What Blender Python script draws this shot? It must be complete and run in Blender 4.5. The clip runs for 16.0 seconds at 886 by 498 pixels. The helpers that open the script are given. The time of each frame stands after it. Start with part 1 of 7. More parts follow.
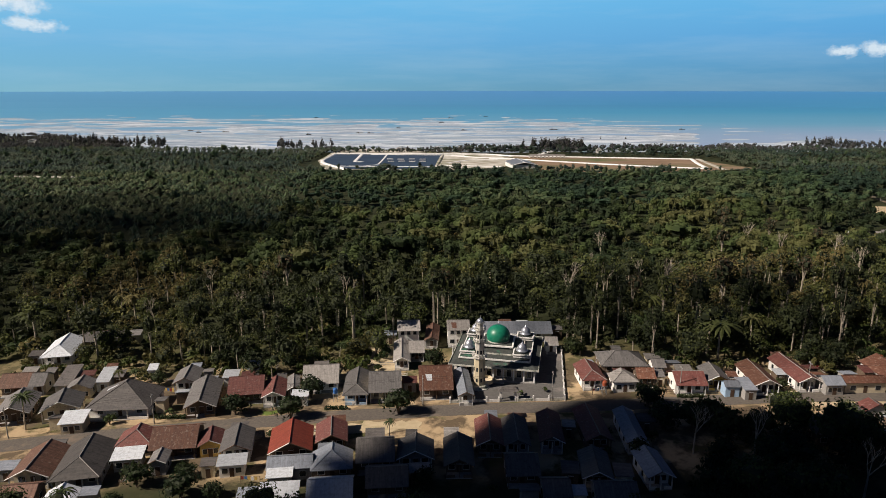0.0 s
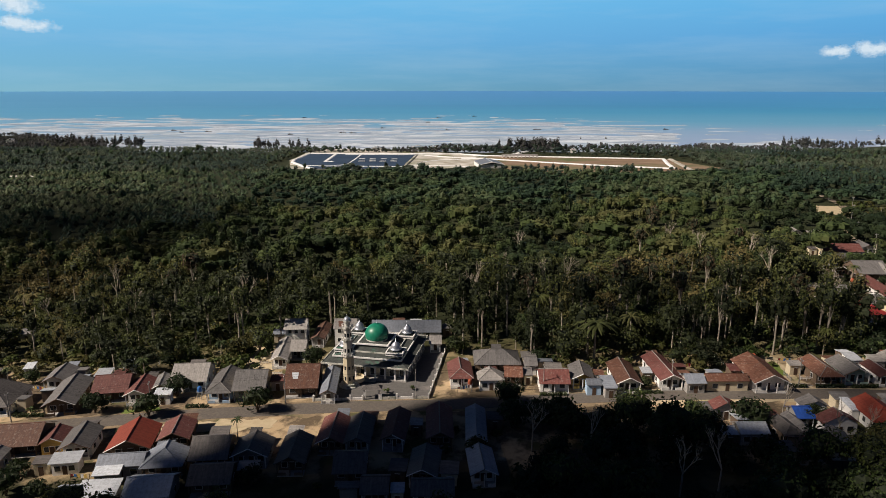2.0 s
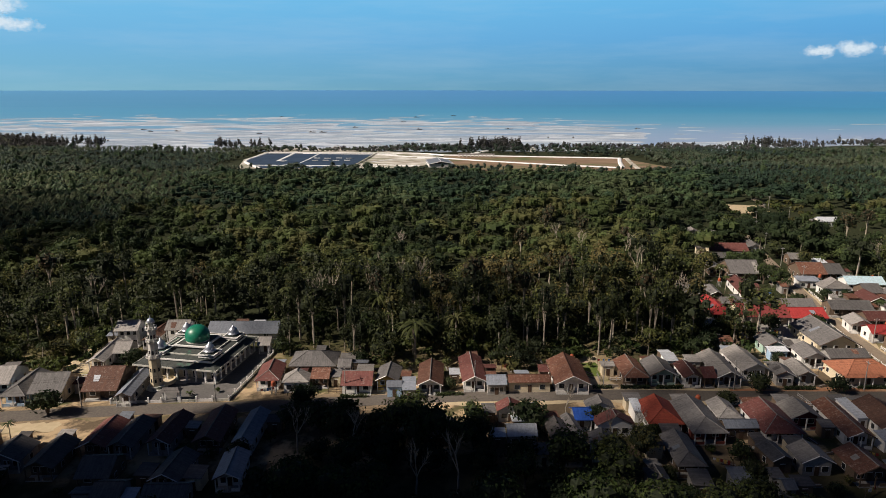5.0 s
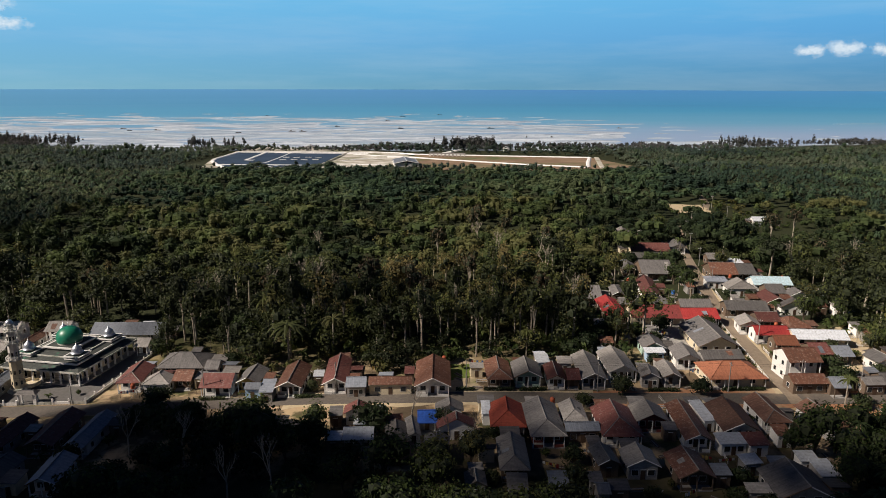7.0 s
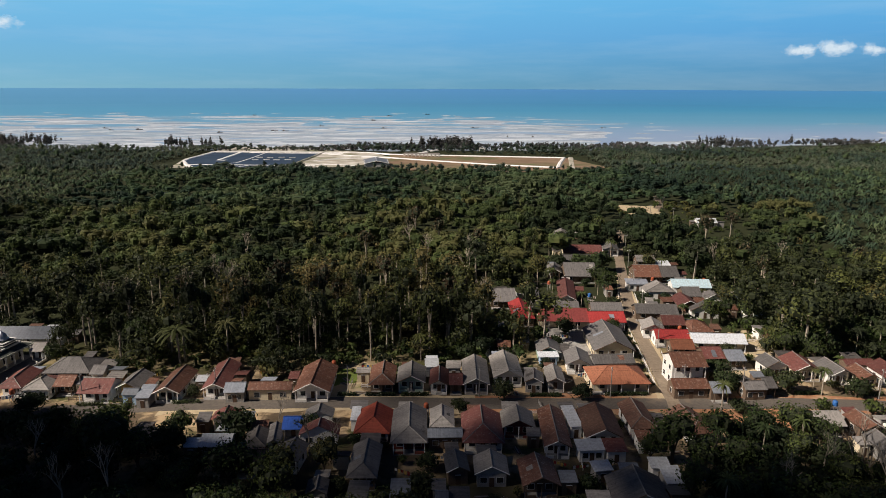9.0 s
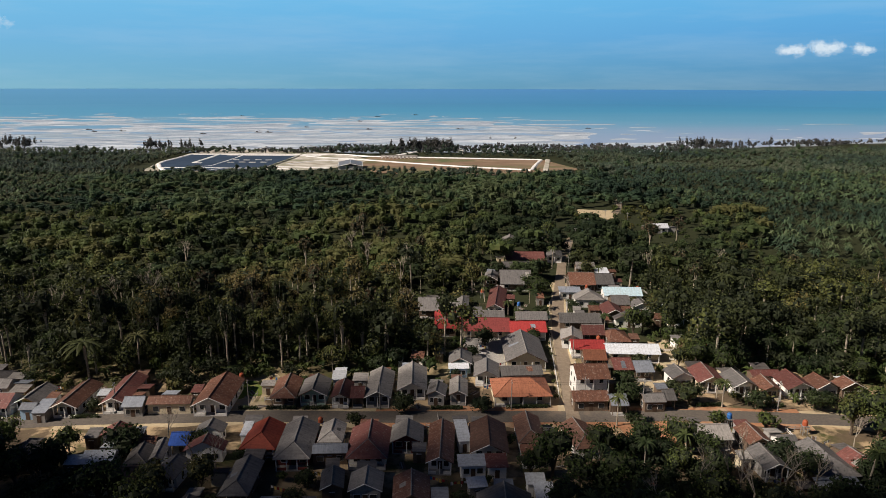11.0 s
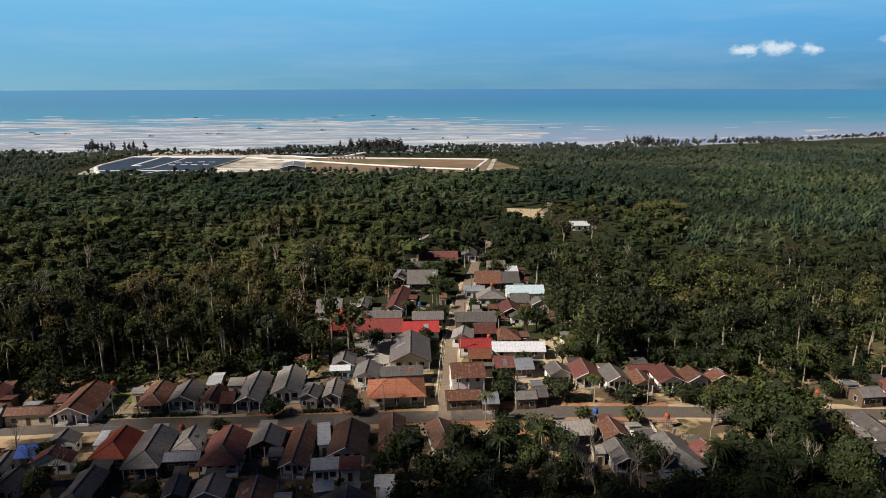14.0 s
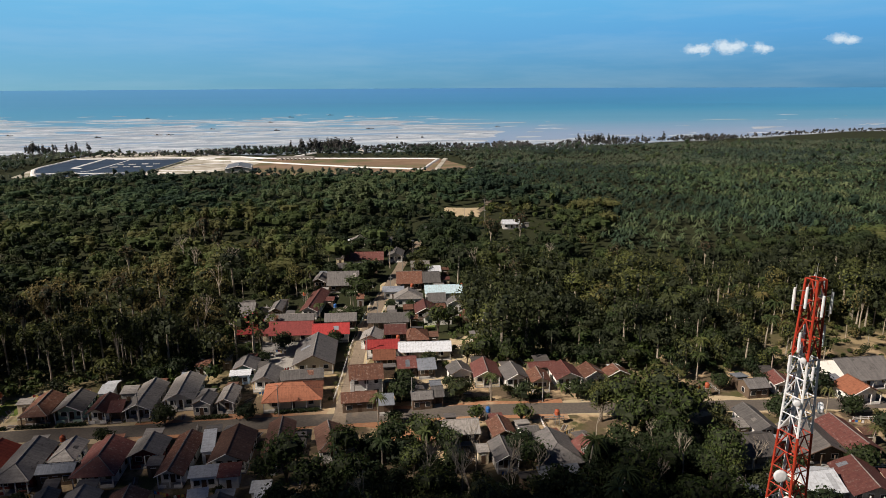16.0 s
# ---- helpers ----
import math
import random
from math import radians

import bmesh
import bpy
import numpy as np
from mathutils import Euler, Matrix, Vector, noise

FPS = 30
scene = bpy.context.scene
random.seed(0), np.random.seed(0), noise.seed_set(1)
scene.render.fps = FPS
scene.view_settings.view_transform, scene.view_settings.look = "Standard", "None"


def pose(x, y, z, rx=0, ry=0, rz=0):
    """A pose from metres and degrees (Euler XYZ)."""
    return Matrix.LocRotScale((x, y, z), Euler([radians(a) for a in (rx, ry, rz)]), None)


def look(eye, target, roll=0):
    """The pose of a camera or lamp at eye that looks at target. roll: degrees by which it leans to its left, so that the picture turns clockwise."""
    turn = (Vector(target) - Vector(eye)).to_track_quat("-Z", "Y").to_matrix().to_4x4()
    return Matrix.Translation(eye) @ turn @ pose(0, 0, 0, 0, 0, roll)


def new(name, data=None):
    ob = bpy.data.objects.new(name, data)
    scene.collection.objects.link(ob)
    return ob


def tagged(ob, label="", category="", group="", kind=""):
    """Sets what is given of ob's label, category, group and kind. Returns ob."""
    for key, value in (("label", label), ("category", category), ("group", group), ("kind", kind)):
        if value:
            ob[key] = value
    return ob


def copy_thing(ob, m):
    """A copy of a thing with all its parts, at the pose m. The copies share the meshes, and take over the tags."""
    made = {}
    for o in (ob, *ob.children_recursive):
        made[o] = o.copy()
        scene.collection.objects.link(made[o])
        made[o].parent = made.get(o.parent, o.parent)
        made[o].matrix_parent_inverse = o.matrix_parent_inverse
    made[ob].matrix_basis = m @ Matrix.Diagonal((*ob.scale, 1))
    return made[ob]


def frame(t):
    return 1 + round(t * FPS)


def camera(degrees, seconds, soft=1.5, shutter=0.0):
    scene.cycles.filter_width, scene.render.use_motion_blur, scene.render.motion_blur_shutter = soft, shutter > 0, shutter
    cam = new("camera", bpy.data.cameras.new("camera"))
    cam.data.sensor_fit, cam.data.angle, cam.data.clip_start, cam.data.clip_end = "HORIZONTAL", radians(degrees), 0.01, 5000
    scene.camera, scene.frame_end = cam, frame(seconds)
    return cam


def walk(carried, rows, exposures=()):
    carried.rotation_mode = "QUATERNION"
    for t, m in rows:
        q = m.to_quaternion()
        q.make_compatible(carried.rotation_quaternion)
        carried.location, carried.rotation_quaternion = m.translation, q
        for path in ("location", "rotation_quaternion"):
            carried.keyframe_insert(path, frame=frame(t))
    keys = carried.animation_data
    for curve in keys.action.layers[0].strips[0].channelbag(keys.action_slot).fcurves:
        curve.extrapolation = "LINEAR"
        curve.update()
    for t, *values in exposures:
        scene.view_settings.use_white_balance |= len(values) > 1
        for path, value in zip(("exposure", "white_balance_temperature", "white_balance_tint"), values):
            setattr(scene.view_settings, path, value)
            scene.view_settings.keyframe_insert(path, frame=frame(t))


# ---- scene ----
cam = camera(67.9, 16.0, soft=0.5)
METRES, EYE, TILT, LEAN, TURN = 215.0, 75.0, -13.8, 0.0, 0.0
ROWS = [
    (0.0, 0.0, 0.0, 0.0, 0.0, 0.0, -0.0),
    (0.5, 0.0394, 0.004, 0.0009, 0.12, 0.01, -0.03),
    (1.0, 0.0842, 0.0021, -0.0001, 0.08, 0.01, -0.01),
    (1.5, 0.124, 0.0001, -0.0011, 0.01, -0.0, -0.01),
    (2.0, 0.1623, -0.0007, -0.0021, -0.08, 0.01, -0.01),
    (2.5, 0.1959, -0.0003, -0.0028, -0.18, 0.03, -0.01),
    (3.0, 0.2322, 0.0007, -0.0024, -0.28, 0.02, 0.01),
    (3.5, 0.2672, 0.002, -0.0026, -0.37, 0.02, 0.01),
    (4.0, 0.3085, 0.0034, -0.0021, -0.46, 0.0, 0.04),
    (6.5, 0.5124, 0.0127, -0.0001, -0.81, -0.09, 0.09),
    (7.0, 0.5516, 0.0139, 0.0001, -0.9, -0.11, 0.09),
    (7.5, 0.5877, 0.0149, -0.0002, -0.98, -0.13, 0.1),
    (8.0, 0.6245, 0.0158, -0.0001, -1.07, -0.15, 0.1),
    (8.5, 0.6564, 0.0163, 0.0002, -1.12, -0.17, 0.12),
    (9.0, 0.6868, 0.0159, 0.006, -1.2, -0.18, 0.09),
    (11.5, 0.8281, 0.0149, 0.0234, -1.87, -0.24, 0.38),
    (12.0, 0.8575, 0.0174, 0.0252, -2.5, -0.25, 0.55),
    (12.5, 0.8778, 0.0181, 0.0246, -2.99, -0.24, 0.69),
    (13.0, 0.8936, 0.017, 0.0228, -3.66, -0.23, 0.92),
    (13.5, 0.9056, 0.0152, 0.0209, -4.08, -0.23, 1.06),
    (14.0, 0.912, 0.0139, 0.0199, -4.38, -0.23, 1.16),
    (14.5, 0.9266, 0.0128, 0.0194, -4.53, -0.25, 1.25),
    (15.0, 0.9533, 0.0109, 0.0197, -4.71, -0.29, 1.33),
    (15.5, 0.9761, 0.0092, 0.0206, -6.24, -0.35, 1.76),
    (16.0, 0.9956, 0.006, 0.0198, -7.37, -0.39, 2.05),
]
walk(cam, [(t, pose(0, 0, EYE, TILT, LEAN, TURN) @ pose(METRES * x, METRES * y, METRES * z, 90 + pitch, roll, yaw)) for t, x, y, z, yaw, pitch, roll in ROWS])

# ---- daylight ----
SUN_FROM = Vector((-0.97, -0.27, 0.86)).normalized()
world = bpy.data.worlds.new("daylight")
scene.world = world
world.use_nodes = True
wn, wl = world.node_tree.nodes, world.node_tree.links
wbg = wn["Background"]
sky = wn.new("ShaderNodeTexSky")
sky.sky_type, sky.sun_disc = "NISHITA", False
sky.sun_elevation = math.asin(SUN_FROM.z)
sky.sun_rotation = math.atan2(SUN_FROM.x, SUN_FROM.y)
sky.altitude, sky.air_density, sky.dust_density, sky.ozone_density = 0, 1.0, 0.2, 3.0
tint = wn.new("ShaderNodeMix")
tint.data_type, tint.blend_type = "RGBA", "MULTIPLY"
tint.inputs["Factor"].default_value = 1.0
tint.inputs["B"].default_value = (0.17, 0.205, 0.29, 1)
wl.new(sky.outputs[0], tint.inputs["A"])
wl.new(tint.outputs["Result"], wbg.inputs["Color"])
wbg.inputs["Strength"].default_value = 0.05
sun_data = bpy.data.lights.new("sun", "SUN")
sun_data.energy, sun_data.angle, sun_data.color = 5.0, radians(0.53), (1.0, 0.87, 0.745)
sun = new("sun", sun_data)
sun.matrix_world = look(SUN_FROM * 900, (0, 0, 0))
scene.view_settings.exposure = 0.26


# ---- materials ----
def rgb(c):
    return (*c, 1) if len(c) == 3 else c


def noise_node(nt, vec, scale, detail=4.0, rough=0.55, stretch=None, warp=0.0):
    if stretch:
        m = nt.nodes.new("ShaderNodeMapping")
        m.inputs["Scale"].default_value = stretch
        nt.links.new(vec, m.inputs["Vector"])
        vec = m.outputs["Vector"]
    n = nt.nodes.new("ShaderNodeTexNoise")
    n.inputs["Scale"].default_value, n.inputs["Detail"].default_value, n.inputs["Roughness"].default_value = scale, detail, rough
    n.inputs["Distortion"].default_value = warp
    nt.links.new(vec, n.inputs["Vector"])
    return n.outputs["Fac"]


def ramp(nt, fac, stops):
    r = nt.nodes.new("ShaderNodeValToRGB")
    while len(r.color_ramp.elements) < len(stops):
        r.color_ramp.elements.new(0.5)
    for e, (p, c) in zip(r.color_ramp.elements, stops):
        e.position, e.color = p, rgb(c)
    nt.links.new(fac, r.inputs["Fac"])
    return r.outputs["Color"]


def mixed(nt, fac, a, b, mode="MIX"):
    m = nt.nodes.new("ShaderNodeMix")
    m.data_type, m.blend_type = "RGBA", mode
    for key, v in (("Factor", fac), ("A", a), ("B", b)):
        sock = m.inputs[key]
        if isinstance(v, bpy.types.NodeSocket):
            nt.links.new(v, sock)
        else:
            sock.default_value = rgb(v) if key != "Factor" else v
    return m.outputs["Result"]


def start(name, rough=0.8, metal=0.0, spec=0.3):
    m = bpy.data.materials.new(name)
    m.use_nodes = True
    nt = m.node_tree
    b = nt.nodes["Principled BSDF"]
    b.inputs["Roughness"].default_value, b.inputs["Metallic"].default_value = rough, metal
    b.inputs["Specular IOR Level"].default_value = spec
    return m, nt, b


def place_of(nt, local=False):
    if local:
        return nt.nodes.new("ShaderNodeTexCoord").outputs["Object"]
    return nt.nodes.new("ShaderNodeNewGeometry").outputs["Position"]


def bump(nt, b, fac, strength, dist):
    n = nt.nodes.new("ShaderNodeBump")
    n.inputs["Strength"].default_value, n.inputs["Distance"].default_value = strength, dist
    nt.links.new(fac, n.inputs["Height"])
    nt.links.new(n.outputs["Normal"], b.inputs["Normal"])


def surface(name, c1, c2, grain=6.0, stain=0.5, c3=None, amount=0.5, rough=0.8, metal=0.0, spec=0.3, relief=0.02, local=True, vary=0.0):
    """Two colours mingled by grain, a third in stains, each object a little lighter or darker."""
    m, nt, b = start(name, rough, metal, spec)
    v = place_of(nt, local)
    g = noise_node(nt, v, grain, 5)
    col = mixed(nt, ramp(nt, g, [(0.35, (0, 0, 0)), (0.65, (1, 1, 1))]), c1, c2)
    if c3:
        s = noise_node(nt, v, stain, 6, 0.65)
        lo = 0.72 - 0.4 * amount
        col = mixed(nt, ramp(nt, s, [(lo, (0, 0, 0)), (lo + 0.14, (1, 1, 1))]), col, c3)
    if vary:
        r = nt.nodes.new("ShaderNodeObjectInfo").outputs["Random"]
        h = nt.nodes.new("ShaderNodeHueSaturation")
        mm = nt.nodes.new("ShaderNodeMapRange")
        mm.inputs["To Min"].default_value, mm.inputs["To Max"].default_value = 1 - vary, 1 + vary
        nt.links.new(r, mm.inputs["Value"])
        nt.links.new(mm.outputs["Result"], h.inputs["Value"])
        nt.links.new(col, h.inputs["Color"])
        col = h.outputs["Color"]
    nt.links.new(col, b.inputs["Base Color"])
    if relief:
        bump(nt, b, g, 0.5, relief)
    return m


def roofing(name, c1, c2, c3=None, amount=0.4, rough=0.65, metal=0.0, sheet=0.9, dark=0.55, blotch=0.55):
    """Sheets or tiles that run down the slopes (local x), with courses along the ridge (local y), streaks and stains."""
    m, nt, b = start(name, rough, metal, 0.35)
    v = place_of(nt, True)
    streak = noise_node(nt, v, 1.0, 4, 0.6, (0.25, 2.2, 0.25))
    col = mixed(nt, ramp(nt, streak, [(0.40, (0, 0, 0)), (0.60, (1, 1, 1))]), tuple(q * 1.12 for q in c1), c2)
    if c3:
        s = noise_node(nt, v, blotch, 7, 0.75)
        lo = 0.72 - 0.4 * amount
        col = mixed(nt, ramp(nt, s, [(lo, (0, 0, 0)), (lo + 0.1, (1, 1, 1))]), col, c3)
    w = nt.nodes.new("ShaderNodeTexWave")
    w.wave_type, w.bands_direction = "BANDS", "Y"
    w.inputs["Scale"].default_value = 0.314 / sheet
    w.inputs["Distortion"].default_value, w.inputs["Detail"].default_value = 1.6, 2
    nt.links.new(v, w.inputs["Vector"])
    seam = ramp(nt, w.outputs["Fac"], [(0.0, (dark, dark, dark)), (0.12, (1, 1, 1))])
    col = mixed(nt, 0.22, col, seam, "MULTIPLY")
    w2 = nt.nodes.new("ShaderNodeTexWave")
    w2.wave_type, w2.bands_direction = "BANDS", "X"
    w2.inputs["Scale"].default_value = 0.314 / (sheet * 1.7)
    w2.inputs["Distortion"].default_value = 0.3
    nt.links.new(v, w2.inputs["Vector"])
    grime = noise_node(nt, v, 1.6, 6, 0.7)
    col = mixed(nt, 1.0, col, ramp(nt, grime, [(0.30, (0.68, 0.66, 0.64)), (0.5, (1, 1, 1)), (0.72, (1.2, 1.18, 1.16))]), "MULTIPLY")
    col = mixed(nt, 0.18, col, ramp(nt, w2.outputs["Fac"], [(0.0, (dark, dark, dark)), (0.1, (1, 1, 1))]), "MULTIPLY")
    r = nt.nodes.new("ShaderNodeObjectInfo").outputs["Random"]
    mm = nt.nodes.new("ShaderNodeMapRange")
    mm.inputs["To Min"].default_value, mm.inputs["To Max"].default_value = 0.68, 1.36
    nt.links.new(r, mm.inputs["Value"])
    h = nt.nodes.new("ShaderNodeHueSaturation")
    nt.links.new(mm.outputs["Result"], h.inputs["Value"])
    nt.links.new(col, h.inputs["Color"])
    nt.links.new(h.outputs["Color"], b.inputs["Base Color"])
    bump(nt, b, streak, 0.4, 0.05)
    return m


ROOF = {
    "grey": roofing("weathered_fibre_cement", (0.105, 0.101, 0.100), (0.160, 0.153, 0.150), (0.06, 0.057, 0.055), 0.4),
    "dark": roofing("dark_fibre_cement", (0.075, 0.07, 0.068), (0.12, 0.11, 0.105), (0.04, 0.037, 0.035), 0.4),
    "pale": roofing("pale_fibre_cement", (0.19, 0.18, 0.17), (0.27, 0.255, 0.24), (0.11, 0.10, 0.095), 0.35),
    "brown": roofing("brown_clay_tile", (0.10, 0.055, 0.04), (0.16, 0.085, 0.06), (0.23, 0.165, 0.13), 0.40, blotch=1.5),
    "maroon": roofing("maroon_painted_sheet", (0.10, 0.036, 0.032), (0.14, 0.055, 0.046), (0.21, 0.15, 0.135), 0.42, blotch=1.4),
    "rust": roofing("rusted_sheet", (0.105, 0.048, 0.033), (0.15, 0.068, 0.043), (0.25, 0.18, 0.145), 0.46, blotch=1.5),
    "red": roofing("red_painted_sheet", (0.24, 0.026, 0.026), (0.31, 0.04, 0.038), (0.17, 0.022, 0.022), 0.35),
    "crimson": roofing("dull_crimson_sheet", (0.15, 0.032, 0.030), (0.19, 0.042, 0.040), (0.10, 0.028, 0.026), 0.4),
    "orange": roofing("orange_clay_tile", (0.20, 0.078, 0.045), (0.26, 0.105, 0.06), (0.19, 0.075, 0.045), 0.35),
    "brick": roofing("brick_red_tile", (0.23, 0.045, 0.028), (0.31, 0.07, 0.04), (0.16, 0.04, 0.03), 0.3),
    "zinc": roofing("bright_zinc_sheet", (0.42, 0.45, 0.49), (0.50, 0.53, 0.57), (0.30, 0.32, 0.35), 0.26, rough=0.5),
    "cyan": roofing("pale_cyan_sheet", (0.40, 0.55, 0.62), (0.48, 0.61, 0.67), (0.32, 0.45, 0.51), 0.25, rough=0.5),
    "blue": roofing("blue_tarpaulin", (0.02, 0.07, 0.30), (0.03, 0.09, 0.38), (0.02, 0.05, 0.2), 0.3, rough=0.45),
    "slate": roofing("blue_grey_sheet", (0.16, 0.18, 0.21), (0.22, 0.24, 0.28), (0.10, 0.11, 0.13), 0.3, rough=0.5),
}
WALL = {
    "white": surface("white_limewash", (0.80, 0.79, 0.76), (0.74, 0.73, 0.70), 3.0, 0.6, (0.54, 0.52, 0.48), 0.32, vary=0.08),
    "cream": surface("cream_limewash", (0.66, 0.58, 0.42), (0.58, 0.50, 0.36), 3.0, 0.6, (0.40, 0.35, 0.27), 0.35, vary=0.08),
    "timber": surface("weathered_timber", (0.16, 0.115, 0.08), (0.11, 0.08, 0.06), 4.0, 0.7, (0.22, 0.18, 0.14), 0.3, vary=0.1),
    "green": surface("pale_green_paint", (0.40, 0.55, 0.47), (0.34, 0.48, 0.41), 3.0, 0.6, (0.28, 0.35, 0.31), 0.35, vary=0.08),
    "blue": surface("pale_blue_paint", (0.34, 0.47, 0.62), (0.29, 0.41, 0.55), 3.0, 0.6, (0.24, 0.31, 0.40), 0.35, vary=0.08),
    "yellow": surface("ochre_yellow_paint", (0.62, 0.42, 0.12), (0.56, 0.37, 0.10), 3.0, 0.6, (0.40, 0.28, 0.12), 0.35, vary=0.08),
    "brick": surface("red_brown_boarding", (0.24, 0.06, 0.045), (0.18, 0.05, 0.04), 3.0, 0.6, (0.13, 0.05, 0.04), 0.35, vary=0.08),
    "maroon": surface("maroon_boarding", (0.18, 0.05, 0.05), (0.14, 0.04, 0.04), 3.0, 0.6, (0.10, 0.04, 0.04), 0.35, vary=0.08),
    "grey": surface("bare_cement", (0.34, 0.33, 0.31), (0.27, 0.26, 0.25), 3.0, 0.6, (0.18, 0.17, 0.16), 0.4, vary=0.1),
}
WHITE = surface("white_paint", (0.78, 0.77, 0.75), (0.70, 0.69, 0.67), 4.0, 0.8, (0.5, 0.48, 0.45), 0.3)
DARKWOOD = surface("dark_door_timber", (0.10, 0.06, 0.04), (0.07, 0.045, 0.03), 5.0)
CONCRETE = surface("worn_concrete", (0.36, 0.35, 0.33), (0.28, 0.27, 0.26), 2.0, 0.3, (0.18, 0.175, 0.17), 0.4)
STEEL = surface("galvanised_steel", (0.45, 0.46, 0.47), (0.38, 0.39, 0.40), 6.0, rough=0.45, metal=0.6)
DUSTY = surface("dusty_street", (0.20, 0.16, 0.12), (0.26, 0.21, 0.155), 1.2, 0.12, (0.17, 0.14, 0.11), 0.4, local=False, rough=0.95)
TARMAC = surface("worn_asphalt", (0.10, 0.088, 0.078), (0.135, 0.118, 0.10), 1.6, 0.12, (0.19, 0.15, 0.115), 0.36, local=False, rough=0.9)
LATERITE = surface("orange_laterite", (0.31, 0.15, 0.08), (0.39, 0.20, 0.11), 0.9, 0.12, (0.42, 0.31, 0.20), 0.55, local=False, rough=0.95)
VERGE = surface("dusty_verge", (0.20, 0.15, 0.095), (0.28, 0.21, 0.13), 0.8, 0.15, (0.10, 0.10, 0.045), 0.5, local=False, rough=0.95)
SANDY = surface("pale_sand_yard", (0.50, 0.41, 0.27), (0.42, 0.34, 0.22), 0.7, 0.15, (0.27, 0.26, 0.12), 0.35, local=False, rough=0.95)
PAVING = surface("grey_paving", (0.13, 0.125, 0.12), (0.10, 0.096, 0.092), 1.2, 0.11, (0.235, 0.21, 0.195), 0.42, local=False, rough=0.85)
LAWN = surface("bright_lawn_grass", (0.10, 0.155, 0.028), (0.15, 0.19, 0.045), 1.6, 0.25, (0.24, 0.21, 0.09), 0.4, local=False, rough=0.9)


def glass_pane():
    m, nt, b = start("window_glass", 0.08, 0.0, 0.6)
    b.inputs["Base Color"].default_value = (0.02, 0.025, 0.03, 1)
    return m


GLASS = glass_pane()


def foliage(name, tones, size=0.014, vary=0.32):
    """Every tree its own tone out of four, every leaf clump a little lighter or darker, the stand drifting between them."""
    m, nt, b = start(name, 0.62, 0, 0.2)
    geo = nt.nodes.new("ShaderNodeNewGeometry")
    at = nt.nodes.new("ShaderNodeAttribute")
    at.attribute_name = "tone"
    add = nt.nodes.new("ShaderNodeMath")
    add.operation = "ADD"
    nt.links.new(at.outputs["Fac"], add.inputs[0])
    nt.links.new(nt.nodes.new("ShaderNodeObjectInfo").outputs["Random"], add.inputs[1])
    fr = nt.nodes.new("ShaderNodeMath")
    fr.operation = "FRACT"
    nt.links.new(add.outputs[0], fr.inputs[0])
    drift = ramp(nt, noise_node(nt, geo.outputs["Position"], size, 4, 0.6), [(0.39, (0, 0, 0)), (0.61, (1, 1, 1))])
    mx = nt.nodes.new("ShaderNodeMix")
    mx.inputs["Factor"].default_value = 0.58
    nt.links.new(fr.outputs[0], mx.inputs["A"])
    nt.links.new(drift, mx.inputs["B"])
    col = ramp(nt, mx.outputs["Result"], [(0.18, tones[0]), (0.42, tones[1]), (0.60, tones[2]), (0.75, tones[3])])
    val = nt.nodes.new("ShaderNodeMapRange")
    val.inputs["To Min"].default_value, val.inputs["To Max"].default_value = 1 - vary, 1 + vary
    nt.links.new(geo.outputs["Random Per Island"], val.inputs["Value"])
    h = nt.nodes.new("ShaderNodeHueSaturation")
    nt.links.new(val.outputs["Result"], h.inputs["Value"])
    nt.links.new(col, h.inputs["Color"])
    nt.links.new(h.outputs["Color"], b.inputs["Base Color"])
    thin = nt.nodes.new("ShaderNodeBsdfTranslucent")
    nt.links.new(h.outputs["Color"], thin.inputs["Color"])
    both = nt.nodes.new("ShaderNodeMixShader")
    both.inputs[0].default_value = 0.3
    out = nt.nodes["Material Output"]
    nt.links.new(b.outputs[0], both.inputs[1])
    nt.links.new(thin.outputs[0], both.inputs[2])
    nt.links.new(both.outputs[0], out.inputs["Surface"])
    return m


LEAF = foliage("forest_leaf", ((0.023, 0.031, 0.015), (0.060, 0.073, 0.028), (0.116, 0.131, 0.040), (0.160, 0.132, 0.054)), 0.010, 0.28)
LEAF_B = foliage("bright_leaf", ((0.034, 0.055, 0.017), (0.054, 0.078, 0.022), (0.082, 0.106, 0.030), (0.105, 0.100, 0.036)))
LEAF_D = foliage("dark_mango_leaf", ((0.018, 0.030, 0.013), (0.028, 0.044, 0.017), (0.042, 0.060, 0.022), (0.056, 0.068, 0.028)))
LEAF_M = foliage("green_canopy_leaf", ((0.022, 0.035, 0.017), (0.047, 0.068, 0.027), (0.082, 0.112, 0.038), (0.112, 0.116, 0.045)), 0.010, 0.24)
FROND = foliage("palm_frond", ((0.028, 0.052, 0.036), (0.048, 0.080, 0.046), (0.078, 0.118, 0.056), (0.115, 0.140, 0.070)), 0.006)
COCO = foliage("coconut_frond", ((0.036, 0.055, 0.021), (0.052, 0.075, 0.026), (0.074, 0.096, 0.032), (0.105, 0.108, 0.042)), 0.02)
DRYLEAF = foliage("dry_brown_leaf", ((0.066, 0.050, 0.030), (0.088, 0.064, 0.038), (0.105, 0.082, 0.046), (0.12, 0.098, 0.06)), 0.02)
# Far and coast leaves: distance haze put into the tones as blue-grey.
FARLEAF = foliage("hazed_forest_leaf", ((0.024, 0.044, 0.029), (0.042, 0.074, 0.040), (0.068, 0.106, 0.049), (0.086, 0.112, 0.054)), 0.007, 0.2)
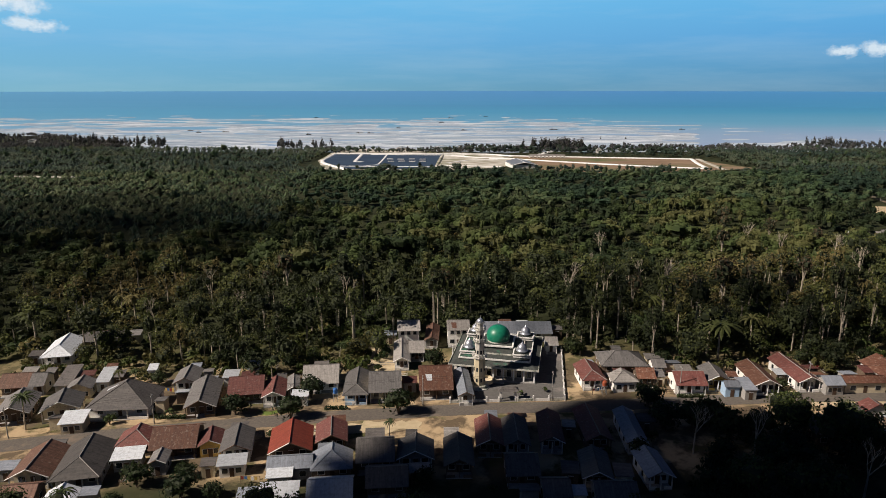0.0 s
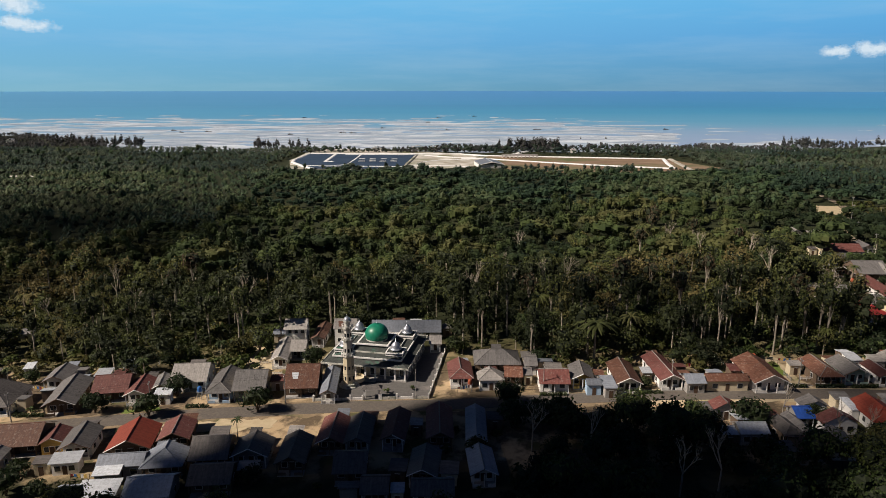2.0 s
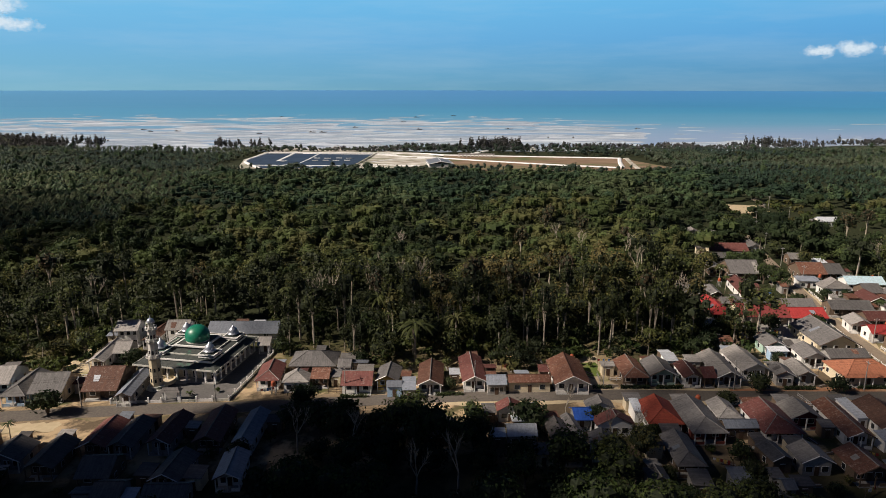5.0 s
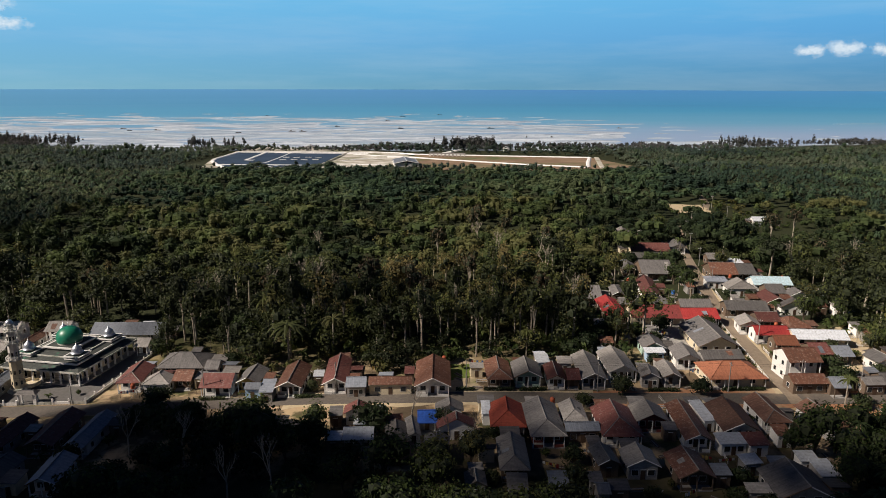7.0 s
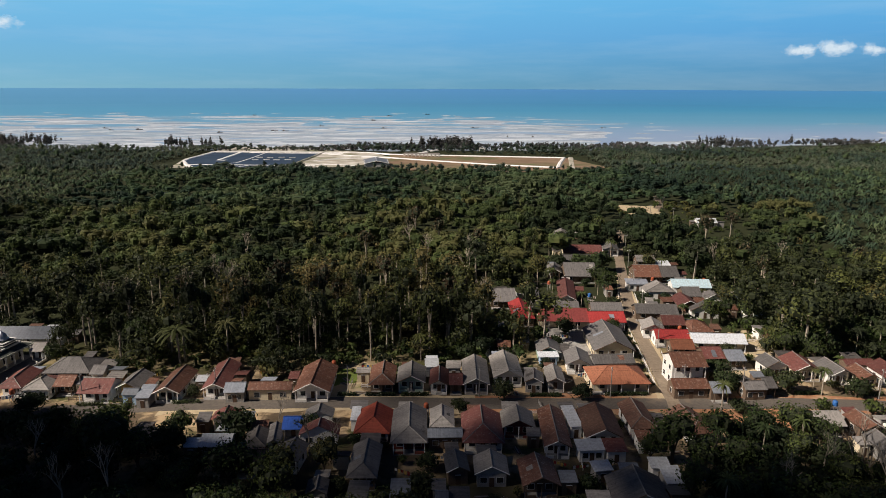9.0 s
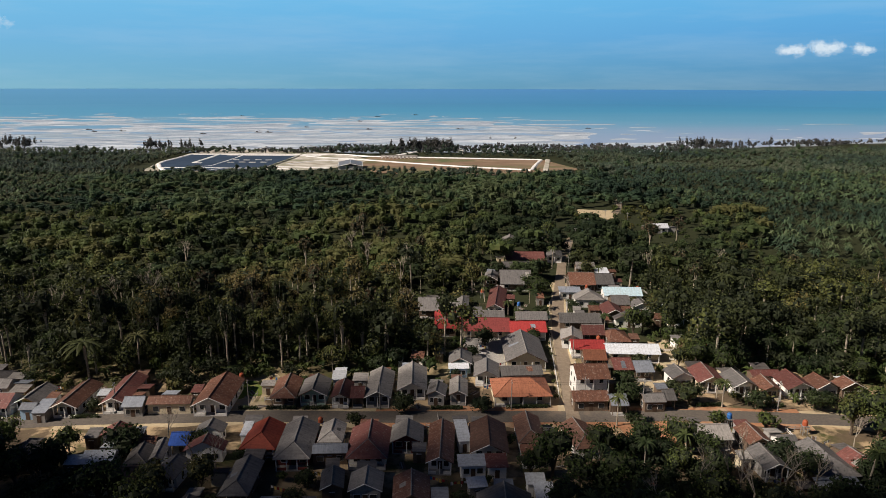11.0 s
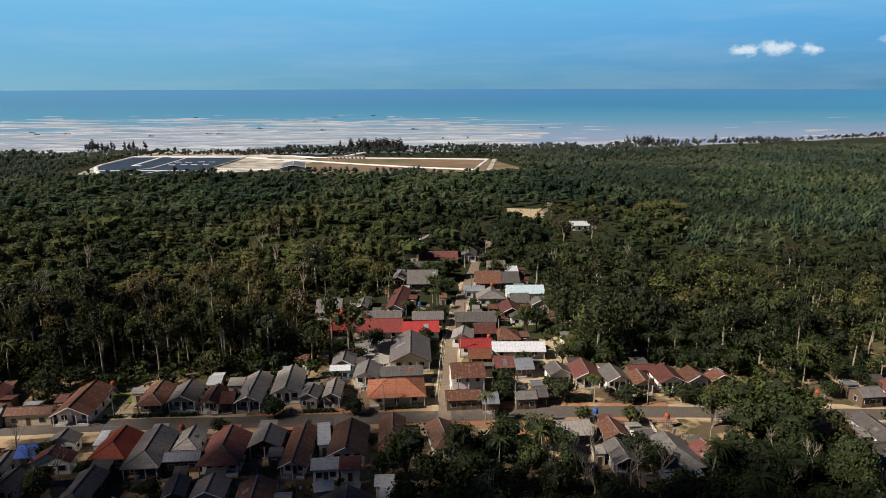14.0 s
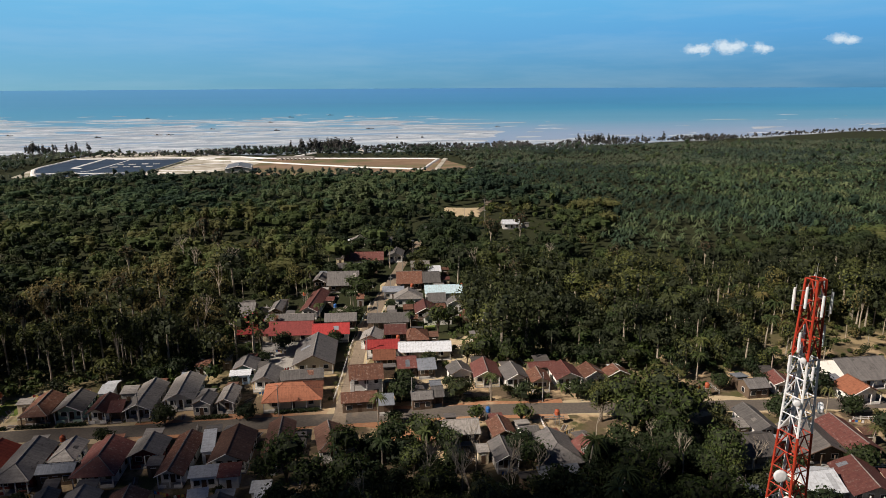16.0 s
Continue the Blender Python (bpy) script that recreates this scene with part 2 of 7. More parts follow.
COAST_LEAF = foliage("hazed_coast_leaf", ((0.070, 0.074, 0.078), (0.085, 0.088, 0.090), (0.10, 0.10, 0.098), (0.12, 0.116, 0.112)), 0.01)
BARK = surface("pale_bark", (0.42, 0.37, 0.30), (0.28, 0.24, 0.19), 2.0, 0.7, (0.10, 0.085, 0.065), 0.4)
BARK_D = surface("brown_bark", (0.13, 0.10, 0.075), (0.09, 0.07, 0.05), 2.0, 0.7, (0.05, 0.04, 0.03), 0.4)
# Filler lumps inside the crowns, the shade among the leaves put into their colour.
CORE = surface("shade_dark_crown_core", (0.014, 0.020, 0.009), (0.026, 0.034, 0.014), 0.8, local=False)


# Copies of the leaf and frond tones with blue haze painted in.
LEAF_H = foliage("hazed_distant_leaf", ((0.033, 0.051, 0.042), (0.049, 0.075, 0.056), (0.069, 0.098, 0.068), (0.084, 0.103, 0.075)), 0.007, 0.2)
FROND_H = foliage("hazed_palm_frond", ((0.032, 0.054, 0.046), (0.050, 0.078, 0.058), (0.074, 0.106, 0.068), (0.098, 0.118, 0.078)), 0.006)


# ---- mesh helpers ----
def mesh_of(name, verts, faces):
    me = bpy.data.meshes.new(name)
    me.from_pydata(verts, [], faces)
    me.update()
    return me


def quads_mesh(name, v, mat, tone=None):
    """Many four-cornered faces from an array of corners (n, 4, 3)."""
    n = len(v)
    me = bpy.data.meshes.new(name)
    me.vertices.add(n * 4)
    me.vertices.foreach_set("co", np.ascontiguousarray(v, dtype=np.float32).ravel())
    me.loops.add(n * 4)
    me.loops.foreach_set("vertex_index", np.arange(n * 4, dtype=np.int32))
    me.polygons.add(n)
    me.polygons.foreach_set("loop_start", np.arange(0, n * 4, 4, dtype=np.int32))
    me.update(calc_edges=True)
    me.validate()
    if tone is not None:
        me.attributes.new("tone", "FLOAT", "FACE").data.foreach_set("value", np.ascontiguousarray(tone, dtype=np.float32))
    me.materials.append(mat)
    return me


def part(name, bm, material, parent=None, label="", smooth=False):
    me = bpy.data.meshes.new(name)
    bmesh.ops.recalc_face_normals(bm, faces=bm.faces)
    if smooth:
        for f in bm.faces:
            f.smooth = True
    bm.to_mesh(me)
    bm.free()
    me.materials.append(material)
    ob = new(name, me)
    if parent:
        ob.parent = parent
    if label:
        ob["label"] = label
    return ob


def thing(name, x, y, z=0.0, rot=0.0, label="", category="", group="", kind=""):
    ob = new(name)
    ob.empty_display_size = 0.5
    ob.matrix_basis = pose(x, y, z, 0, 0, rot)
    return tagged(ob, label, category, group, kind)


def box(bm, x0, x1, y0, y1, z0, z1):
    v = [bm.verts.new(c) for c in ((x0, y0, z0), (x1, y0, z0), (x1, y1, z0), (x0, y1, z0), (x0, y0, z1), (x1, y0, z1), (x1, y1, z1), (x0, y1, z1))]
    for f in ((0, 3, 2, 1), (4, 5, 6, 7), (0, 1, 5, 4), (1, 2, 6, 5), (2, 3, 7, 6), (3, 0, 4, 7)):
        bm.faces.new([v[i] for i in f])
    return v


def boxed(*dims):
    bm = bmesh.new()
    box(bm, *dims)
    return bm


def tube(bm, a, b, r0, r1, n=6):
    """A tapered round bar from a to b."""
    a, b = Vector(a), Vector(b)
    q = (b - a).to_track_quat("Z", "Y")
    rings = []
    for p, r in ((a, r0), (b, r1)):
        rings.append([bm.verts.new(p + q @ Vector((r * math.cos(2 * math.pi * i / n), r * math.sin(2 * math.pi * i / n), 0))) for i in range(n)])
    for i in range(n):
        bm.faces.new((rings[0][i], rings[0][(i + 1) % n], rings[1][(i + 1) % n], rings[1][i]))
    bm.faces.new(rings[0][::-1])
    bm.faces.new(rings[1])


def lathe(bm, profile, n=24, x=0.0, y=0.0):
    """A turned form from pairs of radius and height."""
    rings = []
    for r, z in profile:
        if r < 1e-4:
            rings.append([bm.verts.new((x, y, z))])
        else:
            rings.append([bm.verts.new((x + r * math.cos(2 * math.pi * i / n), y + r * math.sin(2 * math.pi * i / n), z)) for i in range(n)])
    for a, b in zip(rings, rings[1:]):
        for i in range(n):
            j = (i + 1) % n
            if len(a) == 1 and len(b) > 1:
                bm.faces.new((a[0], b[i], b[j]))
            elif len(b) == 1 and len(a) > 1:
                bm.faces.new((a[i], a[j], b[0]))
            elif len(a) > 1:
                bm.faces.new((a[i], a[j], b[j], b[i]))


# ---- the lie of the land ----
SEA = -19.0
FALL = ((-300, -9.0), (-110, -6.5), (-30, -4.2), (30, -3.4), (90, -1.2), (130, -0.8), (210, -0.6), (260, 0.0), (420, 0.0))


def land(x, y):
    """Height of the ground: the village falls gently to the west, the woods fall to the shore and the tidal flats."""
    z = FALL[0][1]
    for (x0, z0), (x1, z1) in zip(FALL, FALL[1:]):
        if x >= x0:
            z = z0 + (z1 - z0) * min((x - x0) / (x1 - x0), 1.0)
    z *= 1.0 - min(max((y - 220.0) / 180.0, 0.0), 1.0)
    t = min(max((y - 330.0) / 620.0, 0.0), 1.0)
    z -= 17.0 * t * t * (3 - 2 * t)
    if y > 950:
        z -= min((y - 950.0) / 100.0, 1.0) * 1.6
    if y > 1000 and (x < -420 or x > 500):
        reach = min((-420 - x) * 1.05, 330) if x < 0 else min((x - 500) * .35, 260)
        z += 1.7 * min(max((1020 + reach - y) / 40.0, 0.0), 1.0)
    if y > 1050:
        n = noise.fractal(Vector((x / 170.0 + 1.2 * noise.noise(Vector((x / 300.0, y / 140.0, 8.0))), y / 62.0 + .35 * math.sin(x / 70.0), 3.1)), 1.0, 2.0, 5)
        z += 0.80 * n * min((y - 1050) / 60.0, 1.0) - max(0.0, (y - 1120.0) / 900.0) * 0.5
    if y > 1050:
        side = abs(x - (450 + (y - 1119) * .40)) / 26.0
        z -= 1.6 * max(0.0, 1.0 - side) * min((y - 1050) / 50.0, 1.0)
    if y > 1060 and x > 330:
        z -= min((x - 330) / 420.0, 1.0) * .55
    return z


def ground_material():
    m, nt, b = start("village_and_forest_soil", 0.95, 0, 0.15)
    pos = nt.nodes.new("ShaderNodeNewGeometry").outputs["Position"]
    sep = nt.nodes.new("ShaderNodeSeparateXYZ")
    nt.links.new(pos, sep.inputs[0])
    n1 = noise_node(nt, pos, 0.05, 6, 0.65)
    n2 = noise_node(nt, pos, 0.9, 5, 0.65)
    grass = mixed(nt, n2, (0.050, 0.060, 0.022), (0.115, 0.110, 0.045))
    soil = mixed(nt, n2, (0.075, 0.058, 0.040), (0.18, 0.135, 0.088))
    pale = mixed(nt, n2, (0.36, 0.26, 0.155), (0.50, 0.385, 0.24))
    col = mixed(nt, ramp(nt, n1, [(0.40, (0, 0, 0)), (0.50, (1, 1, 1))]), grass, soil)
    n3 = noise_node(nt, pos, 0.11, 5, 0.6)
    col = mixed(nt, ramp(nt, n3, [(0.48, (0, 0, 0)), (0.57, (1, 1, 1))]), col, pale)
    # woodland floor beyond the houses, tree shade put into its colour; pale sand along the shore
    edge = nt.nodes.new("ShaderNodeMapRange")
    for key, v in (("From Min", 166), ("From Max", 190), ("To Max", .8)):
        edge.inputs[key].default_value = v
    nt.links.new(sep.outputs["Y"], edge.inputs["Value"])
    col = mixed(nt, edge.outputs["Result"], col, grass)
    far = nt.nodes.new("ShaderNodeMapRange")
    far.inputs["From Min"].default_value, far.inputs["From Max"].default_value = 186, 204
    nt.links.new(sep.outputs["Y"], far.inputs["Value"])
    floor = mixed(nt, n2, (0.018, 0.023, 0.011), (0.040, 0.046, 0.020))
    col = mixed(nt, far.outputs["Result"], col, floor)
    # the same shade-dark floor colour laid over the ground in the south
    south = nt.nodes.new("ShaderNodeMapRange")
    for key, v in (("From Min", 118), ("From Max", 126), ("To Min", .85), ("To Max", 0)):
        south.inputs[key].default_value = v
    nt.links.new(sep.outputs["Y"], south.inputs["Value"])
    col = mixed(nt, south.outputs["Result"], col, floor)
    shore = nt.nodes.new("ShaderNodeMapRange")
    shore.inputs["From Min"].default_value, shore.inputs["From Max"].default_value = 1010, 1030
    wob = nt.nodes.new("ShaderNodeMath")
    wob.operation = "MULTIPLY_ADD"
    wob.inputs[1].default_value = 90.0
    nt.links.new(noise_node(nt, pos, 0.012, 4), wob.inputs[0])
    nt.links.new(sep.outputs["Y"], wob.inputs[2])
    bays = nt.nodes.new("ShaderNodeMapRange")
    for key, v in (("From Min", -734), ("From Max", -420), ("To Min", -330), ("To Max", 0)):
        bays.inputs[key].default_value = v
    nt.links.new(sep.outputs["X"], bays.inputs["Value"])
    east = nt.nodes.new("ShaderNodeMapRange")
    for key, v in (("From Min", 500), ("From Max", 1240), ("To Min", 0), ("To Max", -260)):
        east.inputs[key].default_value = v
    nt.links.new(sep.outputs["X"], east.inputs["Value"])
    both = nt.nodes.new("ShaderNodeMath")
    nt.links.new(bays.outputs["Result"], both.inputs[0])
    nt.links.new(east.outputs["Result"], both.inputs[1])
    coast = nt.nodes.new("ShaderNodeMath")
    nt.links.new(wob.outputs[0], coast.inputs[0])
    nt.links.new(both.outputs[0], coast.inputs[1])
    nt.links.new(coast.outputs[0], shore.inputs["Value"])
    streak = noise_node(nt, pos, 1.0, 7, 0.78, (0.0055, 0.024, 0.01), 1.9)
    sand = ramp(nt, streak, [(0.36, (0.17, 0.23, 0.31)), (0.45, (0.26, 0.32, 0.41)), (0.51, (0.38, 0.44, 0.52)), (0.58, (0.60, 0.66, 0.72))])
    pools = noise_node(nt, pos, 1.0, 4, 0.6, (0.0022, 0.0075, 0.002), 1.2)
    sand = mixed(nt, ramp(nt, pools, [(0.48, (0, 0, 0)), (0.64, (.75, .75, .75))]), sand, (0.25, 0.35, 0.45))
    col = mixed(nt, shore.outputs["Result"], col, sand)
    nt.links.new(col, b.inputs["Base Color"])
    bump(nt, b, n2, 0.4, 0.15)
    return m


def ground():
    xs = np.concatenate([np.arange(-4600, -1400, 200), np.arange(-1400, -300, 25), np.arange(-300, 420, 10), np.arange(420, 2000, 20), np.arange(2000, 4700, 200)])
    ys = np.concatenate([np.arange(-500, 60, 40), np.arange(60, 400, 10), np.arange(400, 900, 20), np.arange(900, 2100, 12), [2150, 2300]])
    verts = [(x, y, land(x, y)) for y in ys for x in xs]
    n = len(xs)
    faces = [(j * n + i, j * n + i + 1, (j + 1) * n + i + 1, (j + 1) * n + i) for j in range(len(ys) - 1) for i in range(n - 1)]
    me = mesh_of("ground", verts, faces)
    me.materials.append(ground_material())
    for p in me.polygons:
        p.use_smooth = True
    return tagged(new("ground", me), "soil, grass and shade-darkened woodland floor sloping to pale tidal sand", "ground", kind="structure")


def sea_material():
    m, nt, b = start("shallow_tropical_sea", 0.6, 0, 0.04)
    pos = nt.nodes.new("ShaderNodeNewGeometry").outputs["Position"]
    sep = nt.nodes.new("ShaderNodeSeparateXYZ")
    nt.links.new(pos, sep.inputs[0])
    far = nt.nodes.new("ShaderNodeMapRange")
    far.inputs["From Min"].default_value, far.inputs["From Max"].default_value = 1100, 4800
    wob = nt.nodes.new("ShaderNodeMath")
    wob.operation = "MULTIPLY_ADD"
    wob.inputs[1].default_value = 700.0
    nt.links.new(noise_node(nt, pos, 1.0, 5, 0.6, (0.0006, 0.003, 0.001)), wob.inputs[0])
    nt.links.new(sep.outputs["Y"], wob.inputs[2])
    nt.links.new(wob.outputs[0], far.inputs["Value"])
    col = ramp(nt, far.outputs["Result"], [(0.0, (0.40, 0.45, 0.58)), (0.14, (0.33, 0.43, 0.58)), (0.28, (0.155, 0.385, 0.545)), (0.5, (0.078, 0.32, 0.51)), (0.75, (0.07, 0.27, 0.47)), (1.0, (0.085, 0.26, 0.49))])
    # haze painted into the water colour, stronger towards the west
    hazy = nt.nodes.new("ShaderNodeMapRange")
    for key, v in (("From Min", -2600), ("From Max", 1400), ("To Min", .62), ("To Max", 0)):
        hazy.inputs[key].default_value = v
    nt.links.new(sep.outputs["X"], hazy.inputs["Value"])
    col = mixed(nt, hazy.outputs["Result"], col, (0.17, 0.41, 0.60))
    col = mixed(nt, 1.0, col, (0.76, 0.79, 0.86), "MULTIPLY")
    nt.links.new(col, b.inputs["Base Color"])
    return m


SEA_MAT = sea_material()


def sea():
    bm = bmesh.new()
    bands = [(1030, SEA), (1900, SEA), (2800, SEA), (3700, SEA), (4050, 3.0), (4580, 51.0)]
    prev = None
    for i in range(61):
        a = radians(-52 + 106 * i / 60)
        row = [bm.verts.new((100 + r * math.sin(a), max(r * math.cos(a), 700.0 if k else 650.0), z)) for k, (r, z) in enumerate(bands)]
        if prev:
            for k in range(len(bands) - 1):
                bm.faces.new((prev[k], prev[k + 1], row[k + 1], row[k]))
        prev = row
    return tagged(part("water", bm, SEA_MAT), "shallow turquoise sea with haze painted in towards the west", "sea", kind="structure")


ground()
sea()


def strip(name, pts, width, mat, z, label, category, seed=0, rag=0.0):
    """A way along a line of points, with its own thickness and uneven edges."""
    rnd = random.Random(seed)
    bm = bmesh.new()
    dense = []
    for (x0, y0), (x1, y1) in zip(pts, pts[1:]):
        k = max(2, int(math.hypot(x1 - x0, y1 - y0) / 4))
        dense += [(x0 + (x1 - x0) * i / k, y0 + (y1 - y0) * i / k) for i in range(k)]
    dense.append(pts[-1])
    prev = None
    for i, (x, y) in enumerate(dense):
        a, c = dense[max(i - 1, 0)], dense[min(i + 1, len(dense) - 1)]
        d = Vector((c[0] - a[0], c[1] - a[1])).normalized()
        nx, ny = -d.y, d.x
        wl_, wr_ = width / 2 + rnd.uniform(-rag, rag), width / 2 + rnd.uniform(-rag, rag)
        row = [bm.verts.new(c3) for c3 in ((x + nx * (wl_ + .15), y + ny * (wl_ + .15), land(x, y) - 0.1), (x + nx * wl_, y + ny * wl_, land(x, y) + z), (x - nx * wr_, y - ny * wr_, land(x, y) + z), (x - nx * (wr_ + .15), y - ny * (wr_ + .15), land(x, y) - 0.1))]
        if prev:
            for k in range(3):
                bm.faces.new((prev[k], prev[k + 1], row[k + 1], row[k]))
        prev = row
    return tagged(part(name, bm, mat), label, category, kind="structure")


ROAD = [(-190, 126), (-140, 132), (-103, 138), (-79, 142), (-53, 145.5), (-20, 149), (10, 151.5), (45, 152), (82, 153), (131, 153), (159, 151.7), (201, 150.7), (237, 149.8), (264, 147), (300, 143), (420, 130)]
strip("pavement_verge", [q for q in ROAD if 150 < q[0] < 270], 9.0, LATERITE, 0.05, "orange laterite verge beside the village road", "verge", 3, 1.3)
strip("pavement_verge_west", [q for q in ROAD if q[0] < 90], 8.0, VERGE, 0.045, "pale dusty verge with dry grass beside the road", "verge", 4, 1.2)
strip("pavement_verge_middle", [q for q in ROAD if 80 < q[0] < 160], 8.6, SANDY, 0.047, "pale sandy verge beside the village road", "verge", 6, 1.3)
strip("pavement_verge_east", [q for q in ROAD if q[0] > 262], 8.6, SANDY, 0.047, "pale sandy verge beside the village road", "verge", 7, 1.3)
strip("road_main", ROAD, 5.6, TARMAC, 0.10, "worn grey asphalt village road", "road", 1, 0.12)
STREET = [(207.8, 147.5), (209, 156), (211.2, 173), (213.8, 195), (216, 210), (220.8, 234.5), (227, 262), (236, 300), (250, 345), (288, 403)]
strip("street_verge", [q for q in STREET if q[1] < 270], 6.5, SANDY, 0.058, "sandy verge beside the side street", "verge", 5, 0.8)
strip("road_side", STREET, 4.0, DUSTY, 0.108, "narrow worn asphalt side street", "road", 2, 0.15)


# ---- sky seen over the sea ----
def sky_backdrop():
    m = bpy.data.materials.new("clear_blue_sky")
    m.use_nodes = True
    nt = m.node_tree
    nt.nodes.clear()
    out = nt.nodes.new("ShaderNodeOutputMaterial")
    em = nt.nodes.new("ShaderNodeEmission")
    pos = nt.nodes.new("ShaderNodeNewGeometry").outputs["Position"]
    sep = nt.nodes.new("ShaderNodeSeparateXYZ")
    nt.links.new(pos, sep.inputs[0])
    up = nt.nodes.new("ShaderNodeMapRange")
    up.inputs["From Min"].default_value, up.inputs["From Max"].default_value = 40, 780
    nt.links.new(sep.outputs["Z"], up.inputs["Value"])
    west = nt.nodes.new("ShaderNodeMapRange")
    west.inputs["From Min"].default_value, west.inputs["From Max"].default_value = -2600, 3200
    nt.links.new(sep.outputs["X"], west.inputs["Value"])
    a = ramp(nt, up.outputs["Result"], [(0.0, (0.18, 0.39, 0.50)), (0.12, (0.165, 0.39, 0.54)), (0.45, (0.15, 0.40, 0.63)), (1.0, (0.16, 0.46, 0.72))])
    b = ramp(nt, up.outputs["Result"], [(0.0, (0.075, 0.21, 0.35)), (0.15, (0.085, 0.25, 0.43)), (0.5, (0.095, 0.32, 0.60)), (1.0, (0.12, 0.42, 0.72))])
    col = mixed(nt, west.outputs["Result"], a, b)
    veil = noise_node(nt, pos, 1.0, 5, 0.6, (0.0007, 0.0007, 0.006))
    col = mixed(nt, ramp(nt, veil, [(0.45, (0, 0, 0)), (0.8, (0.22, 0.22, 0.22))]), col, (0.42, 0.56, 0.66))
    nt.links.new(col, em.inputs["Color"])
    em.inputs["Strength"].default_value = 0.98
    nt.links.new(em.outputs[0], out.inputs[0])
    bm = bmesh.new()
    prev = None
    for i in range(61):
        a_ = radians(-41 + 90 * i / 60)
        x, y = 100 + 4900 * math.sin(a_), 4900 * math.cos(a_)
        row = [bm.verts.new((x, y, z)) for z in (15, 300, 800)]
        if prev:
            for k in range(2):
                bm.faces.new((prev[k], prev[k + 1], row[k + 1], row[k]))
        prev = row
    ob = part("backdrop_sky", bm, m)
    return tagged(ob, "clear blue sky above the sea", "sky", kind="structure")


def cloud_material():
    m = bpy.data.materials.new("soft_white_cloud")
    m.use_nodes = True
    nt = m.node_tree
    nt.nodes.clear()
    out = nt.nodes.new("ShaderNodeOutputMaterial")
    em = nt.nodes.new("ShaderNodeEmission")
    em.inputs["Color"].default_value, em.inputs["Strength"].default_value = (0.70, 0.81, 0.90, 1), 0.82
    tr = nt.nodes.new("ShaderNodeBsdfTransparent")
    mix = nt.nodes.new("ShaderNodeMixShader")
    loc = nt.nodes.new("ShaderNodeTexCoord").outputs["Object"]
    ln = nt.nodes.new("ShaderNodeVectorMath")
    ln.operation = "LENGTH"
    nt.links.new(loc, ln.inputs[0])
    geo = nt.nodes.new("ShaderNodeNewGeometry").outputs["Position"]
    n = noise_node(nt, geo, 0.013, 7, 0.66, (1, 1, 1.5))
    ma = nt.nodes.new("ShaderNodeMath")
    ma.operation = "MULTIPLY_ADD"
    ma.inputs[1].default_value = -1.0
    nt.links.new(ln.outputs["Value"], ma.inputs[0])
    nt.links.new(n, ma.inputs[2])
    f = ramp(nt, ma.outputs[0], [(0.0, (0, 0, 0)), (0.38, (0.9, 0.9, 0.9))])
    nt.links.new(f, mix.inputs[0])
    nt.links.new(tr.outputs[0], mix.inputs[1])
    nt.links.new(em.outputs[0], mix.inputs[2])
    nt.links.new(mix.outputs[0], out.inputs[0])
    return m


CLOUD = cloud_material()


def cloud(x, z, w, h):
    """A far fair-weather cloud low over the sea, thin at its rim."""
    bm = bmesh.new()
    lathe(bm, [(0, 0), (.35, 0), (.7, 0), (1, 0)], 24)
    for v in bm.verts:
        v.co = Vector((v.co.x, 0, v.co.y))
    ob = part("cloud", bm, CLOUD)
    ob.matrix_basis = pose(100 + 4780 * math.sin(radians(x)), 4780 * math.cos(radians(x)), z, 0, 0, -x) @ Matrix.Diagonal((w, 1, h, 1))
    return tagged(ob, "small white fair-weather cloud over the sea", "cloud", kind="structure")


sky_backdrop()
for az, up, w, h in ((28.9, 286, 130, 62), (29.5, 292, 110, 70), (31.1, 296, 120, 84), (31.9, 300, 110, 72), (33.5, 290, 90, 70), (33.9, 284, 80, 50), (38.6, 330, 110, 66), (39.4, 322, 90, 50), (-30.9, 425, 190, 62), (-32.3, 440, 190, 74), (-32.0, 545, 220, 100), (-33.4, 560, 200, 110)):
    cloud(az, up, w * 1.25, h * 1.25)


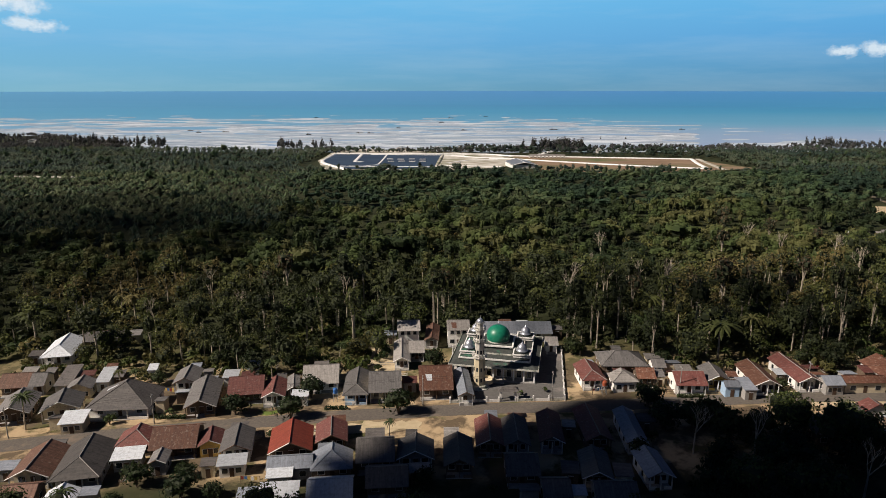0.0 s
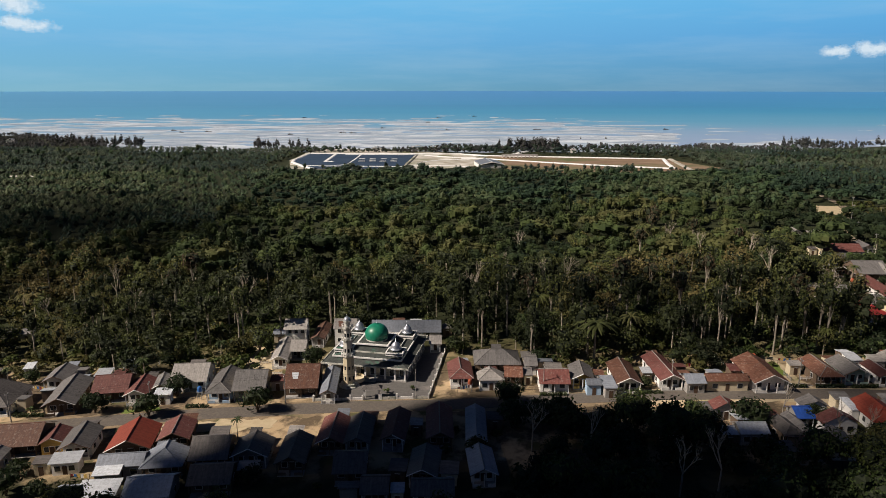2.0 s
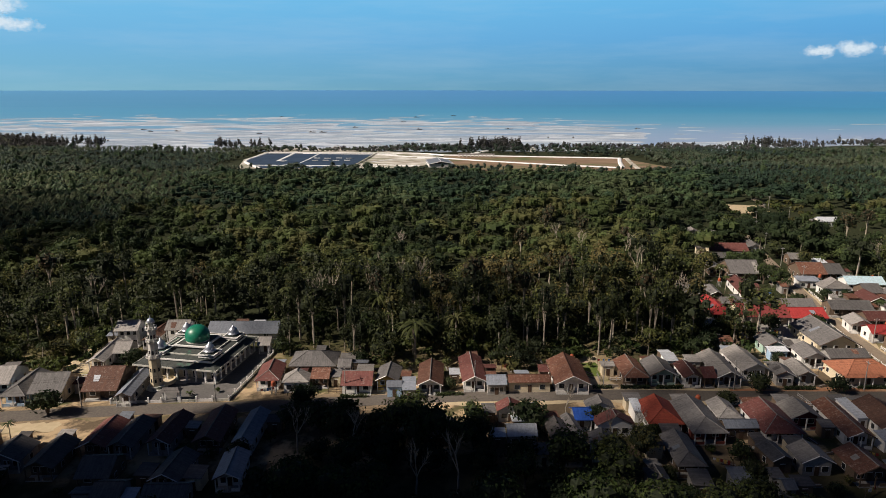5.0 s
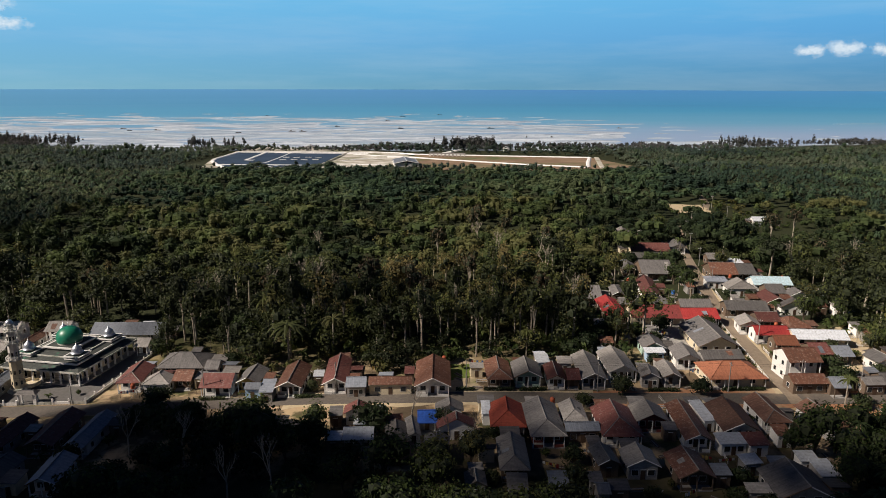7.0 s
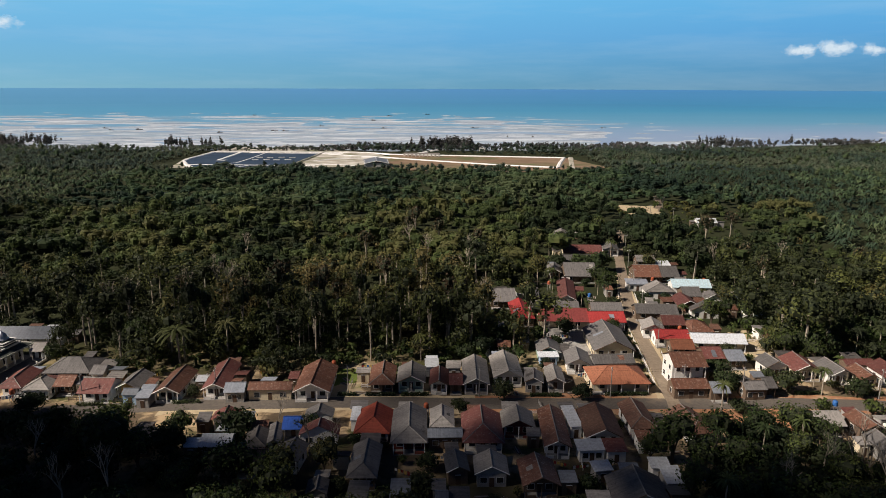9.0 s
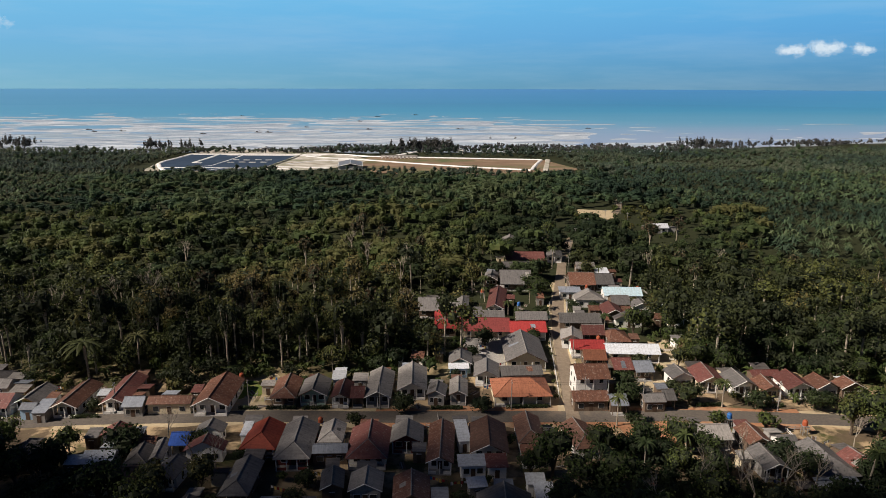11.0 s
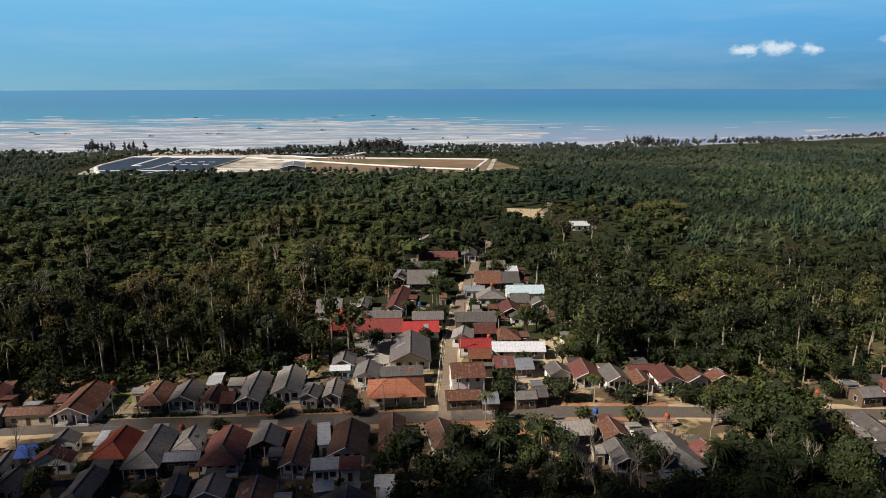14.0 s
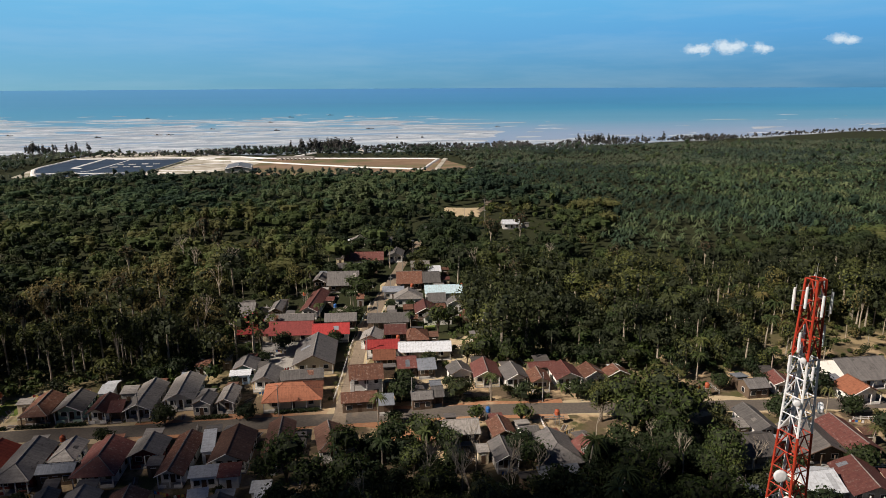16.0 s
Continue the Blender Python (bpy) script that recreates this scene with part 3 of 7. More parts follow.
# ---- unseen cumulus overhead, placed to shade the southern houses and the woods ----
def cumulus(x, y, z, rx, ry, rz, thin=0.0):
    m, nt, b = start("cumulus_white", 1.0, 0, 0.0)
    b.inputs["Base Color"].default_value = (0.8, 0.8, 0.8, 1)
    bump(nt, b, noise_node(nt, place_of(nt, False), 0.05, 5), 0.6, 6)
    if thin:
        clear = nt.nodes.new("ShaderNodeBsdfTransparent")
        mix = nt.nodes.new("ShaderNodeMixShader")
        mix.inputs[0].default_value = thin
        nt.links.new(b.outputs[0], mix.inputs[1])
        nt.links.new(clear.outputs[0], mix.inputs[2])
        nt.links.new(mix.outputs[0], nt.nodes["Material Output"].inputs["Surface"])
    rng = random.Random(9)
    bm = bmesh.new()
    core = bmesh.ops.create_icosphere(bm, subdivisions=4, radius=1.0)
    for v in core["verts"]:
        k = .86 + .30 * noise.fractal(v.co * 2.2 + Vector((x / 90, y / 90, 0)), 1.0, 2.0, 4)
        v.co = Vector((v.co.x * k * rx, v.co.y * k * ry, v.co.z * k * rz))
    for i in range(12):
        a, d = rng.uniform(0, 6.283), math.sqrt(rng.uniform(0, 1))
        r = rng.uniform(.18, .34) * min(rx, ry)
        ball = bmesh.ops.create_icosphere(bm, subdivisions=3, radius=r)
        for v in ball["verts"]:
            k = 1 + .22 * noise.fractal(v.co * (2.4 / r) + Vector((i, 0, 0)), 1.0, 2.0, 3)
            v.co = Vector((v.co.x * k + rx * d * math.cos(a) * .78, v.co.y * k + ry * d * math.sin(a) * .78, v.co.z * k * rz / rx + rng.uniform(0, .35) * rz))
    ob = part("cloud", bm, m, smooth=True)
    ob.location = (x, y, z)
    return tagged(ob, "white cumulus cloud placed out of view to shade the ground", "cloud", kind="structure")


# Each cloud only casts shade; the last is added to darken the south-eastern trees.
for cx, cy, rx, ry, thin in ((41, 95, 78, 62, .14), (158, 115, 62, 60, .78), (104, 200, 84, 36, .86), (-205, 345, 150, 135, .77), (234, 98, 56, 28, .56)):
    over = Vector((cx, cy, 0)) + SUN_FROM * 640
    cumulus(over.x, over.y, over.z, rx, ry, 22, thin)

# ---- houses ----
ROOF_WORDS = {"grey": "weathered grey fibre-cement", "dark": "dark grey fibre-cement", "pale": "pale grey fibre-cement", "brown": "brown clay-tile", "maroon": "dark maroon sheet", "rust": "rusty red-brown sheet", "red": "bright red sheet", "crimson": "dull crimson sheet", "orange": "orange clay-tile", "brick": "brick-red tile", "zinc": "bright zinc sheet", "cyan": "pale cyan sheet", "blue": "blue tarpaulin", "slate": "blue-grey sheet"}
WALL_WORDS = {"white": "white walls", "cream": "cream walls", "timber": "brown timber walls", "green": "pale green walls", "blue": "pale blue walls", "yellow": "ochre yellow walls", "grey": "bare cement walls", "brick": "red-brown boarded walls", "maroon": "maroon boarded walls"}
FORM_WORDS = {"g": "gabled", "h": "half-hipped", "H": "hipped", "s": "broadside gabled", "S": "broadside hipped", "f": "lean-to"}
HOUSE_RND = random.Random(5)
HOUSES = []


def slab(faces, thick):
    """Roof planes with thickness: each plane a closed sheet of its own."""
    bm = bmesh.new()
    for f in faces:
        top = [bm.verts.new(c) for c in f]
        low = [bm.verts.new((c[0], c[1], c[2] - thick)) for c in f]
        bm.faces.new(top)
        bm.faces.new(low[::-1])
        for i in range(len(f)):
            j = (i + 1) % len(f)
            bm.faces.new((top[i], low[i], low[j], top[j]))
    return bm


def opening(root, side, hx, y0, y1, u, z0, z1, w, kind):
    """A door or window on one wall. side: F, K (front, back: walls at y0 and y1), L, R (walls at x -hx, hx); u: place along it."""
    def pane(a0, a1, b0, b1, out, back):
        if side == "F":
            return boxed(a0, a1, y0 - out, y0 + back, b0, b1)
        if side == "K":
            return boxed(a0, a1, y1 - back, y1 + out, b0, b1)
        if side == "L":
            return boxed(-hx - out, -hx + back, a0, a1, b0, b1)
        return boxed(hx - back, hx + out, a0, a1, b0, b1)
    if kind == "door":
        d = part("door", pane(u - w / 2, u + w / 2, z0, z1, .05, .03), DARKWOOD, root)
        part("door_frame", pane(u - w / 2 - .1, u + w / 2 + .1, z1, z1 + .12, .07, .02), WHITE, d)
    else:
        fr = part("window", pane(u - w / 2 - .09, u + w / 2 + .09, z0 - .09, z1 + .09, .05, .03), WHITE, root)
        part("pane", pane(u - w / 2, u + w / 2, z0, z1, .07, .0), GLASS, fr)


def house(x, y, w, d, rot, form, roof, wall, storeys=1):
    """One house: walls, roof planes with a ridge, veranda posts, doors and windows. Width and depth are those of the roof."""
    r = HOUSE_RND
    HOUSES.append((x, y, w, d, rot))
    tall = 2.9 * storeys + 0.1
    broad = form in "sS"
    if broad:
        w, d, rot = d, w, rot + 90
    lean = form == "f"
    name = "shed" if lean or w * d < 22 else "house"
    label = "%s %s %s roof over %s" % (FORM_WORDS[form], "house with" if name == "house" else "shed with", ROOF_WORDS[roof], WALL_WORDS[wall])
    root = thing(name, x, y, land(x, y), rot, label, name)
    W2, D2 = w / 2, d / 2
    over = min(0.55, w * .09)
    rise = 0.25 * w
    front = "L" if broad else "F"
    deep = d > 7 and not broad and not lean
    side_porch = broad and w > 6
    porch = min(2.0, d * .2) if deep else 0.0
    hx = W2 - over
    y0, y1 = -D2 + over * .7 + porch, D2 - over * .7
    x0 = -hx + (1.5 if side_porch else 0)
    # walls, closed up to the roof at the gable ends
    bm = bmesh.new()
    if lean:
        top0, top1 = tall - .35, tall + .12 * d - .3
        v = [bm.verts.new(c) for c in ((-hx, y0, -.2), (hx, y0, -.2), (hx, y1, -.2), (-hx, y1, -.2), (-hx, y0, top0), (hx, y0, top0), (hx, y1, top1 - .1), (-hx, y1, top1 - .1))]
        for f in ((0, 3, 2, 1), (4, 5, 6, 7), (0, 1, 5, 4), (1, 2, 6, 5), (2, 3, 7, 6), (3, 0, 4, 7)):
            bm.faces.new([v[i] for i in f])
    else:
        box(bm, x0, hx, y0, y1, -.2, tall - .06)
        peak = tall + rise - .22
        for yy, on in ((y0, form in "gs"), (y1, form in "gsh")):
            if on:
                t = .1 if yy < 0 else -.1
                lo = tall - .06 + .02
                a = [bm.verts.new(c) for c in ((-hx, yy, lo), (hx, yy, lo), (0, yy, peak))]
                c = [bm.verts.new(q) for q in ((-hx, yy + t, lo), (hx, yy + t, lo), (0, yy + t, peak))]
                bm.faces.new(a)
                bm.faces.new(c[::-1])
                for i in range(3):
                    j = (i + 1) % 3
                    bm.faces.new((a[i], c[i], c[j], a[j]))
    part("wall", bm, WALL[wall], root)
    # roof planes
    e, p = tall, tall + rise
    if lean:
        up = tall + .12 * d
        planes = [[(-W2, -D2, e - .1), (W2, -D2, e - .1), (W2, D2, up), (-W2, D2, up)]]
        ridge = None
    else:
        fy = -D2 + (W2 * .95 if form in "hHS" and d > w * .7 else (0 if form in "gs" else D2 * .5))
        by = D2 - (W2 * .95 if form in "HS" and d > w * 1.2 else (D2 * .45 if form in "HS" else 0))
        if form in "gs":
            fy = -D2
        if fy > by - .3:
            fy = by - .3
        planes = [[(-W2, -D2, e), (0, fy, p), (0, by, p), (-W2, D2, e)][::-1], [(W2, -D2, e), (W2, D2, e), (0, by, p), (0, fy, p)]]
        if form in "hHS":
            planes.append([(-W2, -D2, e), (W2, -D2, e), (0, fy, p)])
        if form in "HS":
            planes.append([(W2, D2, e), (-W2, D2, e), (0, by, p)])
        ridge = (fy, by)
    ro = part("roof", slab(planes, .11), ROOF[roof], root)
    if ridge:
        ends = []
        bm = bmesh.new()
        tube(bm, (0, ridge[0] + .02, p + .0), (0, ridge[1] - .02, p + .0), .13, .13, 6)
        if form in "hHS":
            ends.append((ridge[0], -D2 * .99))
        if form in "HS":
            ends.append((ridge[1], D2 * .99))
        cap = ROOF["pale"] if roof in ("grey", "dark", "maroon", "rust", "brown") and r.random() < .55 else ROOF[roof]
        part("ridge_cap", bm, cap, ro)
        for top_y, low_y in ends:
            for sx in (-1, 1):
                bm = bmesh.new()
                tube(bm, (0, top_y, p), (sx * W2 * .98, low_y, e + .03), .1, .1, 5)
                part("hip_cap", bm, cap, ro)
        if form == "g" and r.random() < .7:
            for sx in (-1, 1):
                bm = bmesh.new()
                tube(bm, (sx * W2, -D2 - .03, e - .05), (0, -D2 - .03, p - .05), .11, .11, 4)
                part("barge_board", bm, WHITE if r.random() < .6 else DARKWOOD, ro)
    # single sheets replaced in another tone
    if ridge and r.random() < .16 and d > 5:
        sx = -1 if r.random() < .8 else 1
        a = r.uniform(ridge[0] + .3, max(ridge[1] - 2.2, ridge[0] + .4))
        f0, f1 = r.uniform(.1, .4), r.uniform(.6, .95)
        q = [(sx * W2 * f1, a, p - rise * f1 + .035), (sx * W2 * f0, a, p - rise * f0 + .035), (sx * W2 * f0, a + r.uniform(.9, 1.8), p - rise * f0 + .035), (sx * W2 * f1, a + 1.3, p - rise * f1 + .035)]
        part("patch_sheet", slab([q], .03), ROOF[r.choice(["zinc", "pale", "rust", "dark", "slate", "grey"])], ro)
    # veranda
    if porch:
        n = 2 + int(w > 5.5) + int(w > 7.5)
        for i in range(n):
            px = -hx + .1 + (2 * hx - .2) * i / (n - 1)
            part("post", boxed(px - .1, px + .1, -D2 + .3, -D2 + .5, -.2, tall - .05), WHITE if wall != "timber" else WALL["timber"], root)
        part("veranda_floor", boxed(-hx, hx, -D2 + .25, y0 - .003, -.2, .22), CONCRETE, root)
        for s in (-1, 1):
            a, c = sorted((s * hx * .32, s * (hx - .1)))
            part("low_wall", boxed(a, c, -D2 + .32, -D2 + .46, .22, .85), WALL[wall], root)
    if side_porch:
        n = max(2, int(d / 2.6))
        for i in range(n):
            py = y0 + .15 + (y1 - y0 - .3) * i / (n - 1)
            part("post", boxed(-W2 + .35, -W2 + .53, py - .09, py + .09, -.2, tall - .02), WHITE if wall != "timber" else WALL["timber"], root)
        part("veranda_floor", boxed(-W2 + .25, x0 - .003, y0, y1, -.2, .2), CONCRETE, root)
    # openings
    floors = range(storeys)
    fw = -x0 if side_porch else hx
    lim = (hx if front == "F" else (y1 - y0) / 2) - .5
    mid = 0 if front == "F" else (y0 + y1) / 2
    kx = hx if front == "F" else -x0
    def put(side, u, z0_, z1_, ww, kind):
        opening(root, side, (-x0 if side == "L" else hx), y0, y1, u, z0_, z1_, ww, kind)
    if lim > .55:
        put(front, mid, .05, 2.1, .95, "door")
        for s in (-1, 1):
            if lim > 1.5:
                put(front, mid + s * lim * .68, .95, 2.1, min(1.3, lim * .55), "window")
    for fl in floors:
        if fl:
            for s in (-.7, 0, .7):
                put(front, mid + s * lim, 3.9, 5.1, 1.0, "window")
        z = fl * 2.9
        for side in (("L", "R") if front == "F" else ("F", "K")):
            length = (y1 - y0) if side in "LR" else 2 * hx - (1.5 if side_porch else 0)
            n = 0 if lean else min(int(length / 3.3), 3)
            base = (y0 + y1) / 2 if side in "LR" else (hx + x0) / 2
            for i in range(n):
                put(side, base + (i - (n - 1) / 2) * length / max(n, 1), .95 + z, 2.1 + z, 1.0, "window")
    return root



# ---- the houses: centre, width, depth, turn, form, roof, wall, storeys ----
house(-118.0, 191.3, 9.1, 14.9, 12.8, "h", "zinc", "white", 1)
house(-109.1, 200.3, 12.3, 7.7, 10.6, "s", "dark", "timber", 1)
house(-116.7, 167.5, 8.0, 9.4, 9.8, "s", "brown", "timber", 1)
house(-110.9, 168.0, 4.1, 8.6, 10.6, "s", "grey", "cream", 1)
house(-104.1, 169.5, 4.4, 11.2, 9.3, "f", "dark", "grey", 1)
house(-97.8, 164.1, 6.8, 6.1, 11.0, "g", "grey", "cream", 1)
house(-93.7, 169.7, 3.8, 8.1, 8.1, "f", "zinc", "white", 1)
house(-108.3, 153.3, 8.4, 11.8, 16.4, "g", "grey", "timber", 1)
house(-96.9, 153.6, 9.4, 8.9, 19.0, "g", "grey", "cream", 1)
house(-89.5, 145.4, 5.9, 5.8, 9.7, "f", "zinc", "cream", 1)
house(-81.6, 155.0, 16.2, 12.4, 4.1, "H", "dark", "white", 1)
house(-70.2, 167.8, 6.6, 9.6, 8.3, "g", "grey", "white", 1)
house(-61.9, 156.7, 8.0, 15.9, 11.4, "g", "grey", "timber", 1)
house(-51.8, 160.9, 9.2, 11.0, 9.1, "s", "maroon", "timber", 1)
house(-44.0, 158.7, 6.1, 10.3, 8.0, "g", "maroon", "white", 1)
house(-39.8, 161.9, 3.4, 8.4, 11.7, "g", "grey", "timber", 1)
house(-33.1, 166.6, 9.7, 11.8, 5.8, "s", "pale", "white", 1)
house(-22.7, 160.9, 6.8, 14.3, 3.3, "h", "grey", "blue", 1)
house(-15.3, 161.3, 8.6, 12.4, 4.0, "s", "grey", "cream", 1)
house(-12.2, 182.4, 5.0, 15.5, 3.2, "g", "pale", "white", 1)
house(-10.8, 195.4, 7.2, 8.3, 3.3, "s", "pale", "white", 2)
house(-3.4, 197.1, 4.5, 13.4, -1.8, "g", "brown", "grey", 1)
house(4.7, 195.2, 7.2, 7.8, 1.4, "s", "pale", "white", 2)
house(-2.1, 163.4, 9.0, 14.7, 3.5, "s", "rust", "timber", 1)
house(-7.9, 185.0, 4.8, 8.5, 3.0, "s", "pale", "grey", 1)
house(-86.1, 125.7, 8.5, 12.3, 7.9, "g", "brown", "cream", 1)
house(-76.7, 126.0, 9.9, 14.8, 11.8, "h", "dark", "grey", 1)
house(-69.4, 134.9, 8.1, 7.1, 8.3, "h", "maroon", "timber", 1)
house(-68.3, 128.2, 6.6, 4.6, 9.9, "f", "zinc", "grey", 1)
house(-60.3, 135.1, 10.2, 11.1, 8.3, "s", "rust", "timber", 1)
house(-60.8, 126.5, 3.9, 5.2, 8.1, "g", "grey", "grey", 1)
house(-52.3, 134.1, 5.3, 7.0, 13.4, "g", "maroon", "yellow", 1)
house(-45.9, 132.7, 7.0, 9.9, 9.9, "g", "grey", "white", 1)
house(-44.6, 124.6, 6.2, 3.9, 9.0, "f", "zinc", "white", 1)
house(-33.8, 132.5, 9.5, 11.1, 8.9, "g", "brick", "timber", 1)
house(-32.0, 123.5, 9.5, 5.8, 6.6, "s", "slate", "grey", 1)
house(-33.3, 119.3, 5.4, 3.0, 7.2, "f", "zinc", "grey", 1)
house(-25.3, 135.3, 7.2, 8.9, 8.2, "g", "maroon", "timber", 1)
house(-23.3, 123.8, 8.7, 7.5, 6.6, "h", "slate", "timber", 1)
house(-14.6, 128.0, 8.3, 10.8, 4.8, "s", "dark", "timber", 1)
house(-5.9, 127.6, 8.0, 8.0, 1.5, "g", "grey", "grey", 1)
house(-31.9, 112.9, 7.8, 5.2, 5.9, "f", "zinc", "grey", 1)
house(-22.0, 113.9, 9.0, 8.3, 5.2, "s", "zinc", "grey", 1)
house(-74.6, 113.3, 6.3, 4.5, 8.4, "h", "zinc", "white", 1)
house(-83.4, 114.9, 6.9, 7.0, 8.4, "s", "brown", "timber", 1)
house(10.4, 134.6, 6.4, 12.1, -0.8, "g", "maroon", "timber", 1)
house(16.4, 134.6, 5.9, 12.4, -1.1, "g", "dark", "grey", 1)
house(24.4, 136.4, 5.6, 13.5, -3.7, "g", "maroon", "grey", 1)
house(34.3, 137.4, 6.3, 15.1, 1.0, "g", "maroon", "timber", 1)
house(31.3, 120.8, 6.4, 10.4, -4.6, "g", "dark", "grey", 1)
house(42.6, 136.1, 4.8, 15.3, -1.6, "g", "slate", "white", 1)
house(43.0, 120.5, 5.7, 10.2, 3.8, "g", "slate", "white", 1)
house(3.3, 126.5, 6.5, 11.6, 0.8, "g", "dark", "timber", 1)
house(16.1, 121.6, 7.0, 9.2, 1.5, "s", "dark", "timber", 1)
house(21.9, 113.4, 5.7, 7.0, 0.7, "s", "dark", "grey", 1)
house(33.1, 112.3, 8.4, 6.4, 0.3, "s", "dark", "grey", 1)
house(-11.3, 117.9, 8.6, 8.4, 4.6, "s", "dark", "timber", 1)
house(23.5, 199.9, 22.3, 9.5, 0.1, "s", "slate", "white", 1)
house(32.9, 188.2, 3.9, 6.5, -1.3, "s", "pale", "white", 1)
house(5.4, 160.6, 4.2, 16.0, 3.6, "g", "slate", "grey", 1)
house(39.8, 165.6, 6.7, 10.9, 2.8, "h", "maroon", "white", 1)
house(50.3, 173.5, 13.1, 10.2, -0.3, "S", "grey", "timber", 1)
house(47.7, 161.2, 7.1, 5.4, 1.9, "h", "pale", "white", 1)
house(53.9, 163.4, 5.0, 6.6, -1.2, "s", "rust", "timber", 1)
house(59.3, 169.7, 3.8, 5.8, -1.2, "s", "grey", "white", 1)
house(64.0, 159.6, 8.1, 8.8, -1.1, "s", "maroon", "white", 1)
house(71.8, 161.8, 6.2, 9.2, -3.8, "g", "grey", "yellow", 1)
house(73.7, 155.5, 4.0, 3.7, -1.1, "s", "slate", "blue", 1)
house(77.4, 154.9, 3.5, 6.1, 1.7, "f", "slate", "grey", 1)
house(82.8, 160.5, 6.7, 13.6, -1.4, "g", "rust", "white", 1)
house(93.7, 163.0, 6.4, 16.1, 2.1, "g", "maroon", "white", 1)
house(99.4, 156.0, 5.2, 5.6, 1.5, "s", "slate", "grey", 1)
house(107.9, 156.6, 11.0, 4.5, 0.6, "s", "rust", "cream", 1)
house(118.6, 160.5, 9.2, 15.5, -0.7, "g", "rust", "white", 1)
house(135.6, 162.2, 6.7, 11.6, -0.0, "h", "rust", "timber", 1)
house(143.0, 162.4, 7.4, 9.8, -0.3, "g", "grey", "green", 1)
house(150.2, 160.7, 5.0, 9.3, -2.0, "g", "maroon", "white", 1)
house(154.4, 159.3, 3.6, 6.6, -0.2, "s", "maroon", "timber", 1)
house(159.7, 163.8, 6.9, 15.7, -1.6, "g", "pale", "grey", 1)
house(168.1, 167.0, 7.9, 14.1, 0.2, "g", "pale", "white", 1)
house(174.6, 160.1, 5.0, 6.3, -7.5, "g", "grey", "grey", 1)
house(180.2, 161.5, 4.8, 9.3, -3.4, "g", "pale", "grey", 1)
house(181.7, 180.2, 6.8, 8.1, -2.8, "g", "grey", "green", 1)
house(180.9, 174.7, 5.8, 3.0, 0.9, "f", "zinc", "blue", 1)
house(148.3, 169.4, 3.8, 4.5, 1.3, "f", "zinc", "white", 1)
house(135.3, 138.0, 8.0, 11.0, -2.1, "h", "brick", "white", 1)
house(130.8, 141.3, 2.1, 5.3, -0.2, "f", "zinc", "white", 1)
house(143.2, 135.9, 7.9, 15.1, 0.7, "h", "grey", "brick", 1)
house(150.5, 139.2, 5.6, 8.4, -1.0, "h", "pale", "white", 1)
house(151.0, 132.6, 7.6, 4.1, 0.8, "s", "slate", "timber", 1)
house(159.2, 134.7, 9.0, 13.1, -0.9, "h", "maroon", "white", 1)
house(167.5, 138.2, 7.4, 7.7, -1.8, "g", "pale", "maroon", 1)
house(175.0, 134.3, 5.9, 16.5, -3.5, "g", "rust", "white", 1)
house(159.8, 119.9, 6.8, 6.6, -0.6, "g", "pale", "grey", 1)
house(153.0, 120.9, 4.7, 6.8, 4.7, "g", "grey", "timber", 1)
house(134.7, 122.0, 6.1, 12.3, -1.6, "h", "grey", "timber", 1)
house(168.8, 117.1, 7.3, 9.1, 0.6, "g", "rust", "timber", 1)
house(126.6, 113.2, 4.1, 4.7, 1.8, "g", "dark", "grey", 1)
house(149.9, 109.9, 2.5, 3.9, -0.2, "s", "slate", "grey", 1)
house(185.6, 136.0, 8.4, 12.9, -2.7, "g", "brown", "white", 1)
house(179.9, 138.8, 2.9, 8.0, 5.6, "f", "zinc", "white", 1)
house(181.4, 126.9, 6.3, 3.8, 2.0, "f", "zinc", "white", 1)
house(186.4, 126.6, 4.6, 4.4, 1.3, "f", "maroon", "white", 1)
house(195.2, 139.5, 6.3, 12.0, -0.4, "h", "brown", "white", 1)
house(186.4, 110.6, 10.6, 9.8, -2.3, "g", "dark", "grey", 1)
house(196.3, 161.1, 15.0, 11.0, 0.5, "S", "orange", "cream", 1)
house(200.7, 185.9, 12.0, 18.4, -2.0, "g", "grey", "cream", 1)
house(197.8, 171.2, 11.6, 6.0, 2.4, "s", "grey", "grey", 1)
house(188.5, 172.0, 7.1, 9.1, -5.2, "g", "grey", "white", 1)
house(214.9, 163.6, 9.0, 9.3, 1.4, "s", "rust", "white", 2)
house(213.0, 155.5, 9.2, 5.8, 0.6, "s", "rust", "timber", 1)
house(220.4, 188.8, 10.2, 7.1, -3.7, "s", "red", "white", 1)
house(220.5, 180.9, 6.7, 7.0, -3.1, "s", "orange", "timber", 1)
house(232.7, 184.8, 15.9, 7.2, -4.2, "s", "zinc", "cream", 1)
house(226.4, 174.5, 5.7, 7.9, 1.4, "s", "maroon", "timber", 1)
house(231.7, 172.5, 5.3, 7.4, 1.6, "s", "slate", "timber", 1)
house(228.6, 153.9, 5.6, 5.0, 0.9, "s", "grey", "timber", 1)
house(185.1, 229.7, 4.5, 9.7, -5.8, "g", "grey", "timber", 1)
house(173.6, 227.3, 9.1, 12.0, -0.3, "s", "grey", "timber", 1)
house(178.4, 212.2, 7.4, 16.4, -0.9, "h", "red", "timber", 1)
house(191.0, 206.6, 16.2, 11.0, -4.7, "s", "crimson", "cream", 1)
house(190.5, 217.4, 16.5, 5.8, -3.2, "s", "grey", "timber", 1)
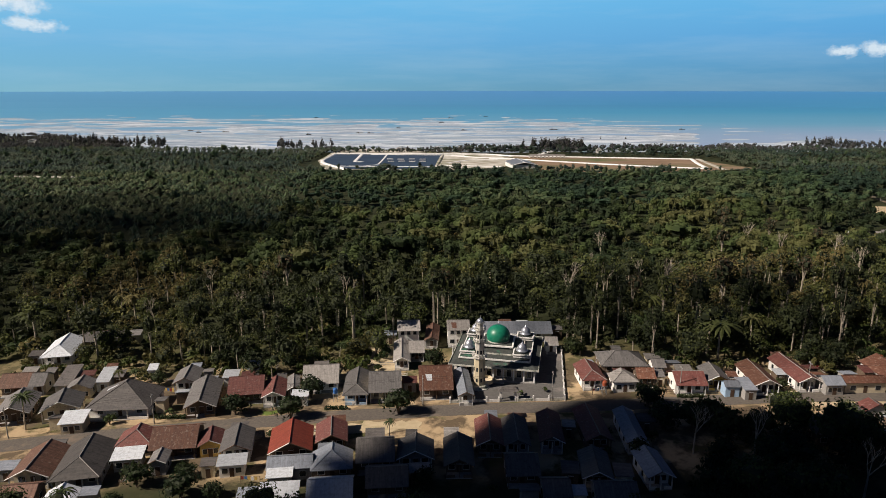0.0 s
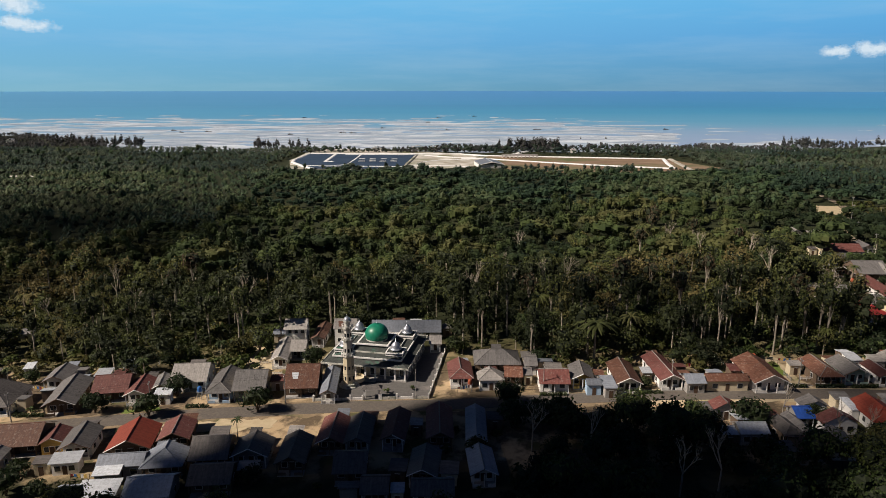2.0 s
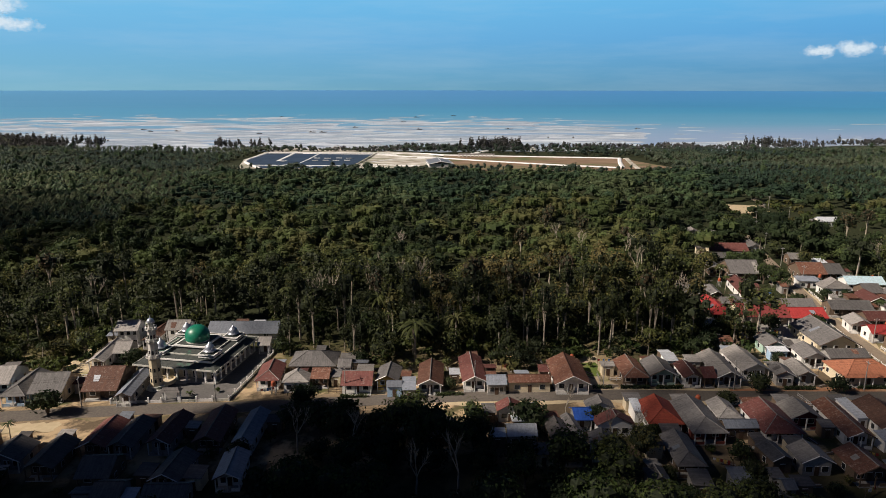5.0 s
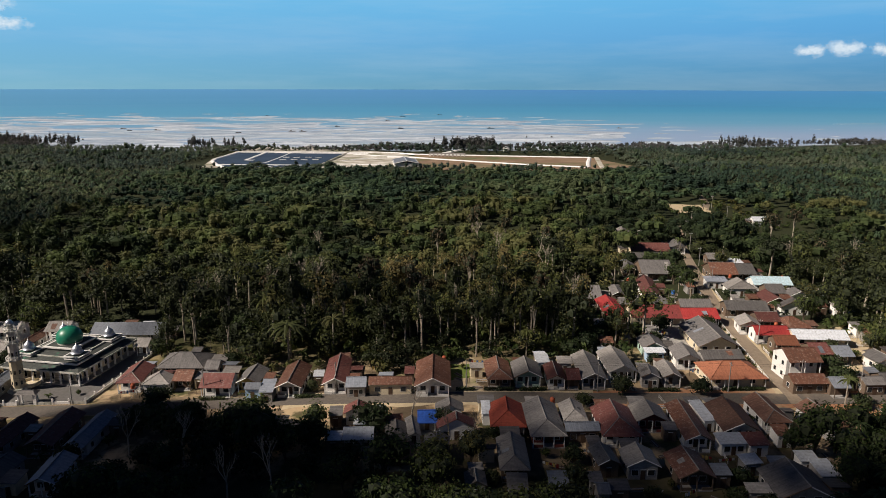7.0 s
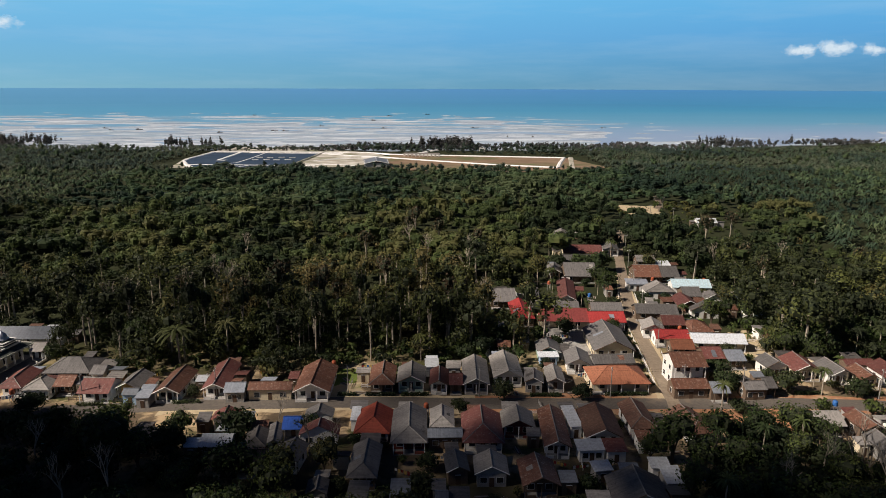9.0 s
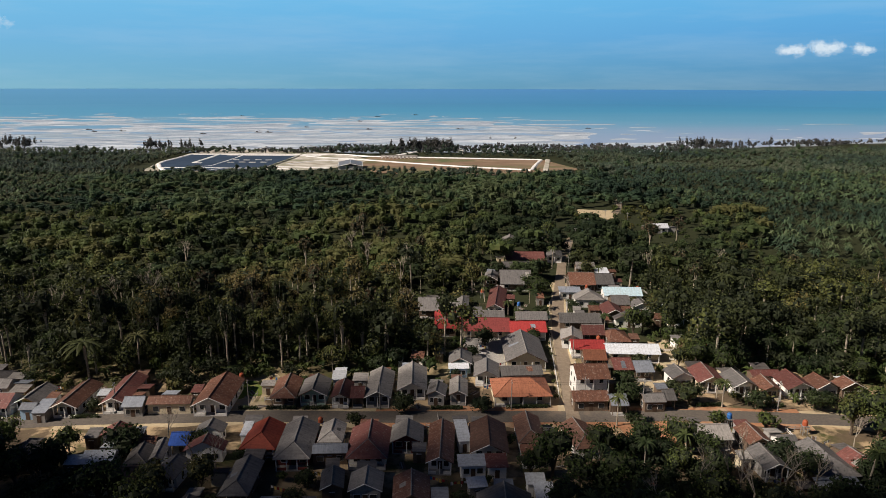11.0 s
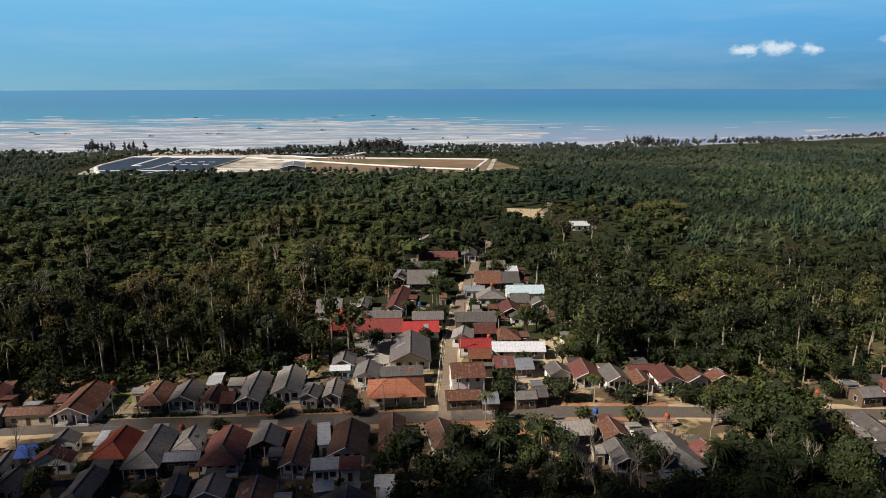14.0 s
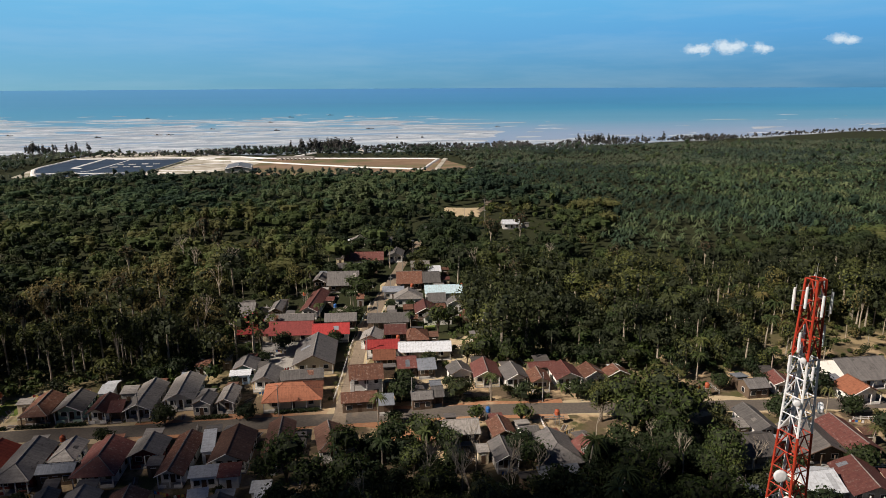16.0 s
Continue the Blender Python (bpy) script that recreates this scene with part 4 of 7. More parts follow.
house(207.5, 214.8, 10.8, 7.0, -2.2, "s", "grey", "timber", 1)
house(204.6, 204.3, 11.9, 8.7, -0.7, "s", "red", "white", 1)
house(198.0, 234.2, 6.5, 23.2, -9.3, "g", "maroon", "white", 1)
house(207.9, 258.9, 12.6, 14.9, -3.0, "s", "grey", "timber", 1)
house(198.8, 262.7, 5.7, 10.8, -9.1, "g", "grey", "timber", 1)
house(216.8, 292.9, 17.7, 10.6, -3.1, "s", "maroon", "cream", 1)
house(211.4, 278.9, 12.9, 6.8, -1.4, "s", "grey", "timber", 1)
house(214.5, 327.8, 8.4, 7.7, -9.8, "g", "pale", "white", 1)
house(228.2, 327.1, 6.5, 9.6, -8.0, "g", "grey", "white", 1)
house(231.4, 297.9, 7.4, 11.1, -9.1, "g", "grey", "white", 1)
house(240.4, 276.2, 8.2, 7.4, -3.2, "s", "pale", "timber", 1)
house(234.0, 256.0, 10.3, 13.1, -3.9, "s", "rust", "timber", 1)
house(242.6, 255.2, 7.4, 11.5, -1.8, "s", "grey", "timber", 1)
house(245.7, 268.2, 5.7, 6.6, -2.6, "f", "zinc", "white", 1)
house(226.9, 243.2, 8.4, 5.2, -3.7, "f", "slate", "white", 1)
house(231.9, 233.9, 10.9, 6.2, -3.1, "h", "pale", "white", 1)
house(245.6, 239.2, 14.4, 8.3, -3.6, "s", "cyan", "white", 1)
house(241.8, 229.4, 6.7, 8.9, -2.3, "s", "grey", "timber", 1)
house(248.1, 224.3, 7.1, 5.8, -2.5, "g", "grey", "white", 1)
house(236.5, 219.6, 7.5, 10.2, -1.0, "g", "maroon", "timber", 1)
house(240.0, 211.5, 10.3, 3.2, -0.6, "g", "dark", "white", 1)
house(223.3, 211.6, 14.0, 8.1, -3.8, "s", "grey", "timber", 1)
house(224.9, 200.7, 7.2, 8.0, -2.9, "s", "maroon", "timber", 1)
house(217.5, 196.6, 7.0, 8.0, -10.8, "g", "pale", "white", 1)
house(231.5, 195.2, 7.0, 8.9, -1.9, "S", "rust", "timber", 1)
house(300.1, 356.8, 11.0, 7.5, -4.6, "s", "zinc", "white", 1)
house(240.4, 167.6, 6.5, 6.2, 6.6, "g", "grey", "white", 1)
house(247.4, 166.0, 7.6, 9.7, -3.0, "g", "maroon", "cream", 1)
house(254.6, 162.8, 6.7, 8.5, 2.1, "g", "grey", "white", 1)
house(260.6, 159.7, 5.5, 7.6, -2.5, "g", "rust", "cream", 1)
house(263.4, 166.9, 8.0, 3.8, 0.7, "s", "maroon", "timber", 1)
house(268.4, 161.1, 7.5, 8.8, 0.5, "g", "maroon", "white", 1)
house(275.4, 160.5, 6.5, 6.7, 5.6, "g", "rust", "white", 1)
house(282.0, 159.2, 6.9, 4.8, 2.9, "g", "rust", "timber", 1)
house(235.3, 136.9, 9.4, 7.4, -0.2, "s", "pale", "timber", 1)
house(244.9, 134.9, 5.7, 7.5, 2.4, "g", "rust", "timber", 1)
house(243.4, 125.4, 5.6, 8.4, 1.6, "g", "grey", "grey", 1)
house(250.6, 132.1, 4.4, 5.8, 2.3, "s", "grey", "white", 1)
house(254.2, 124.0, 9.4, 11.5, 1.9, "h", "grey", "timber", 1)
house(252.7, 115.9, 8.8, 3.8, 0.7, "f", "slate", "white", 1)
house(261.9, 124.4, 6.1, 5.7, 11.2, "g", "maroon", "timber", 1)
house(206.5, 136.5, 6.6, 11.0, 8.6, "h", "brown", "white", 1)
house(232.7, 155.3, 3.2, 6.3, 1.2, "s", "grey", "timber", 1)
house(219.4, 153.1, 4.4, 6.3, -0.1, "s", "slate", "timber", 1)
house(347.5, 152.0, 14.9, 13.9, -0.2, "s", "grey", "white", 1)
house(339.1, 141.3, 9.1, 7.8, 0.7, "g", "orange", "white", 1)
house(304.2, 130.1, 6.0, 11.6, -1.2, "g", "grey", "white", 1)
house(296.1, 120.1, 10.4, 10.0, -0.0, "s", "dark", "grey", 1)
house(311.3, 120.2, 9.6, 13.6, -8.4, "g", "dark", "timber", 1)
house(320.1, 120.7, 7.5, 13.7, -4.4, "g", "maroon", "timber", 1)
house(301.0, 105.9, 8.2, 9.1, 1.5, "s", "zinc", "white", 1)
house(310.9, 104.7, 8.9, 11.4, -13.9, "g", "maroon", "grey", 1)
house(284.6, 103.9, 6.6, 6.1, -1.2, "s", "slate", "grey", 1)
house(314.8, 147.7, 6.4, 5.9, 2.1, "s", "grey", "timber", 1)
house(322.7, 149.0, 5.1, 7.4, -12.2, "g", "maroon", "white", 1)
house(114.2, 133.2, 3.0, 8.1, 7.1, "g", "grey", "white", 1)
house(117.3, 137.8, 4.4, 6.2, 1.4, "s", "blue", "grey", 1)
house(122.4, 142.0, 6.6, 4.1, 1.0, "g", "grey", "white", 1)
house(123.7, 134.2, 8.7, 3.9, 1.5, "g", "maroon", "white", 1)
house(119.1, 125.6, 5.5, 7.4, -7.6, "g", "grey", "white", 1)
house(111.6, 123.9, 6.1, 6.8, 1.4, "s", "brown", "timber", 1)
house(101.3, 141.6, 6.4, 4.0, 2.5, "g", "maroon", "white", 1)
house(102.7, 130.9, 6.6, 5.6, 0.6, "s", "zinc", "grey", 1)
house(110.7, 131.2, 4.9, 7.3, 5.1, "h", "dark", "timber", 1)
house(85.1, 132.6, 7.6, 6.5, -0.2, "h", "dark", "timber", 1)

# ---- kitchens and store sheds built on to the houses ----
def crowded(x, y, w, d, rot):
    for ax in (-.5, -.17, .17, .5):
        for ay in (-.5, 0, .5):
            a = radians(rot)
            px, py = x + ax * w * math.cos(a) - ay * d * math.sin(a), y + ax * w * math.sin(a) + ay * d * math.cos(a)
            for hx, hy, hw, hd, hr in HOUSES:
                b = radians(-hr)
                lx, ly = (px - hx) * math.cos(b) - (py - hy) * math.sin(b), (px - hx) * math.sin(b) + (py - hy) * math.cos(b)
                if abs(lx) < hw / 2 + .1 and abs(ly) < hd / 2 + .1:
                    return True
            for way, half in ((ROAD, 4.5), (STREET, 3.2)):
                for (x0, y0), (x1, y1) in zip(way, way[1:]):
                    t = min(max(((px - x0) * (x1 - x0) + (py - y0) * (y1 - y0)) / ((x1 - x0) ** 2 + (y1 - y0) ** 2), 0), 1)
                    if math.hypot(px - x0 - t * (x1 - x0), py - y0 - t * (y1 - y0)) < half:
                        return True
            if 0 < px < 38 and 150 < py < 193:
                return True
    return False


ADD = random.Random(77)
for hx, hy, hw, hd, hr in list(HOUSES):
    for _ in range(3):
        side = ADD.choice((0, 1, 2, 2))
        w, d = ADD.uniform(2.6, 4.6), ADD.uniform(2.6, 4.0)
        if side == 2:
            ox, oy = ADD.uniform(-.2, .2) * hw, hd / 2 + d / 2 + .15
        else:
            ox, oy = (hw / 2 + w / 2 + .15) * (1, -1)[side], ADD.uniform(-.2, .3) * hd
        a = radians(hr)
        x, y = hx + ox * math.cos(a) - oy * math.sin(a), hy + ox * math.sin(a) + oy * math.cos(a)
        if ADD.random() < .75 and not crowded(x, y, w, d, hr):
            house(round(x, 1), round(y, 1), w, d, hr + ADD.choice((0, 0, 180)), "f", ADD.choice(["rust", "grey", "dark", "slate", "zinc", "brown", "pale", "maroon", "grey", "dark"]), ADD.choice(["timber", "grey", "timber", "cream"]))

# ---- mosque ----
GREEN_DOME = surface("green_painted_dome", (0.007, 0.155, 0.092), (0.011, 0.19, 0.112), 1.0, 0.35, (0.015, 0.20, 0.11), 0.3, rough=0.4, spec=0.5)
SILVER = surface("silver_sheet_dome", (0.55, 0.57, 0.62), (0.45, 0.48, 0.54), 2.0, 0.8, (0.32, 0.35, 0.42), 0.35, rough=0.32, metal=0.7)
STAINED = surface("stained_green_grey_roof", (0.04, 0.045, 0.043), (0.07, 0.078, 0.072), 1.2, 0.22, (0.05, 0.20, 0.13), 0.36, rough=0.8)
TIER = surface("mossy_white_render", (0.60, 0.59, 0.54), (0.46, 0.46, 0.41), 1.4, 0.4, (0.13, 0.15, 0.12), 0.55)
CREAMY = surface("cream_minaret_render", (0.56, 0.49, 0.34), (0.50, 0.43, 0.30), 1.6, 0.4, (0.36, 0.32, 0.24), 0.35)
MINWHITE = surface("grey_white_minaret_render", (0.56, 0.54, 0.49), (0.48, 0.46, 0.42), 1.6, 0.5, (0.30, 0.28, 0.25), 0.4)
MOSQUE_Z = land(16, 178)


def dome_profile(r, z0, onion=1.06, h=1.35):
    out = []
    for i in range(13):
        a = -0.35 + (math.pi / 2 + 0.35) * i / 12
        out.append((r * onion * math.cos(a) if i < 12 else 0.0, z0 + r * .36 + r * (h - .36) * math.sin(a)))
    return out


def finial(name, z, size, parent, x=0.0, y=0.0):
    bm = bmesh.new()
    tube(bm, (x, y, z - .1), (x, y, z + size), .06 * size, .02 * size, 6)
    lathe(bm, [(0, z + .15 * size), (.16 * size, z + .28 * size), (0, z + .42 * size)], 8, x, y)
    lathe(bm, [(0, z + .5 * size), (.11 * size, z + .6 * size), (0, z + .7 * size)], 8, x, y)
    return part("finial", bm, SILVER, parent, smooth=True)


def ring_box(bm, hx, hy, wide, z0, z1):
    """A square band: four butted bars round a rectangle."""
    box(bm, -hx, hx, -hy, -hy + wide, z0, z1)
    box(bm, -hx, hx, hy - wide, hy, z0, z1)
    box(bm, -hx, -hx + wide, -hy + wide, hy - wide, z0, z1)
    box(bm, hx - wide, hx, -hy + wide, hy - wide, z0, z1)


def frustum(bm, hx0, hy0, z0, hx1, hy1, z1):
    a = [bm.verts.new((sx * hx0, sy * hy0, z0)) for sx, sy in ((-1, -1), (1, -1), (1, 1), (-1, 1))]
    b = [bm.verts.new((sx * hx1, sy * hy1, z1)) for sx, sy in ((-1, -1), (1, -1), (1, 1), (-1, 1))]
    bm.faces.new(a[::-1])
    bm.faces.new(b)
    for i in range(4):
        bm.faces.new((a[i], a[(i + 1) % 4], b[(i + 1) % 4], b[i]))


def mosque():
    root = thing("mosque", 16.0, 179.0, MOSQUE_Z, -11, "white two-tier mosque with a green dome and silver corner domes", "mosque")
    bm = bmesh.new()
    box(bm, -9.4, 9.4, -9.6, 9.6, 0, 4.3)
    part("wall", bm, WALL["cream"], root)
    part("plinth", boxed(-11.6, 11.6, -12.0, 12.0, -.5, .45), CONCRETE, root)
    steps = bmesh.new()
    box(steps, -3.2, 3.2, -13.2, -12.003, -.5, .15)
    box(steps, -3.2, 3.2, -12.6, -12.003, .15, .3)
    part("steps", steps, CONCRETE, root)
    for i in range(9):
        u = -11.2 + 22.4 * i / 8
        for x, y in ((u, -11.6), (u, 11.6)):
            part("column", boxed(x - .2, x + .2, y - .2, y + .2, .45, 3.72), WHITE, root)
        if 0 < i < 8:
            for x in (-11.2, 11.2):
                part("column", boxed(x - .2, x + .2, u * 1.02 - .2, u * 1.02 + .2, .45, 3.72), WHITE, root)
    beam = bmesh.new()
    ring_box(beam, 11.55, 11.95, .5, 3.72, 4.25)
    part("arcade_beam", beam, WHITE, root)
    for i in range(8):
        u = -9.8 + 19.6 * i / 7
        bm = boxed(u - .7, u + .7, -9.66, -9.59, .5, 2.9)
        w = part("window", bm, WHITE, root)
        part("pane", boxed(u - .55, u + .55, -9.69, -9.661, .7, 2.75), GLASS, w)
        bm = boxed(9.38, 9.46, u - .7, u + .7, .9, 2.9)
        w = part("window", bm, WHITE, root)
        part("pane", boxed(9.461, 9.49, u - .55, u + .55, 1.0, 2.75), GLASS, w)
    bm = bmesh.new()
    lathe(bm, [(0, .45), (2.7, .45), (2.7, 1.35), (2.45, 1.35), (2.45, .6), (0, .6)], 28, -2.4, -13.4)
    part("porch", bm, WALL["cream"], root, "round cream-painted porch wall")
    # the skirt roof round the hall, its white eave, and the stepped tier above
    bm = bmesh.new()
    frustum(bm, 12.3, 12.7, 4.25, 9.9, 10.1, 5.05)
    part("lower_roof", bm, STAINED, root)
    bm = bmesh.new()
    ring_box(bm, 12.42, 12.82, .16, 4.1, 4.55)
    part("lower_fascia", bm, TIER, root)
    bm = bmesh.new()
    box(bm, -9.5, 9.5, -9.7, 9.7, 4.3, 5.7)
    part("upper_wall", bm, TIER, root)
    bm = bmesh.new()
    ring_box(bm, 10.0, 10.2, .3, 5.35, 5.75)
    part("upper_fascia", bm, WHITE, root)
    bm = bmesh.new()
    frustum(bm, 9.7, 9.9, 5.7, 5.2, 5.2, 6.55)
    part("upper_roof", bm, STAINED, root)
    bm = bmesh.new()
    ring_box(bm, 7.6, 7.7, .25, 5.95, 6.45)
    part("roof_kerb", bm, TIER, root)
    bm = bmesh.new()
    box(bm, -4.4, 4.4, -4.4, 4.4, 6.3, 7.5)
    base = part("dome_base", bm, STAINED, root)
    bm = bmesh.new()
    ring_box(bm, 4.75, 4.75, .5, 7.15, 7.55)
    part("cornice", bm, WHITE, base)
    bm = bmesh.new()
    lathe(bm, [(3.2, 7.4), (3.2, 8.1), (3.05, 8.15)], 28)
    part("drum", bm, TIER, base)
    bm = bmesh.new()
    lathe(bm, dome_profile(3.15, 7.8, 1.08, 1.36), 36)
    d = part("dome", bm, GREEN_DOME, root, "bright green painted dome", smooth=True)
    finial("finial", 12.0, 1.3, d)
    for sx, sy in ((-1, -1), (1, -1), (1, 1), (-1, 1)):
        x, y = 7.4 * sx, 6.6 * sy
        bm = bmesh.new()
        box(bm, x - 2.2, x + 2.2, y - 2.2, y + 2.2, 5.6, 7.1)
        t = part("turret", bm, STAINED, root)
        for z0, grow in ((6.85, .28), (6.2, .12)):
            bm = bmesh.new()
            g = 2.2 + grow
            box(bm, x - g, x + g, y - g, y - g + .35, z0, z0 + .3)
            box(bm, x - g, x + g, y + g - .35, y + g, z0, z0 + .3)
            box(bm, x - g, x - g + .35, y - g + .35, y + g - .35, z0, z0 + .3)
            box(bm, x + g - .35, x + g, y - g + .35, y + g - .35, z0, z0 + .3)
            part("cornice", bm, WHITE, t)
        bm = bmesh.new()
        lathe(bm, [(1.15, 7.1), (1.15, 7.6), (1.3, 7.7), (1.3, 7.8), (0, 7.8)], 8, x, y)
        part("drum", bm, MINWHITE, t)
        bm = bmesh.new()
        lathe(bm, [(1.75, 7.62), (1.5, 7.8), (1.32, 8.1), (1.3, 8.5), (1.15, 8.9), (.85, 9.25), (.5, 9.5), (.22, 9.75), (.1, 10.1), (0, 10.15)], 20, x, y)
        part("small_dome", bm, SILVER, t, "silver sheet-metal dome", smooth=True)
        finial("finial", 10.0, .9, t, x, y)


def minaret():
    root = thing("minaret", 9.8, 164.0, MOSQUE_Z - .15, -8, "cream octagonal minaret with galleries and a silver cap", "minaret")
    bm = bmesh.new()
    lathe(bm, [(0, -.4), (2.9, -.4), (2.9, .35), (2.4, .42), (2.3, 1.0), (0, 1.0)], 8)
    part("plinth", bm, TIER, root)
    stages = ((1.66, 1.46, 1.0, 8.6, CREAMY), (1.3, 1.2, 9.2, 13.0, MINWHITE), (1.08, 1.0, 13.5, 16.3, MINWHITE), (.76, .72, 16.7, 18.2, MINWHITE))
    for k, (r0, r1, z0, z1, m) in enumerate(stages):
        bm = bmesh.new()
        lathe(bm, [(0, z0 - .4), (r0, z0 - .4), (r1, z1), (0, z1)], 8)
        s = part("shaft", bm, m, root)
        bm = bmesh.new()
        lathe(bm, [(0, z1 - .02), (r1, z1 - .02), (r1 + .5, z1 + .22), (r1 + .5, z1 + .5), (r1 + .38, z1 + .5), (r1 + .38, z1 + .3), (0, z1 + .3)], 8)
        g = part("gallery", bm, TIER if k else MINWHITE, root)
        if k < 3:
            for i in range(8):
                a = math.pi * 2 * (i + .0) / 8
                r = r1 + .44
                part("baluster", boxed(r * math.cos(a) - .07, r * math.cos(a) + .07, r * math.sin(a) - .07, r * math.sin(a) + .07, z1 + .45, z1 + 1.1), WHITE, g)
            bm = bmesh.new()
            lathe(bm, [(r1 + .38, z1 + 1.1), (r1 + .5, z1 + 1.1), (r1 + .5, z1 + 1.2), (r1 + .38, z1 + 1.2), (r1 + .38, z1 + 1.1)], 8)
            part("rail", bm, WHITE, g)
        for level in ((2.6, 5.6) if k == 0 else (z0 + 1.3,) if k < 3 else ()):
            for a in range(8):
                ang = math.pi / 8 + math.pi * a / 4
                f = (level - z0) / (z1 - z0)
                r = (r0 + (r1 - r0) * f) * math.cos(math.pi / 8) + .01
                bm = bmesh.new()
                box(bm, -.05, .05, -.24, .24, level - .55, level + .45)
                bmesh.ops.transform(bm, matrix=Matrix.Rotation(ang, 4, "Z") @ Matrix.Translation((r, 0, 0)), verts=bm.verts)
                part("window", bm, GLASS, s)
    bm = bmesh.new()
    lathe(bm, dome_profile(.85, 18.4, 1.1, 1.5), 16)
    d = part("cap_dome", bm, SILVER, root, "silver cap dome", smooth=True)
    finial("finial", 19.5, 1.1, d)


def wall_run(pts, height, posts, label):
    """A low white boundary wall with posts along a line."""
    x0, y0 = pts[0]
    root = thing("boundary_wall", x0, y0, land(x0, y0), 0, label, "wall")
    for (ax, ay), (bx, by) in zip(pts, pts[1:]):
        L = math.hypot(bx - ax, by - ay)
        n = max(1, round(L / posts))
        for i in range(n):
            p0, p1 = (Vector((ax + (bx - ax) * f - x0, ay + (by - ay) * f - y0)) for f in (i / n, (i + 1) / n))
            dv = (p1 - p0).normalized()
            nv = Vector((-dv.y, dv.x)) * .09
            zz = land(p0.x + x0, p0.y + y0) - land(x0, y0)
            bm = bmesh.new()
            a, c = p0 + dv * .17, p1 - dv * .17
            lo = [bm.verts.new((q.x, q.y, zz - .5)) for q in (a - nv, c - nv, c + nv, a + nv)]
            up = [bm.verts.new((q.x, q.y, zz + height)) for q in (a - nv, c - nv, c + nv, a + nv)]
            bm.faces.new(lo[::-1])
            bm.faces.new(up)
            for k in range(4):
                bm.faces.new((lo[k], lo[(k + 1) % 4], up[(k + 1) % 4], up[k]))
            part("panel", bm, WHITE if i % 2 else TIER, root)
            part("post", boxed(p0.x - .17, p0.x + .17, p0.y - .17, p0.y + .17, zz - .5, zz + height + .75), WHITE, root)
    q = Vector((pts[-1][0] - x0, pts[-1][1] - y0))
    part("post", boxed(q.x - .17, q.x + .17, q.y - .17, q.y + .17, -.5, height + .75), WHITE, root)


def patch(name, pts, mat, lift, label, category, step=6.0, ragged=0.0):
    """A plot of ground with its own surface: a thin sheet laid on the land inside an outline."""
    def inside(x, y):
        c = False
        for (x0, y0), (x1, y1) in zip(pts, pts[1:] + pts[:1]):
            if (y0 > y) != (y1 > y) and x < (x1 - x0) * (y - y0) / (y1 - y0) + x0:
                c = not c
        return c
    bm = bmesh.new()
    vs = [bm.verts.new((x, y, 0)) for x, y in pts]
    bm.faces.new(vs)
    bmesh.ops.triangulate(bm, faces=bm.faces)
    for _ in range(7):
        long = [e for e in bm.edges if e.calc_length() > step]
        if not long:
            break
        bmesh.ops.subdivide_edges(bm, edges=long, cuts=1)
        bmesh.ops.triangulate(bm, faces=bm.faces)
    for v in bm.verts:
        if ragged and v.is_boundary:
            at = Vector((v.co.x * .31, v.co.y * .31, lift * 40))
            v.co.x += ragged * 2.4 * noise.noise(at)
            v.co.y += ragged * 2.4 * noise.noise(at + Vector((7, 3, 1)))
        v.co.z = land(v.co.x, v.co.y) + lift
    bmesh.ops.recalc_face_normals(bm, faces=bm.faces)
    ext = bmesh.ops.extrude_face_region(bm, geom=bm.faces[:])
    for g in ext["geom"]:
        if isinstance(g, bmesh.types.BMVert):
            g.co.z -= lift + .3
    return tagged(part(name, bm, mat), label, category, kind="structure")


mosque()
minaret()
patch("pavement_mosque_yard", [(1.8, 154.6), (31.6, 155.4), (36.5, 190), (3, 192)], PAVING, 0.06, "stained grey paved mosque courtyard", "courtyard")
wall_run([(1.8, 154.8), (14.4, 155.1)], .8, 3.6, "low white courtyard wall with square posts")
wall_run([(19.2, 155.2), (31.4, 155.5), (36.2, 188.5)], .8, 3.6, "low white courtyard wall with square posts")
wall_run([(1.8, 155.2), (3.0, 190.0)], .8, 4.0, "low white wall beside the mosque courtyard")


def gate_arch(x, y, rot):
    root = thing("gateway", x, y, land(x, y), rot, "dark tiled gateway roof on square posts", "gateway")
    for sx in (-1, 1):
        for sy in (-.7, .7):
            part("post", boxed(sx * 1.9 - .18, sx * 1.9 + .18, sy - .18, sy + .18, -.4, 3.0), WHITE, root)
    bm = bmesh.new()
    frustum(bm, 2.7, 1.3, 3.0, 1.8, .3, 3.7)
    part("roof", bm, ROOF["dark"], root)


gate_arch(16.8, 156.0, 1)


# ---- trees and woods ----
RNG = np.random.default_rng(7)


def leaf_quads(centres, normals, size, rng, droop=0.0):
    """A leaf clump at every centre: a four-cornered, slightly folded blade, turned at random round its normal."""
    n = len(centres)
    r = rng.normal(size=(n, 3))
    u = np.cross(normals, r)
    u /= np.linalg.norm(u, axis=1, keepdims=True) + 1e-9
    w = np.cross(normals, u)
    s = (size * rng.uniform(0.6, 1.35, n))[:, None]
    a = rng.uniform(0.45, 0.8, n)[:, None]
    tip = np.array([0, 0, -droop])
    q = np.stack([centres - u * s, centres - w * s * a + normals * s * .25, centres + u * s + tip * s, centres + w * s * a], axis=1)
    return q


